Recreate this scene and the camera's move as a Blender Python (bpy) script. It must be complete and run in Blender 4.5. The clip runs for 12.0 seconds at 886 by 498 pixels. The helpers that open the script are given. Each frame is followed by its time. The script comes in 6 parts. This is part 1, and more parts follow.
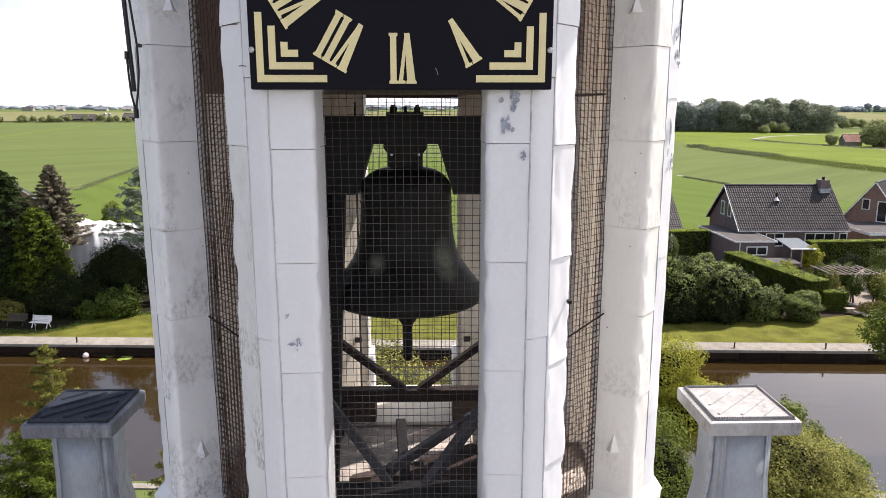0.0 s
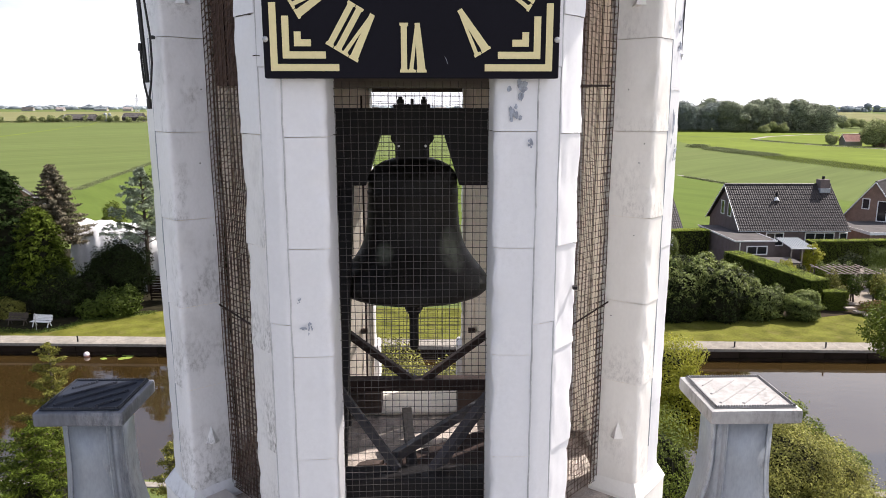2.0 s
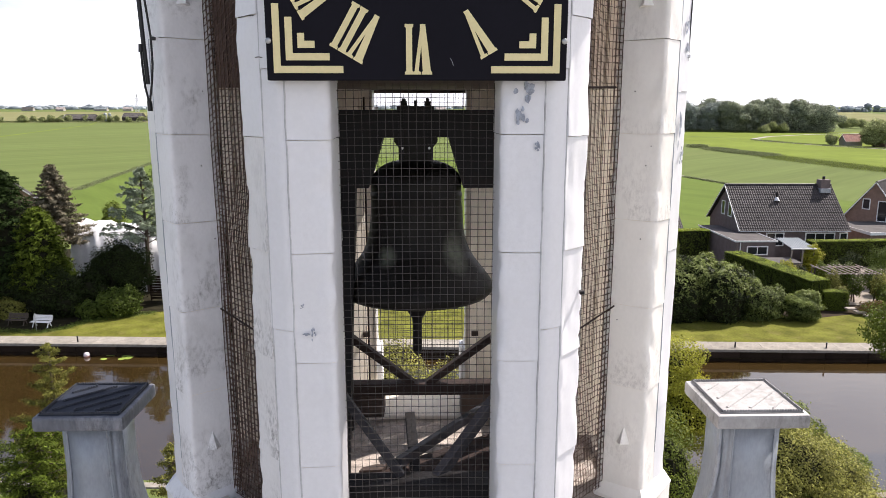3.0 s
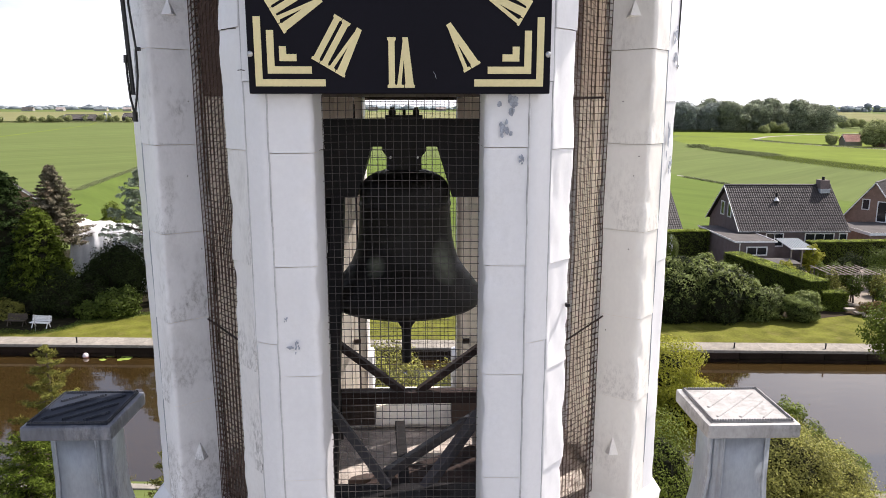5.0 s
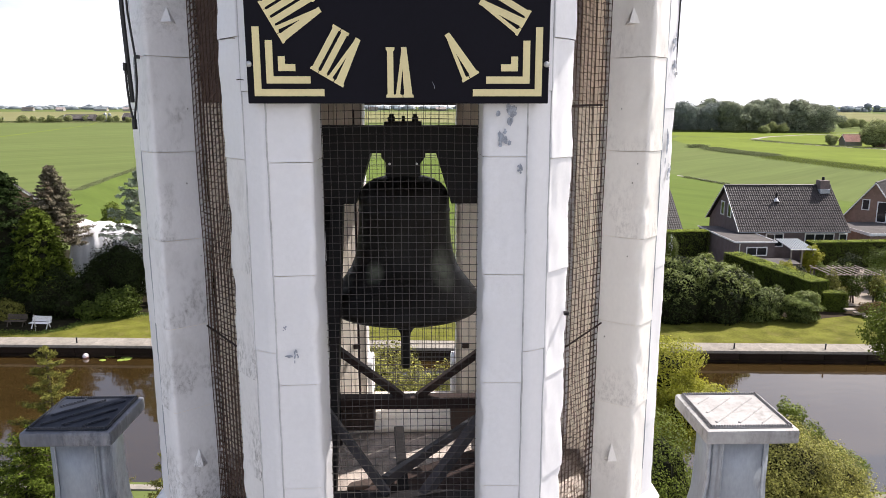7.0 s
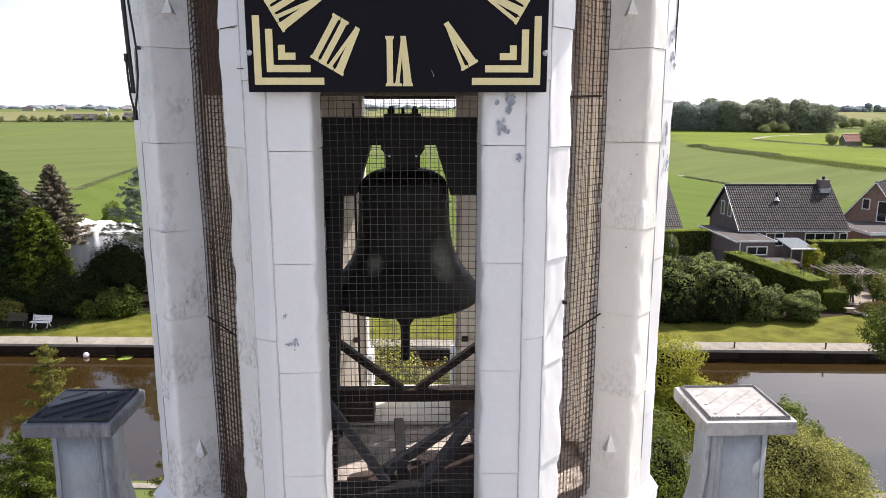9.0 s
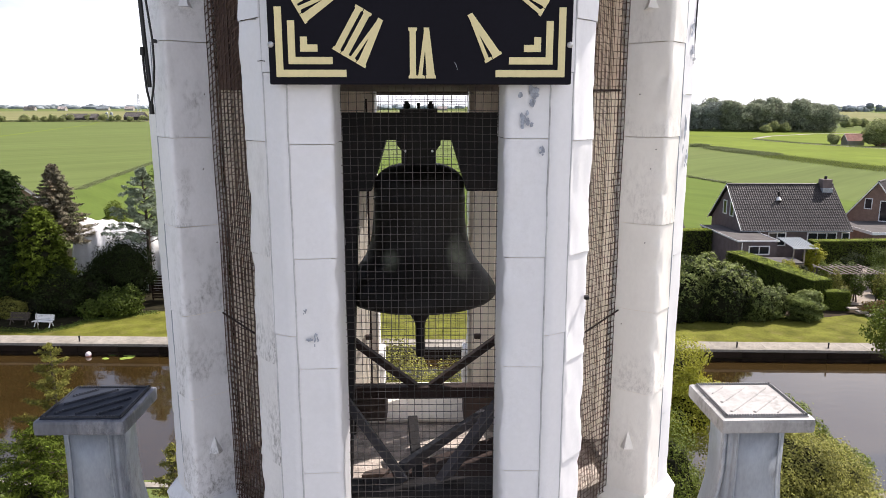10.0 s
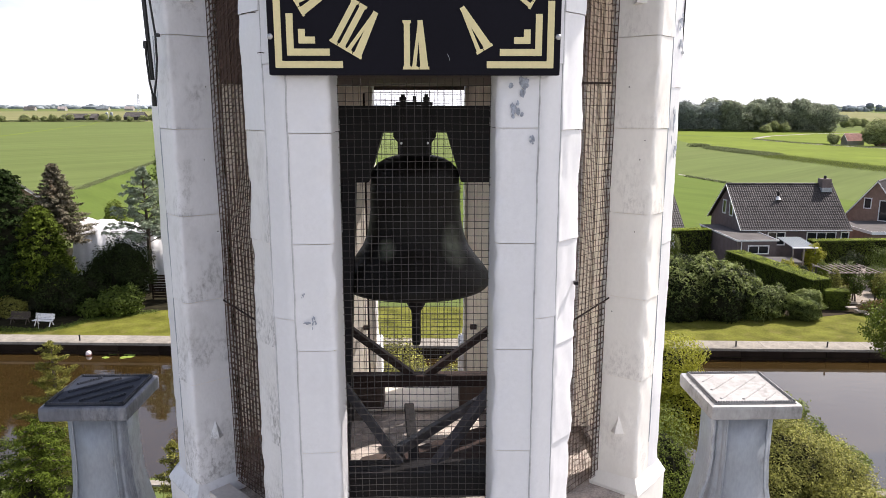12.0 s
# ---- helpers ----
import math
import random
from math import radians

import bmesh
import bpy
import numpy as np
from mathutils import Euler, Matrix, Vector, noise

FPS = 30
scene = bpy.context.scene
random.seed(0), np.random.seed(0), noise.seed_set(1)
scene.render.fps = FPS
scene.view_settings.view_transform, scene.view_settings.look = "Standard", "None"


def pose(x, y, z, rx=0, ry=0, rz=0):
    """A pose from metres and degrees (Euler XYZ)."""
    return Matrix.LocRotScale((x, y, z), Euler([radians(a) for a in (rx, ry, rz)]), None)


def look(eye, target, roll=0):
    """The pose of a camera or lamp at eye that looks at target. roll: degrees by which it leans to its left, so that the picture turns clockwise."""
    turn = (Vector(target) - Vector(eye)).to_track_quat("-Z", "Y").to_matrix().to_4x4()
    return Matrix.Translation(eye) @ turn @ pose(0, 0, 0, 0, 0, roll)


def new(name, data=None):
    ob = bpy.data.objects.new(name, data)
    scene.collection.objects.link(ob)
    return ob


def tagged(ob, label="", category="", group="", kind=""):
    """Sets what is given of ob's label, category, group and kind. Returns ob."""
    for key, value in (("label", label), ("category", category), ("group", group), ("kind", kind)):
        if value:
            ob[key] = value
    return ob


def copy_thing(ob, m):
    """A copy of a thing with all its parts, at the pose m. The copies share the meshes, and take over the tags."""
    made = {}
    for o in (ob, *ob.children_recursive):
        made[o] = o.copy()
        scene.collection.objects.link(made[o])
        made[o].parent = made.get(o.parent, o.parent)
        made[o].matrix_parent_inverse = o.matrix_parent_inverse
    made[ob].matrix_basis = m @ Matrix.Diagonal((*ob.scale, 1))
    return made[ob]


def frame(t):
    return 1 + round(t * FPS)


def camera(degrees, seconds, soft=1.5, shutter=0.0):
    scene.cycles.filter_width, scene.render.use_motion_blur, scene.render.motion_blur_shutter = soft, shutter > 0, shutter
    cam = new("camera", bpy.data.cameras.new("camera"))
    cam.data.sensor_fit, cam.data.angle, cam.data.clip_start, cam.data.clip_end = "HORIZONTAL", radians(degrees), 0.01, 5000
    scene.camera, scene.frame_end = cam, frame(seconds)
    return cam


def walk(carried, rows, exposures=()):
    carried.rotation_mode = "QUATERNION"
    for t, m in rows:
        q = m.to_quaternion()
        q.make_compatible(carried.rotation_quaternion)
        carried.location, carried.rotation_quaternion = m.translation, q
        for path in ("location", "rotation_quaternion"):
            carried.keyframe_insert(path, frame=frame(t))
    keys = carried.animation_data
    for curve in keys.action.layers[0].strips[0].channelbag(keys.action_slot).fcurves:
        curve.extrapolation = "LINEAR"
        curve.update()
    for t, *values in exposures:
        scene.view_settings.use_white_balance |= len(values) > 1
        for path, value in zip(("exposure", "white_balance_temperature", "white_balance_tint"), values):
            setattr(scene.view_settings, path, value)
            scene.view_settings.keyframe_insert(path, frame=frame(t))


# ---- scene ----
cam = camera(64.0, 12.0, soft=0.72)
ZC = 14.3
PATH = [
    (0.0, 0.0748, -3.3324, 14.3337, -11.488, -1.500),
    (0.5, 0.0626, -3.3639, 14.3146, -11.488, -1.500),
    (1.0, 0.0830, -3.3769, 14.3127, -11.488, -1.500),
    (1.5, 0.0649, -3.3838, 14.3042, -11.488, -1.500),
    (2.0, 0.0436, -3.3907, 14.2979, -11.488, -1.500),
    (2.5, 0.0470, -3.3808, 14.3002, -11.488, -1.500),
    (3.0, 0.0268, -3.3515, 14.3057, -11.488, -1.500),
    (5.0, 0.0801, -3.3335, 14.3462, -11.488, -1.500),
    (5.5, 0.0670, -3.3410, 14.3494, -11.488, -1.500),
    (6.0, 0.0676, -3.3290, 14.3551, -11.488, -1.500),
    (6.5, 0.0847, -3.3226, 14.3624, -11.488, -1.500),
    (7.0, 0.0845, -3.3310, 14.3757, -11.488, -1.500),
    (9.0, 0.0874, -3.3512, 14.3419, -11.511, -1.477),
    (9.5, 0.0363, -3.3374, 14.3234, -11.534, -1.386),
    (10.0, 0.0197, -3.3297, 14.3201, -11.534, -1.386),
    (10.5, 0.0501, -3.3432, 14.3115, -11.534, -1.386),
    (11.0, 0.0739, -3.3615, 14.3034, -11.534, -1.386),
    (11.5, 0.0573, -3.3953, 14.3033, -11.534, -1.386),
    (12.0, 0.0395, -3.4182, 14.2891, -11.534, -1.386),
]
walk(cam, [(t, pose(x, y, z, 90 + pitch, 0, yaw)) for t, x, y, z, pitch, yaw in PATH],
     exposures=[(0.0, 0.48, 6480, 17), (12.0, 0.48, 6480, 17)])

# ---- sky and sun ----
SUN_AZ, SUN_EL = radians(55.5), radians(50)     # azimuth clockwise from +y
world = bpy.data.worlds.new("world")
scene.world = world
world.use_nodes = True
wn, wl = world.node_tree.nodes, world.node_tree.links
wn.clear()
sky = wn.new("ShaderNodeTexSky")
sky.sky_type, sky.sun_disc = "NISHITA", False
sky.sun_elevation, sky.sun_rotation = SUN_EL, SUN_AZ
sky.air_density, sky.dust_density = 1.0, 2.2
tco = wn.new("ShaderNodeTexCoord")
wmap = wn.new("ShaderNodeMapping")
wmap.inputs["Scale"].default_value = (1.2, 1.2, 4.0)
cl = wn.new("ShaderNodeTexNoise")
cl.inputs["Scale"].default_value, cl.inputs["Detail"].default_value, cl.inputs["Roughness"].default_value = 2.2, 6, 0.6
cr = wn.new("ShaderNodeValToRGB")
cr.color_ramp.elements[0].position, cr.color_ramp.elements[1].position = 0.30, 0.70
cr.color_ramp.elements[0].color, cr.color_ramp.elements[1].color = (0.12, 0.12, 0.12, 1), (0.92, 0.92, 0.92, 1)
veil = wn.new("ShaderNodeVectorMath")           # the cloud veil thickens towards the sun
veil.operation = "DOT_PRODUCT"
veil.inputs[1].default_value = (0.42, 0.0, 0.0)
vsum = wn.new("ShaderNodeMath")
wl.new(tco.outputs["Generated"], veil.inputs[0])
wsep, haze, hsum = wn.new("ShaderNodeSeparateXYZ"), wn.new("ShaderNodeMapRange"), wn.new("ShaderNodeMath")
haze.inputs["From Min"].default_value, haze.inputs["From Max"].default_value = 0.30, 0.02     # haze towards the horizon
haze.inputs["To Max"].default_value = 0.40
wl.new(tco.outputs["Generated"], wsep.inputs[0])
wl.new(wsep.outputs["Z"], haze.inputs["Value"])
thin = wn.new("ShaderNodeMapRange")               # and thins out above
thin.inputs["From Min"].default_value, thin.inputs["From Max"].default_value = 0.20, 0.36
thin.inputs["To Max"].default_value = -0.22
tsum = wn.new("ShaderNodeMath")
wl.new(wsep.outputs["Z"], thin.inputs["Value"])
wl.new(veil.outputs["Value"], tsum.inputs[0])
wl.new(thin.outputs[0], tsum.inputs[1])
wl.new(tsum.outputs[0], hsum.inputs[0])
wl.new(haze.outputs[0], hsum.inputs[1])
wl.new(hsum.outputs[0], vsum.inputs[0])
wl.new(cl.outputs[0], vsum.inputs[1])
cmix = wn.new("ShaderNodeMixRGB")
cmix.inputs[2].default_value = (9.55, 9.8, 10.3, 1)
bg, wo = wn.new("ShaderNodeBackground"), wn.new("ShaderNodeOutputWorld")
bg.inputs["Strength"].default_value = 0.109
wl.new(tco.outputs["Generated"], wmap.inputs[0]); wl.new(wmap.outputs[0], cl.inputs["Vector"])
wl.new(vsum.outputs[0], cr.inputs[0]); wl.new(cr.outputs[0], cmix.inputs[0])
wl.new(sky.outputs[0], cmix.inputs[1]); wl.new(cmix.outputs[0], bg.inputs[0]); wl.new(bg.outputs[0], wo.inputs[0])
sun = new("sun", bpy.data.lights.new("sun", "SUN"))
sun.data.energy, sun.data.angle, sun.data.color = 6.1, radians(0.6), (1.0, 0.95, 0.86)
sun_dir = Vector((math.sin(SUN_AZ) * math.cos(SUN_EL), math.cos(SUN_AZ) * math.cos(SUN_EL), math.sin(SUN_EL)))
sun.matrix_world = look(Vector((0, 0, 40)) + sun_dir * 30, (0, 0, 40))


# ---- materials ----
def mat(name, base, rough=0.6, metal=0.0, var=0.12, scale=6.0, fine=60.0, bump=0.15, dirt=None, dirt_amt=0.0, dirt_scale=3.0,
        island=0.0, rand=0.0, spec=0.5, speck=None, speck_amt=0.0, speck_scale=80.0, low=False, stretch=(1, 1, 1), heading=0.0, trans=0.0):
    """Principled material: base colour varied at two scales, optional stains, fine relief."""
    m = bpy.data.materials.new(name)
    m.use_nodes = True
    n, l = m.node_tree.nodes, m.node_tree.links
    b = n["Principled BSDF"]
    co, mp = n.new("ShaderNodeTexCoord"), n.new("ShaderNodeMapping")
    mp.vector_type = "TEXTURE"
    mp.inputs["Scale"].default_value = [1 / q for q in stretch]
    mp.inputs["Rotation"].default_value = (0, 0, heading)
    l.new(co.outputs["Object"], mp.inputs[0])

    def noise_node(sc, det=4.0):
        t = n.new("ShaderNodeTexNoise")
        t.inputs["Scale"].default_value, t.inputs["Detail"].default_value = sc, det
        l.new(mp.outputs[0], t.inputs["Vector"])
        return t

    def scaled(value, lo, hi):
        r = n.new("ShaderNodeMapRange")
        r.inputs["From Min"].default_value, r.inputs["From Max"].default_value = 0.3, 0.7
        r.inputs["To Min"].default_value, r.inputs["To Max"].default_value = lo, hi
        l.new(value, r.inputs["Value"])
        return r.outputs[0]

    def times(a, b_):
        x = n.new("ShaderNodeMath")
        x.operation = "MULTIPLY"
        l.new(a, x.inputs[0])
        l.new(b_, x.inputs[1])
        return x.outputs[0]

    big, small = noise_node(scale), noise_node(fine, 3.0)
    f = times(scaled(big.outputs[0], 1 - var, 1 + var), scaled(small.outputs[0], 1 - var * 0.6, 1 + var * 0.6))
    if island:
        g = n.new("ShaderNodeNewGeometry")
        r = n.new("ShaderNodeMapRange")
        r.inputs["To Min"].default_value, r.inputs["To Max"].default_value = 1 - island, 1 + island
        l.new(g.outputs["Random Per Island"], r.inputs["Value"])
        f = times(f, r.outputs[0])
    if rand:
        oi = n.new("ShaderNodeObjectInfo")
        r = n.new("ShaderNodeMapRange")
        r.inputs["To Min"].default_value, r.inputs["To Max"].default_value = 1 - rand, 1 + rand
        l.new(oi.outputs["Random"], r.inputs["Value"])
        f = times(f, r.outputs[0])
    vm = n.new("ShaderNodeVectorMath")
    vm.operation = "SCALE"
    vm.inputs[0].default_value = base
    l.new(f, vm.inputs["Scale"])
    colour = vm.outputs[0]
    if dirt:
        d1 = noise_node(dirt_scale, 8.0)
        d1.inputs["Roughness"].default_value = 0.7
        rp = n.new("ShaderNodeValToRGB")
        rp.color_ramp.elements[0].position, rp.color_ramp.elements[1].position = 0.52, 0.72
        l.new(d1.outputs[0], rp.inputs[0])
        am = n.new("ShaderNodeMath")
        am.operation = "MULTIPLY"
        am.inputs[1].default_value = dirt_amt
        l.new(rp.outputs[0], am.inputs[0])
        mx = n.new("ShaderNodeMixRGB")
        mx.inputs[2].default_value = (*dirt, 1)
        l.new(am.outputs[0], mx.inputs[0])
        l.new(colour, mx.inputs[1])
        colour = mx.outputs[0]
    if speck:
        s1, s2 = noise_node(speck_scale, 9.0), noise_node(5.0, 5.0)
        s1.inputs["Roughness"].default_value = 0.75
        r1, r2 = n.new("ShaderNodeMapRange"), n.new("ShaderNodeMapRange")
        r1.inputs["From Min"].default_value, r1.inputs["From Max"].default_value = 0.46, 0.68
        r2.inputs["From Min"].default_value, r2.inputs["From Max"].default_value = 0.44, 0.58
        r2.inputs["To Max"].default_value = speck_amt
        l.new(s1.outputs[0], r1.inputs["Value"])
        l.new(s2.outputs[0], r2.inputs["Value"])
        mx = n.new("ShaderNodeMixRGB")
        mx.inputs[2].default_value = (*speck, 1)
        amount = times(r1.outputs[0], r2.outputs[0])
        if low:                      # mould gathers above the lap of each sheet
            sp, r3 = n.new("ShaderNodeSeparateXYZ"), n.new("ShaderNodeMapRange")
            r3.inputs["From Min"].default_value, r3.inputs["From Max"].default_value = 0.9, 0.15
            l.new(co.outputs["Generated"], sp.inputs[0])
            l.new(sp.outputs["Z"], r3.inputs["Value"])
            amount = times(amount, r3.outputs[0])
        l.new(amount, mx.inputs[0])
        l.new(colour, mx.inputs[1])
        colour = mx.outputs[0]
    l.new(colour, b.inputs["Base Color"])
    b.inputs["Roughness"].default_value, b.inputs["Metallic"].default_value = rough, metal
    b.inputs["Specular IOR Level"].default_value = spec
    if bump:
        bp = n.new("ShaderNodeBump")
        bp.inputs["Strength"].default_value, bp.inputs["Distance"].default_value = bump, 0.01
        l.new(small.outputs[0], bp.inputs["Height"])
        l.new(bp.outputs[0], b.inputs["Normal"])
    if trans:
        tr, ms = n.new("ShaderNodeBsdfTranslucent"), n.new("ShaderNodeMixShader")
        ms.inputs[0].default_value = trans
        l.new(colour, tr.inputs["Color"])
        l.new(b.outputs[0], ms.inputs[1])
        l.new(tr.outputs[0], ms.inputs[2])
        l.new(ms.outputs[0], n["Material Output"].inputs[0])
    return m


M = {
    "zinc": mat("white_painted_zinc", (0.77, 0.77, 0.785), 0.38, var=0.03, scale=5, fine=60, bump=0.015, dirt=(0.52, 0.51, 0.50), dirt_amt=0.12, dirt_scale=5, speck=(0.30, 0.29, 0.28), speck_amt=0.06),
    "seam": mat("grimy_seam_paint", (0.52, 0.52, 0.53), 0.5, var=0.15, scale=8, fine=60, bump=0.02, dirt=(0.22, 0.21, 0.2), dirt_amt=0.7, dirt_scale=9),
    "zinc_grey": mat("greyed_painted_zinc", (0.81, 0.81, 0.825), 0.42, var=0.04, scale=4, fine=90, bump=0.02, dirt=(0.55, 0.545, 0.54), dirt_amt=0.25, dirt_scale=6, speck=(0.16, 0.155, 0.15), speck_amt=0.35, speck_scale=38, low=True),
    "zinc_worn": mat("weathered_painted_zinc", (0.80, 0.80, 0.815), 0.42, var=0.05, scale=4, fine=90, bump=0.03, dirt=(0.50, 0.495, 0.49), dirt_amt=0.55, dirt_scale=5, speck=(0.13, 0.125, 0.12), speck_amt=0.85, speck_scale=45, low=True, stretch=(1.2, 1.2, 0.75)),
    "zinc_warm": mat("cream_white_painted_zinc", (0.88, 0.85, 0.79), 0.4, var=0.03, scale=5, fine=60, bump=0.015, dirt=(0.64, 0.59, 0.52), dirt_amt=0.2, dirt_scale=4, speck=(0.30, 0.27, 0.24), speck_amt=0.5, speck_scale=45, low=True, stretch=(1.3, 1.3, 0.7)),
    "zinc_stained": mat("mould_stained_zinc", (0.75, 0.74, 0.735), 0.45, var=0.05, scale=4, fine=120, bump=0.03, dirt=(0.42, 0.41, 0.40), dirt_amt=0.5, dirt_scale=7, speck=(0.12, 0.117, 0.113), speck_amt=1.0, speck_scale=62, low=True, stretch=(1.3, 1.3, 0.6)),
    "lead": mat("grey_lead_sheet", (0.33, 0.36, 0.40), 0.45, metal=0.2, var=0.12, scale=5, fine=70, bump=0.1, dirt=(0.60, 0.60, 0.59), dirt_amt=0.6, dirt_scale=5, speck=(0.10, 0.10, 0.11), speck_amt=0.6, speck_scale=30, stretch=(1, 1, 0.4)),
    # the left cap's shade is painted: its rim and tray use darker lead copies
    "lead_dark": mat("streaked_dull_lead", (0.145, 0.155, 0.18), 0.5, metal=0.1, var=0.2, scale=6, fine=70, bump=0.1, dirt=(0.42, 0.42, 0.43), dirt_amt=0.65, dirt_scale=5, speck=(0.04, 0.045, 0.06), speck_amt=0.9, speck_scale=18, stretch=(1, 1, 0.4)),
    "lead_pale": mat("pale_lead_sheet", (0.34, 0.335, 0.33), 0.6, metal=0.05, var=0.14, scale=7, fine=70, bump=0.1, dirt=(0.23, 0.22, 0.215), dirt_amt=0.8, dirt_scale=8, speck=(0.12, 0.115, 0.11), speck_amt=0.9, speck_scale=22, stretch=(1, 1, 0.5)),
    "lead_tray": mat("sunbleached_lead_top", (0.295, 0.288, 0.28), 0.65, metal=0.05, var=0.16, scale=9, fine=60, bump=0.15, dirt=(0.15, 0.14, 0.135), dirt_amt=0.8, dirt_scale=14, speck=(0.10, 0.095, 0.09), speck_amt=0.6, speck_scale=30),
    "nailhead": mat("dull_nail", (0.10, 0.095, 0.09), 0.6, var=0.3, bump=0.0),
    "bare": mat("bare_blue_grey_metal", (0.33, 0.36, 0.42), 0.5, var=0.35, scale=60, fine=160, bump=0.2),
    "lead_shaded": mat("dark_weathered_lead", (0.019, 0.024, 0.037), 0.65, spec=0.25, var=0.2, scale=6, fine=70, bump=0.1, dirt=(0.07, 0.08, 0.10), dirt_amt=0.5, dirt_scale=9),
    "rubber_pale": mat("grey_ribbed_strip", (0.17, 0.17, 0.175), 0.6, var=0.2, bump=0.0),
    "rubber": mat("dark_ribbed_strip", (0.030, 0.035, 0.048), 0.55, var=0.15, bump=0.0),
    "cream": mat("cream_painted_wood", (0.88, 0.812, 0.705), 0.6, var=0.07, scale=4, fine=40, bump=0.15, dirt=(0.50, 0.40, 0.30), dirt_amt=0.3, dirt_scale=6, stretch=(1, 1, 0.3)),
    "brown": mat("dark_brown_timber", (0.075, 0.05, 0.04), 0.75, var=0.25, scale=6, fine=50, bump=0.3, stretch=(1, 1, 0.3)),
    "moss": mat("dark_mossy_timber", (0.030, 0.030, 0.016), 0.95, var=0.5, scale=25, fine=160, bump=0.9, spec=0.05),
    "umber": mat("brown_board", (0.15, 0.10, 0.085), 0.75, var=0.15, scale=5, fine=40, bump=0.2, stretch=(1, 1, 0.3)),
    "tan": mat("light_brown_board", (0.72, 0.625, 0.525), 0.75, var=0.15, scale=5, fine=40, bump=0.2, stretch=(1, 1, 0.3)),
    "iron": mat("dark_steel", (0.010, 0.009, 0.010), 0.55, metal=0.0, spec=0.25, var=0.2, scale=8, fine=90, bump=0.15, dirt=(0.035, 0.022, 0.018), dirt_amt=0.5, dirt_scale=9),
    "rusty": mat("rust_brown_steel", (0.034, 0.022, 0.019), 0.7, var=0.3, scale=8, fine=60, bump=0.2, spec=0.2, dirt=(0.07, 0.04, 0.028), dirt_amt=0.5, dirt_scale=10),
    "blue_iron": mat("blue_black_painted_steel", (0.022, 0.022, 0.030), 0.55, var=0.2, scale=8, fine=80, bump=0.1, spec=0.4, dirt=(0.05, 0.045, 0.05), dirt_amt=0.4, dirt_scale=7),
    "bronze": mat("dark_patinated_bronze", (0.013, 0.0115, 0.010), 0.48, metal=0.1, spec=0.22, var=0.15, scale=5, fine=60, bump=0.08, dirt=(0.045, 0.043, 0.034), dirt_amt=0.5, dirt_scale=3),
    "wire": mat("galvanised_wire", (0.065, 0.058, 0.055), 0.6, metal=0.2, var=0.2, bump=0.0),
    "wire_rust": mat("rusted_wire", (0.10, 0.062, 0.046), 0.7, metal=0.2, var=0.3, scale=10, bump=0.0),
    "board": mat("black_painted_board", (0.0065, 0.006, 0.0105), 0.55, var=0.10, scale=3, fine=80, bump=0.03, spec=0.12),
    "gold": mat("pale_gold_paint", (0.78, 0.68, 0.36), 0.5, var=0.05, scale=9, fine=120, bump=0.04),
    "steel": mat("bright_screw", (0.5, 0.5, 0.5), 0.35, metal=0.8, bump=0.0),
    "grit": mat("grey_gravel_floor", (0.43, 0.37, 0.325), 0.9, var=0.4, scale=14, fine=120, bump=0.8, dirt=(0.60, 0.56, 0.50), dirt_amt=0.7, dirt_scale=30),
    "sill": mat("pale_stone_sill", (0.60, 0.55, 0.50), 0.8, var=0.1, scale=5, fine=60, bump=0.25, dirt=(0.25, 0.22, 0.2), dirt_amt=0.4, dirt_scale=8),
    "cable": mat("black_cable", (0.012, 0.012, 0.013), 0.45, var=0.1, bump=0.0),
    "brick": mat("brown_brick", (0.22, 0.15, 0.12), 0.85, var=0.2, scale=3, fine=25, bump=0.3),
    "white": mat("white_paint", (0.78, 0.78, 0.77), 0.4, var=0.03, bump=0.02),
}


def cloudy_spots(m, spots, colour):
    """Cloudy paler spots on a material: centre, half-sizes and strength of each, in the object's own space."""
    n, l = m.node_tree.nodes, m.node_tree.links
    b = n["Principled BSDF"]
    base = b.inputs["Base Color"].links[0].from_socket
    co, fine = n.new("ShaderNodeTexCoord"), n.new("ShaderNodeTexNoise")
    fine.inputs["Scale"].default_value, fine.inputs["Detail"].default_value = 24, 5
    l.new(co.outputs["Object"], fine.inputs["Vector"])
    for c, r, k in spots:
        mp, ln, mr, mu, mx = (n.new("ShaderNode" + t) for t in ("Mapping", "VectorMath", "MapRange", "Math", "MixRGB"))
        mp.vector_type, ln.operation, mu.operation = "TEXTURE", "LENGTH", "MULTIPLY"
        mp.inputs["Location"].default_value, mp.inputs["Scale"].default_value = c, r
        mr.inputs["From Min"].default_value, mr.inputs["From Max"].default_value = 1.0, 0.25
        mr.inputs["To Max"].default_value = 1.7 * k
        mx.inputs[2].default_value = (*colour, 1)
        l.new(co.outputs["Object"], mp.inputs[0])
        l.new(mp.outputs[0], ln.inputs[0])
        l.new(ln.outputs["Value"], mr.inputs["Value"])
        l.new(mr.outputs[0], mu.inputs[0])
        l.new(fine.outputs[0], mu.inputs[1])
        l.new(mu.outputs[0], mx.inputs[0])
        l.new(base, mx.inputs[1])
        base = mx.outputs[0]
    l.new(base, b.inputs["Base Color"])


cloudy_spots(M["bronze"], (((0.185, -0.18, -0.66), (0.075, 0.10, 0.13), 0.75), ((-0.135, -0.225, -0.665), (0.055, 0.08, 0.06), 0.8)), (0.20, 0.22, 0.165))


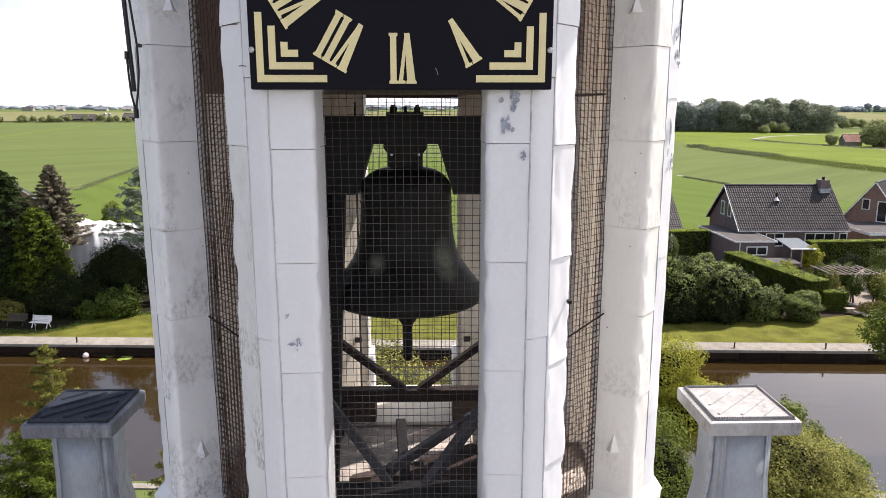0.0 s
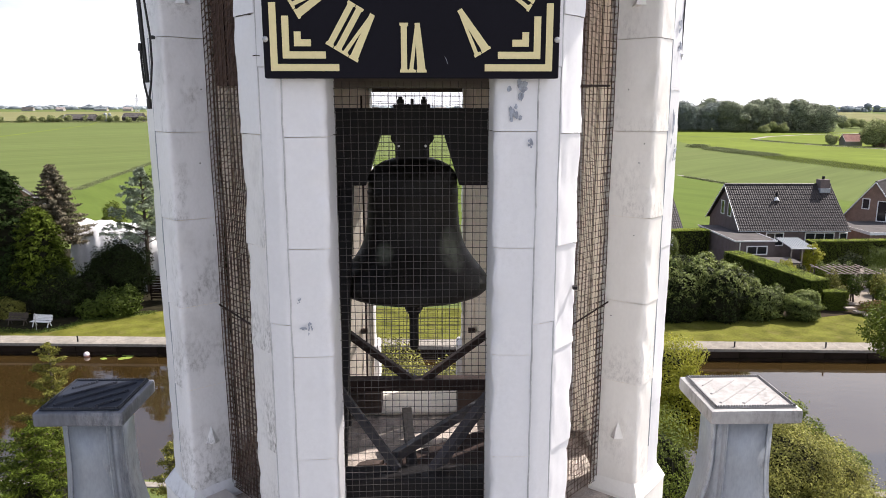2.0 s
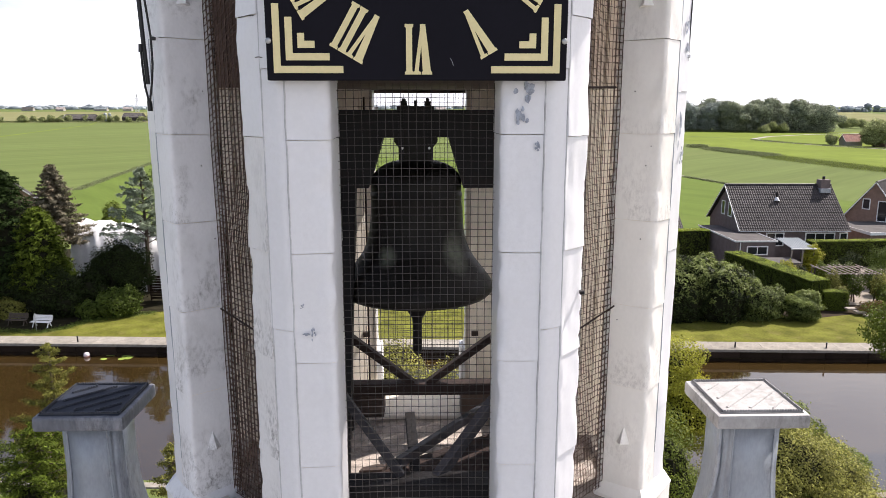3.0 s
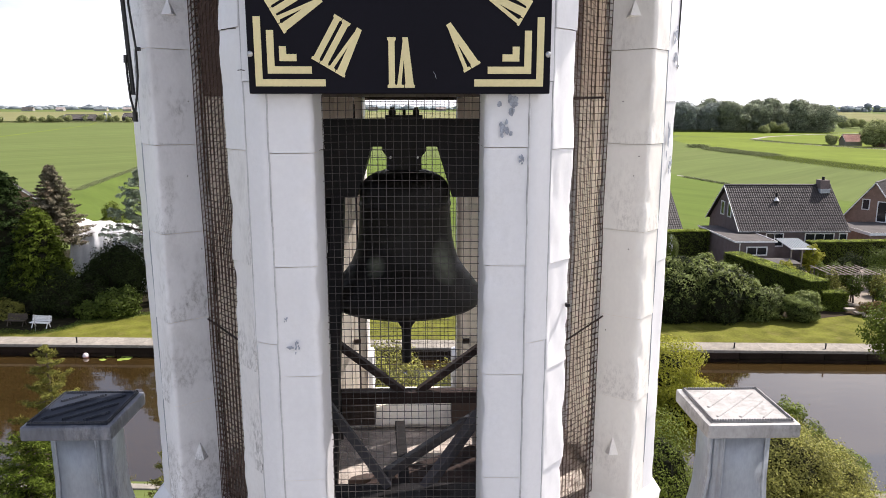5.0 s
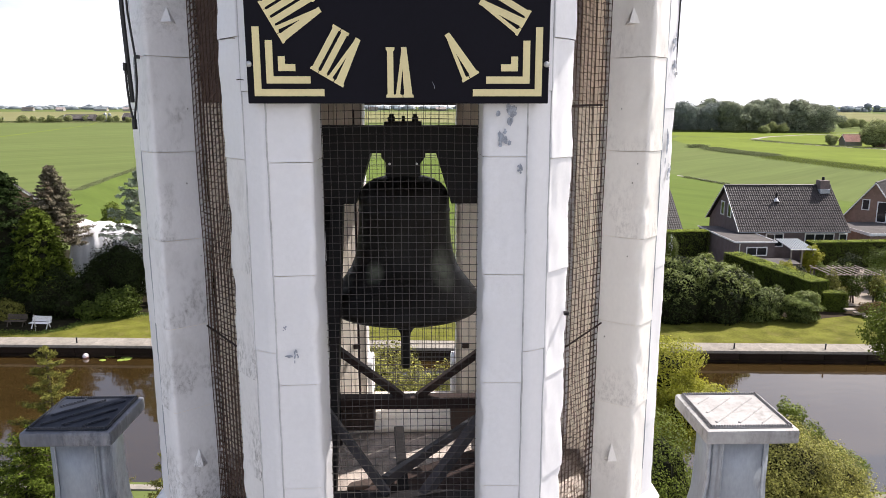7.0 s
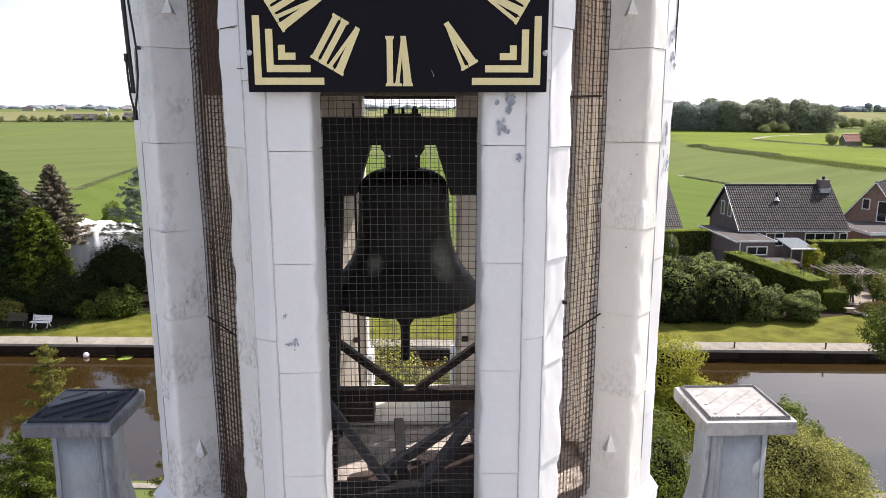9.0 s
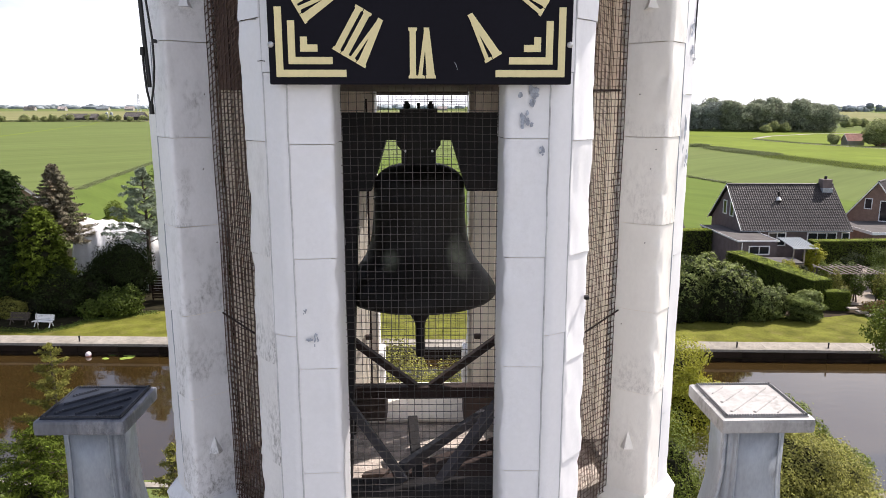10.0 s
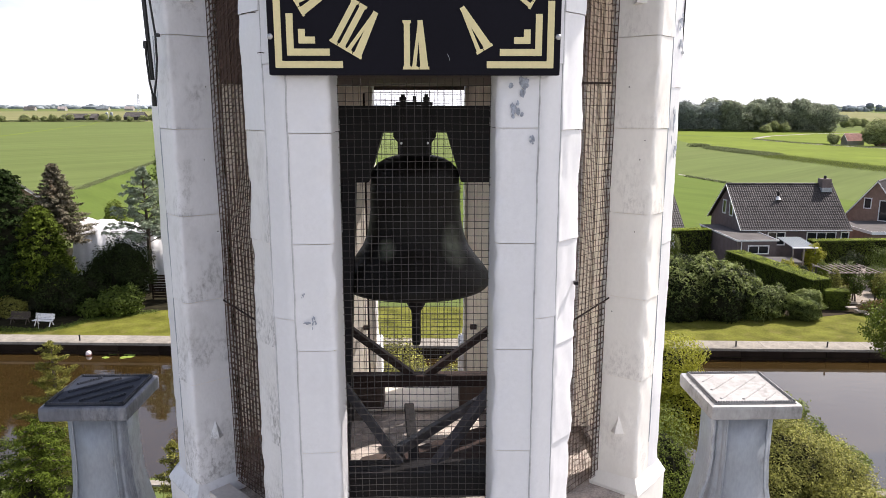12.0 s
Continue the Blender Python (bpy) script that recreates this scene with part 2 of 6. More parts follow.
# ---- building helpers ----
def part(name, bm, material, parent=None, label="", smooth=False):
    me = bpy.data.meshes.new(name)
    bm.to_mesh(me)
    bm.free()
    for mt in material if isinstance(material, (list, tuple)) else [material]:
        me.materials.append(mt)
    if smooth:
        me.polygons.foreach_set("use_smooth", [True] * len(me.polygons))
    ob = new(name, me)
    if parent:
        ob.parent = parent
    if label:
        tagged(ob, label)
    return ob


def raw(name, verts, faces, material, parent=None, smooth=False, index=None):
    me = bpy.data.meshes.new(name)
    me.from_pydata([tuple(v) for v in verts], [], [tuple(f) for f in faces])
    for mt in material if isinstance(material, (list, tuple)) else [material]:
        me.materials.append(mt)
    if index is not None:
        me.polygons.foreach_set("material_index", index)
    if smooth:
        me.polygons.foreach_set("use_smooth", [True] * len(me.polygons))
    me.update()
    ob = new(name, me)
    if parent:
        ob.parent = parent
    return ob


def thing(name, label, category, group="", kind="", at=(0, 0, 0)):
    ob = new(name)
    ob.location = at
    ob.empty_display_size = 0.1
    return tagged(ob, label, category, group, kind)


def box(bm, lo, hi, bevel=0.0):
    c, s = [(a + b) / 2 for a, b in zip(lo, hi)], [b - a for a, b in zip(lo, hi)]
    r = bmesh.ops.create_cube(bm, size=1, matrix=Matrix.Translation(c) @ Matrix.Diagonal((*s, 1)))
    if bevel:
        es = list({e for v in r["verts"] for e in v.link_edges})
        bmesh.ops.bevel(bm, geom=es, offset=bevel, segments=2, affect="EDGES", profile=0.6)


def boxed(lo, hi, bevel=0.0):
    bm = bmesh.new()
    box(bm, lo, hi, bevel)
    return bm


def bar(bm, a, b, w, h, bevel=0.0, up=(0, 0, 1)):
    """A squared beam from a to b, w across and h high."""
    a, b = Vector(a), Vector(b)
    d = b - a
    z = d.normalized()
    x = z.cross(Vector(up))
    x = x.normalized() if x.length > 1e-4 else Vector((1, 0, 0))
    y = z.cross(x)
    m = Matrix((x, y, z)).transposed().to_4x4()
    m.translation = (a + b) / 2
    r = bmesh.ops.create_cube(bm, size=1, matrix=m @ Matrix.Diagonal((w, h, d.length, 1)))
    if bevel:
        es = list({e for v in r["verts"] for e in v.link_edges})
        bmesh.ops.bevel(bm, geom=es, offset=bevel, segments=1, affect="EDGES")


def barred(a, b, w, h, bevel=0.0, up=(0, 0, 1)):
    bm = bmesh.new()
    bar(bm, a, b, w, h, bevel, up)
    return bm


def tube(bm, pts, r, sides=8):
    """A round tube along pts."""
    pts = [Vector(p) for p in pts]
    rings = []
    for i, p in enumerate(pts):
        d = (pts[min(i + 1, len(pts) - 1)] - pts[max(i - 1, 0)]).normalized()
        x = d.cross(Vector((0.31, 0.95, 0.05))).normalized()
        y = d.cross(x)
        rad = r[i] if isinstance(r, (list, tuple)) else r
        rings.append([bm.verts.new(p + rad * (math.cos(k * math.tau / sides) * x + math.sin(k * math.tau / sides) * y)) for k in range(sides)])
    for a, b in zip(rings, rings[1:]):
        for k in range(sides):
            bm.faces.new((a[k], a[(k + 1) % sides], b[(k + 1) % sides], b[k]))
    bm.faces.new(rings[0][::-1])
    bm.faces.new(rings[-1])


def tubed(pts, r, sides=8):
    bm = bmesh.new()
    tube(bm, pts, r, sides)
    return bm


def lathe(profile, sides=48):
    """A turned body about z from (radius, z) pairs."""
    bm = bmesh.new()
    rings = []
    for r, z in profile:
        rings.append([bm.verts.new((r * math.cos(k * math.tau / sides), r * math.sin(k * math.tau / sides), z)) for k in range(sides)])
    for a, b in zip(rings, rings[1:]):
        for k in range(sides):
            bm.faces.new((a[k], a[(k + 1) % sides], b[(k + 1) % sides], b[k]))
    bm.faces.new(rings[0][::-1])
    bm.faces.new(rings[-1])
    bmesh.ops.recalc_face_normals(bm, faces=bm.faces)
    return bm


def prism(poly, z0, z1):
    """An upright prism over a plan polygon."""
    bm = bmesh.new()
    lo = [bm.verts.new((x, y, z0)) for x, y in poly]
    hi = [bm.verts.new((x, y, z1)) for x, y in poly]
    n = len(poly)
    for k in range(n):
        bm.faces.new((lo[k], lo[(k + 1) % n], hi[(k + 1) % n], hi[k]))
    bm.faces.new(lo[::-1])
    bm.faces.new(hi)
    bmesh.ops.recalc_face_normals(bm, faces=bm.faces)
    return bm


def plate(poly, y0, y1):
    """A plate over an (x, z) outline, from y0 to y1."""
    bm = bmesh.new()
    a = [bm.verts.new((x, y0, z)) for x, z in poly]
    b = [bm.verts.new((x, y1, z)) for x, z in poly]
    n = len(poly)
    for k in range(n):
        bm.faces.new((a[k], a[(k + 1) % n], b[(k + 1) % n], b[k]))
    bm.faces.new(a[::-1])
    bm.faces.new(b)
    bmesh.ops.recalc_face_normals(bm, faces=bm.faces)
    return bm


# ---- the lantern: pillars clad in sheet metal ----
def rounded(poly, r, n=4):
    """An open polyline with its inner corners rounded."""
    out = [Vector(poly[0])]
    for a, b, c in zip(poly, poly[1:], poly[2:]):
        a, b, c = Vector(a), Vector(b), Vector(c)
        p, q = b + (a - b).normalized() * r, b + (c - b).normalized() * r
        for k in range(n + 1):
            t = k / n
            out.append((1 - t) ** 2 * p + 2 * t * (1 - t) * b + t * t * q)
    out.append(Vector(poly[-1]))
    return out


def resample(line, step):
    out = []
    for a, b in zip(line, line[1:]):
        n = max(1, int((b - a).length / step))
        out += [a.lerp(b, k / n) for k in range(n)]
    return out + [line[-1]]


def sheet(name, line, z0, z1, material, parent, seed, dent=0.004, flare=0.0025, side=1, crumple=0.0, lift=0.0, gap=0.0022, bend=0.012):
    """One bent metal sheet over a plan polyline, its lower edge lapping over the next; crumple dents its folds."""
    corners = [Vector(p) for p in line[1:-1]]
    line = resample(rounded(line, bend), 0.015)
    n = len(line)
    nor, run = [], [0.0]
    for i in range(n):
        d = (line[min(i + 1, n - 1)] - line[max(i - 1, 0)]).normalized()
        nor.append(Vector((d.y, -d.x)) * side)
        if i:
            run.append(run[-1] + (line[i] - line[i - 1]).length)
    fade = [min(1.0, min(r, run[-1] - r) / 0.035) for r in run]
    fold = [max((math.exp(-((p - c).length / 0.032) ** 2) for c in corners), default=0.0) for p in line]
    rows = max(4, int((z1 - z0) / 0.022))
    verts, faces = [], []

    def ring(t, extra=0.0):
        z = z0 + (z1 - z0) * t
        for i, p in enumerate(line):
            q = Vector((p.x * 7 + seed * 3.1, p.y * 7, z * 5))
            off = flare * (1 - t) ** 3 + 0.0055 + lift + extra
            off += fade[i] * (dent * noise.noise(q) + dent * 0.5 * noise.noise(q * 2.7))
            if crumple:
                c = noise.noise(Vector((run[i] * 26 + seed, z * 13, seed * 1.7))) + 0.55 * noise.noise(Vector((run[i] * 60, z * 34 + seed, 3)))
                off += fade[i] * crumple * (0.2 + fold[i]) * (c - 0.35 * abs(c)) * min(1, 6 * t + 0.15) * min(1, 8 * (1 - t) + 0.1)
            zz = z + 0.003 * noise.noise(Vector((p.x * 9, p.y * 9, seed + z0))) * (1 - t) + (0.003 * noise.noise(Vector((p.x * 9, p.y * 9, seed + z1))) - gap) * t
            v = p + nor[i] * off
            verts.append((v.x, v.y, zz))

    def join(o, count):
        for j in range(count):
            for i in range(n - 1):
                a = o + j * n + i
                faces.append((a, a + 1, a + n + 1, a + n) if side > 0 else (a, a + n, a + n + 1, a + 1))
    for j in range(rows + 1):
        ring(j / rows)
    join(0, rows)
    o = len(verts)
    ring(0, -0.0055)
    ring(0)
    join(o, 1)
    return raw(name, verts, faces, material, parent, smooth=True)


def turned(poly, a):
    c, s = math.cos(a), math.sin(a)
    return [(x * c - y * s, x * s + y * c) for x, y in poly]


Z0, Z1 = ZC - 1.64, ZC + 1.25
FRONT_CORE = [(0.295, -1.026), (0.420, -1.026), (0.489, -0.985), (0.566, -0.900), (0.488, -0.78), (0.40, -0.80), (0.295, -0.80)]
OUTER_CORE = [(0.853, -0.325), (0.987, -0.436), (1.060, -0.348), (1.122, -0.260), (1.122, -0.190), (0.96, -0.16)]


def pillar_front(s, back, label, mats, seed):
    """A V-shaped pillar beside the clock: a plate to the front and one on the slanting side."""
    th = thing("pillar", label, "pillar", "pillars of the lantern", "structure")
    k = -1 if back else 1
    f = lambda poly: [(x * s, y * k) for x, y in poly]
    part("core", prism(f(FRONT_CORE), Z0 - 0.6, Z1), M["cream"], th, "cream painted timber core")
    side = (1 if s > 0 else -1) * k
    seams = [0.45, -0.088 if s > 0 else -0.105, -0.477, -0.858, -1.244, -1.60, -2.2]
    front = [(0.281, -0.80), (0.281, -1.037), (0.4145, -1.037)]
    for i, (a, b) in enumerate(zip([1.25] + seams, seams)):
        sheet("sheet", f(front), ZC + b, ZC + a, mats[0], th, seed, dent=0.003, side=side, crumple=0.010, bend=0.018)
    for xs, ys in ((0.4152, -1.0435), (0.4948, -1.0075)):
        line = [(xs * s + 0.0012 * math.sin(9.0 * z + seed), ys * k, ZC + 1.24 - 0.1 * z) for z in range(35)]
        part("standing_seam", tubed(line, 0.0032, 6), M["seam"], th, "grimy folded seam", smooth=True)
    slant = [(0.4152, -1.0370), (0.434, -1.0370), (0.4960, -1.0005)]
    seams = [0.12, -0.745, -1.55, -2.2]
    for i, (a, b) in enumerate(zip([1.25] + seams, seams)):
        sheet("sheet", f(slant), ZC + b, ZC + a, mats[0], th, seed + 20, dent=0.003, side=side)
    flank = [(0.4935, -1.0020), (0.501, -0.9965), (0.582, -0.905), (0.495, -0.775)]
    seams = [0.285, -0.097, -0.48, -0.855, -1.237, -1.62, -2.2]
    for i, (a, b) in enumerate(zip([1.25] + seams, seams)):
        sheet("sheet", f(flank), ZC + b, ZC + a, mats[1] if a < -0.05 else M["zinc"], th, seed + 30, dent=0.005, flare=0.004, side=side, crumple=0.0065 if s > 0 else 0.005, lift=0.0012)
    return th


def pillar_outer(s, back, label, mats, seed):
    """A pillar at the flank: a broad reveal, a rounded fold and a narrow outer strip, on a flared base."""
    th = thing("pillar", label, "pillar", "pillars of the lantern", "structure")
    k = -1 if back else 1
    f = lambda poly: [(x * s, y * k) for x, y in poly]
    part("core", prism(f(OUTER_CORE), Z0 - 0.15, Z1), M["cream"], th, "cream painted timber core")
    side = (1 if s > 0 else -1) * k
    seams = [0.264, -0.110, -0.472, -0.848, -1.222, -1.705]
    line = [(0.930, -0.160), (0.831, -0.334), (0.990, -0.455), (1.0735, -0.360)]
    for i, (a, b) in enumerate(zip([1.25] + seams, seams)):
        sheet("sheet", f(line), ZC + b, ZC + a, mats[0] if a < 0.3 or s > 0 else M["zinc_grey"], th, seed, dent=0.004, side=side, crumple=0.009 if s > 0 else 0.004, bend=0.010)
    line = [(1.0775 * s + 0.0012 * math.sin(8.0 * z + seed), -0.3625 * k, ZC + 1.24 - 0.1 * z) for z in range(29)]
    part("standing_seam", tubed(line, 0.0036, 6), M["lead"], th, "grimy folded seam", smooth=True)
    out = 1.150 if s > 0 else 1.138
    edge = [(1.0755, -0.3575), (out, -0.270), (out, -0.18)]
    seams = [0.06, -0.62, -1.35, -1.705]
    for i, (a, b) in enumerate(zip([1.25] + seams, seams)):
        sheet("sheet", f(edge), ZC + b, ZC + a, mats[1], th, seed + 20, dent=0.003, side=side, crumple=0.002)
    # flared foot
    line = [(0.815, -0.348), (0.995, -0.498), (1.105, -0.380), (1.192, -0.268), (1.192, -0.17)]
    sheet("foot", f(line), ZC - 2.25, ZC - 1.755, mats[0], th, seed + 40, flare=0.01, dent=0.003, side=side)
    bm = bmesh.new()
    top = [Vector(p) for p in f([(0.831, -0.334), (0.990, -0.455), (1.0735, -0.360), (1.1365, -0.270), (1.1365, -0.18)])]
    low = [Vector(p) for p in f(line)]
    cen = Vector(f([(0.98, -0.3)])[0])
    a = [bm.verts.new((*(p + (p - cen) * 0.03), ZC - 1.69)) for p in top]
    b = [bm.verts.new((*(p + (p - cen) * 0.05), ZC - 1.76)) for p in low]
    c = [bm.verts.new((*p, ZC - 1.795)) for p in low]
    for u, w in ((a, b), (b, c)):
        for i in range(len(u) - 1):
            bm.faces.new((u[i], u[i + 1], w[i + 1], w[i]))
    bmesh.ops.recalc_face_normals(bm, faces=bm.faces)
    part("foot_roll", bm, mats[0], th)
    # folded hooks of sheet metal on the broad face
    if not back:
        d = (Vector((0.990, -0.455)) - Vector((0.831, -0.334))).normalized()
        nrm = Vector((d.y, -d.x))
        for z, h in ((0.388, 0.07), (-1.495, 0.085)):
            p = Vector((0.831, -0.334)).lerp(Vector((0.990, -0.455)), 0.57) + nrm * 0.006
            bm = bmesh.new()
            tip, lft, rgt, out = (p, z + h), (p - d * 0.034, z), (p + d * 0.03, z + 0.004), (p + nrm * 0.03 - d * 0.004, z + 0.006)
            vs = [bm.verts.new((q.x * s, q.y * k, ZC + zz)) for q, zz in (tip, lft, rgt, out)]
            for t in ((0, 1, 3), (0, 3, 2), (1, 2, 3), (0, 2, 1)):
                bm.faces.new([vs[i] for i in t])
            bmesh.ops.recalc_face_normals(bm, faces=bm.faces)
            part("hook", bm, mats[0], th, "small folded metal hook")
    return th


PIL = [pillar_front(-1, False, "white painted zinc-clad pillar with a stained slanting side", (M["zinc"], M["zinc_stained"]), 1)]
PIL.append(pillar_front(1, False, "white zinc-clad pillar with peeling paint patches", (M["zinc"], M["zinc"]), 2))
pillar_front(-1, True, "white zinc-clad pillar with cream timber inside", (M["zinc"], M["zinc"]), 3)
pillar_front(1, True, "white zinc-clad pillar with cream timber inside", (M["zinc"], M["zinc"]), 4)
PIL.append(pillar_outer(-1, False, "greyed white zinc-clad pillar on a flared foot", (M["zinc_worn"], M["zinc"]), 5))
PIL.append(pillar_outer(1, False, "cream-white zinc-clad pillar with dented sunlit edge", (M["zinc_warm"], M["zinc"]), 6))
pillar_outer(-1, True, "white zinc-clad pillar at the far flank", (M["zinc"], M["zinc"]), 7)
pillar_outer(1, True, "white zinc-clad pillar at the far flank", (M["zinc"], M["zinc"]), 8)


def peeled(pil, x, y, z, w, h, seed, d=(1.0, 0.0)):
    """Ragged flakes of bare grey metal lying on a sheet that runs along d in plan."""
    rs = random.Random(seed)
    bm = bmesh.new()
    for k in range(12):
        cu, cz = rs.gauss(0, .24) * w, z + rs.gauss(0, .27) * h
        n = 11
        ring = []
        for i in range(n):
            u = cu + w * 0.23 * rs.uniform(.55, 1) * math.cos(i * math.tau / n)
            ring.append(bm.verts.new((x + d[0] * u + d[1] * 0.0003 * k, y + d[1] * u - d[0] * 0.0003 * k, cz + h * 0.23 * rs.uniform(.55, 1) * math.sin(i * math.tau / n))))
        bm.faces.new(ring)
    bmesh.ops.recalc_face_normals(bm, faces=bm.faces)
    part("peeled_patch", bm, M["bare"], pil, "patch of bare blue-grey metal")


for s_, pil in ((1, PIL[1]), (-1, PIL[0])):
    for x, z, w, h, sd in (((0.352, 0.045, 0.046, 0.052, 1), (0.338, -0.035, 0.034, 0.050, 2), (0.395, -0.125, 0.018, 0.024, 3)) if s_ > 0 else ((-0.375, -0.755, 0.028, 0.012, 4), (-0.352, -0.75, 0.014, 0.028, 5), (-0.385, -0.655, 0.012, 0.012, 6))):
        peeled(pil, x, -1.0485, ZC + z, w, h, sd)
for u, z, w, h, sd in ((0.38, -0.085, 0.035, 0.11, 7), (0.62, -0.21, 0.03, 0.05, 8), (0.45, 0.33, 0.05, 0.05, 9), (0.55, 0.24, 0.03, 0.05, 10)):
    peeled(PIL[3], 1.0755 + 0.0745 * u + 0.0085, -0.3575 + 0.0875 * u - 0.0072, ZC + z, w, h, sd, (0.648, 0.761))
part("bracket", boxed((0.574, -0.945, ZC - 0.651), (0.590, -0.925, ZC - 0.639), 0.002), M["iron"], PIL[1], "small rusty iron bracket")


nail = bmesh.new()
bmesh.ops.create_cone(nail, cap_ends=True, segments=8, radius1=0.003, radius2=0.002, depth=0.003, matrix=Matrix.Rotation(math.pi / 2, 4, "X"))
first_nail = part("nail", nail, M["nailhead"], PIL[2])
rs = random.Random(4)
k_ = 0
for side_, pil in ((-1, PIL[2]), (1, PIL[3])):
    for z in (0.06, -0.16, -0.24, -0.55, -0.92):
        t = rs.uniform(0.12, 0.9)
        ob = first_nail if k_ == 0 else new("nail", first_nail.data)
        k_ += 1
        ob.parent = pil
        ob.matrix_basis = Matrix.Translation((side_ * (0.824 + 0.159 * t), -0.343 - 0.121 * t, ZC + z)) @ Matrix.Rotation(side_ * 0.6, 4, "Z")


for a_, b_ in (((-0.5737, -0.9303, ZC + 0.2845), (-0.5085, -1.0040, ZC + 0.2813)), ((-0.5101, -1.0022, ZC + 0.1540), (-0.4846, -1.0191, ZC + 0.1529))):
    part("bent_nail", tubed([a_, Vector(a_).lerp(Vector(b_), 0.5) + Vector((0, 0, 0.0015)), b_], 0.0013, 6), M["rusty"], PIL[0], "rusty bent nail")


# closing parts above and below; the unseen ceiling and roof also shade the chamber
def octagon(r):
    v = r * math.tan(math.pi / 8)
    return [(v, -r), (r, -v), (r, v), (v, r), (-v, r), (-r, v), (-r, -v), (-v, -r)]


tagged(part("ceiling", prism(octagon(0.98), ZC + 1.12, ZC + 1.2), M["brown"]), "dark timber ceiling of the lantern", "ceiling", kind="structure")
tagged(part("roof", prism(octagon(1.25), ZC + 1.22, ZC + 1.34), M["lead"]), "unseen lead-covered roof slab over the lantern", "roof", kind="structure")
tagged(part("floor", prism(octagon(1.0), ZC - 2.05, ZC - 1.775), M["grit"]), "grey gritty floor of the bell chamber", "floor", kind="structure")
case = thing("clock_case", "dark brown timber case behind the clock", "case", kind="structure")
for lo, hi in (((-0.60, -0.72, 0.09), (0.60, 0.72, 0.115)), ((-0.60, -0.72, 0.116), (-0.575, 0.72, 1.11)), ((0.575, -0.72, 0.116), (0.60, 0.72, 1.11))):
    part("panel", boxed((lo[0], lo[1], ZC + lo[2]), (hi[0], hi[1], ZC + hi[2])), M["brown"], case)
# far lintel is widened out of view to throw shade on the left post
tagged(part("lintel", boxed((-0.47, 1.052, ZC + 0.075), (0.47, 1.09, ZC + 1.1), 0.006), M["brown"]), "brown timber lintel over the far opening", "lintel", kind="structure")
tagged(part("lintel", boxed((-0.275, -0.985, ZC + 0.087), (0.275, -0.80, ZC + 1.1), 0.006), M["brown"]), "brown timber lintel behind the clock", "lintel", kind="structure")
for sgn in (-1, 1):
    # the far sill takes lighter cream to stand for sunlight on it
    sl = part("sill", boxed((-0.62, 0.46 if sgn > 0 else -1.02, ZC - 1.772), (0.62, 1.02 if sgn > 0 else -0.86, ZC - 1.75), 0.012), M["cream"] if sgn > 0 else M["sill"])
    tagged(sl, "pale worn stone sill of the bell opening", "sill", kind="structure")
for i in range(2, 9):
    a = i * math.pi / 4
    if abs(math.sin(a)) > 0.1:
        bm = prism(turned([(-0.34, -1.0), (0.34, -1.0), (0.34, -0.9), (-0.34, -0.9)], a), ZC - 1.772, ZC - 1.73)
        tagged(part("sill", bm, M["sill"]), "pale worn stone sill of a side opening", "sill", kind="structure")
tagged(part("tower_body", prism(octagon(1.12), 0, ZC - 2.055), M["brick"]), "brown brick shaft of the tower", "tower", kind="structure")
tagged(part("platform", prism(octagon(2.05), ZC - 3.5, ZC - 3.2), M["lead"]), "lead-covered walkway round the lantern", "platform", kind="structure")


for s_ in (-1, 1):
    pl_ = part("plinth", boxed((min(s_ * 0.245, s_ * 0.44), 0.86, ZC - 1.749), (max(s_ * 0.245, s_ * 0.44), 1.062, ZC - 1.49), 0.02), M["zinc"])
    tagged(pl_, "white zinc-clad plinth at the pillar's foot", "plinth", "plinths", "structure")
    bd = thing("inner_boarding", "cream painted boards inside the pillar", "boarding", "inner boards", "structure")
    for k in range(3):
        a_, b_ = Vector((0.272 + 0.072 * k, 0.825 - 0.088 * k)), Vector((0.341 + 0.072 * k, 0.741 - 0.088 * k))
        n_ = Vector((0.016, 0.013))
        part("board", prism([(q.x * s_, q.y) for q in (a_, b_, b_ + n_, a_ + n_)], ZC - 1.749, ZC - 0.06), M["cream"], bd)
        part("board", prism([(q.x * s_, q.y) for q in (a_, b_, b_ + n_, a_ + n_)], ZC - 0.059, ZC + 0.085), M["tan"], bd, "light brown board")
    for z in (-0.42, -1.02, -1.36):
        part("bracket", boxed((s_ * 0.325 - 0.02, 0.722, ZC + z), (s_ * 0.325 + 0.02, 0.742, ZC + z + 0.03), 0.003), M["brown"], bd, "rusty iron bracket")


    for k in range(2):
        x0 = s_ * (0.832 + 0.066 * k)
        part("board", boxed((min(x0, x0 + s_ * 0.064), 0.135 - 0.004 * k, ZC - 1.72), (max(x0, x0 + s_ * 0.064), 0.155 - 0.004 * k, ZC + 0.085), 0.003), M["cream"], bd)
        part("board", boxed((min(x0, x0 + s_ * 0.064), 0.125 - 0.004 * k, ZC + 0.086), (max(x0, x0 + s_ * 0.064), 0.155 - 0.004 * k, ZC + 1.11), 0.003), M["tan"] if s_ > 0 else M["umber"], bd, "brown board")
    rd_ = part("tie_rod", tubed([(s_ * 0.603, -0.64, ZC - 0.905), (s_ * 0.86, -0.36, ZC - 0.862)], 0.004, 6), M["rusty"])
    tagged(rd_, "thin rusty tie rod behind the netting", "rod", "tie rods")


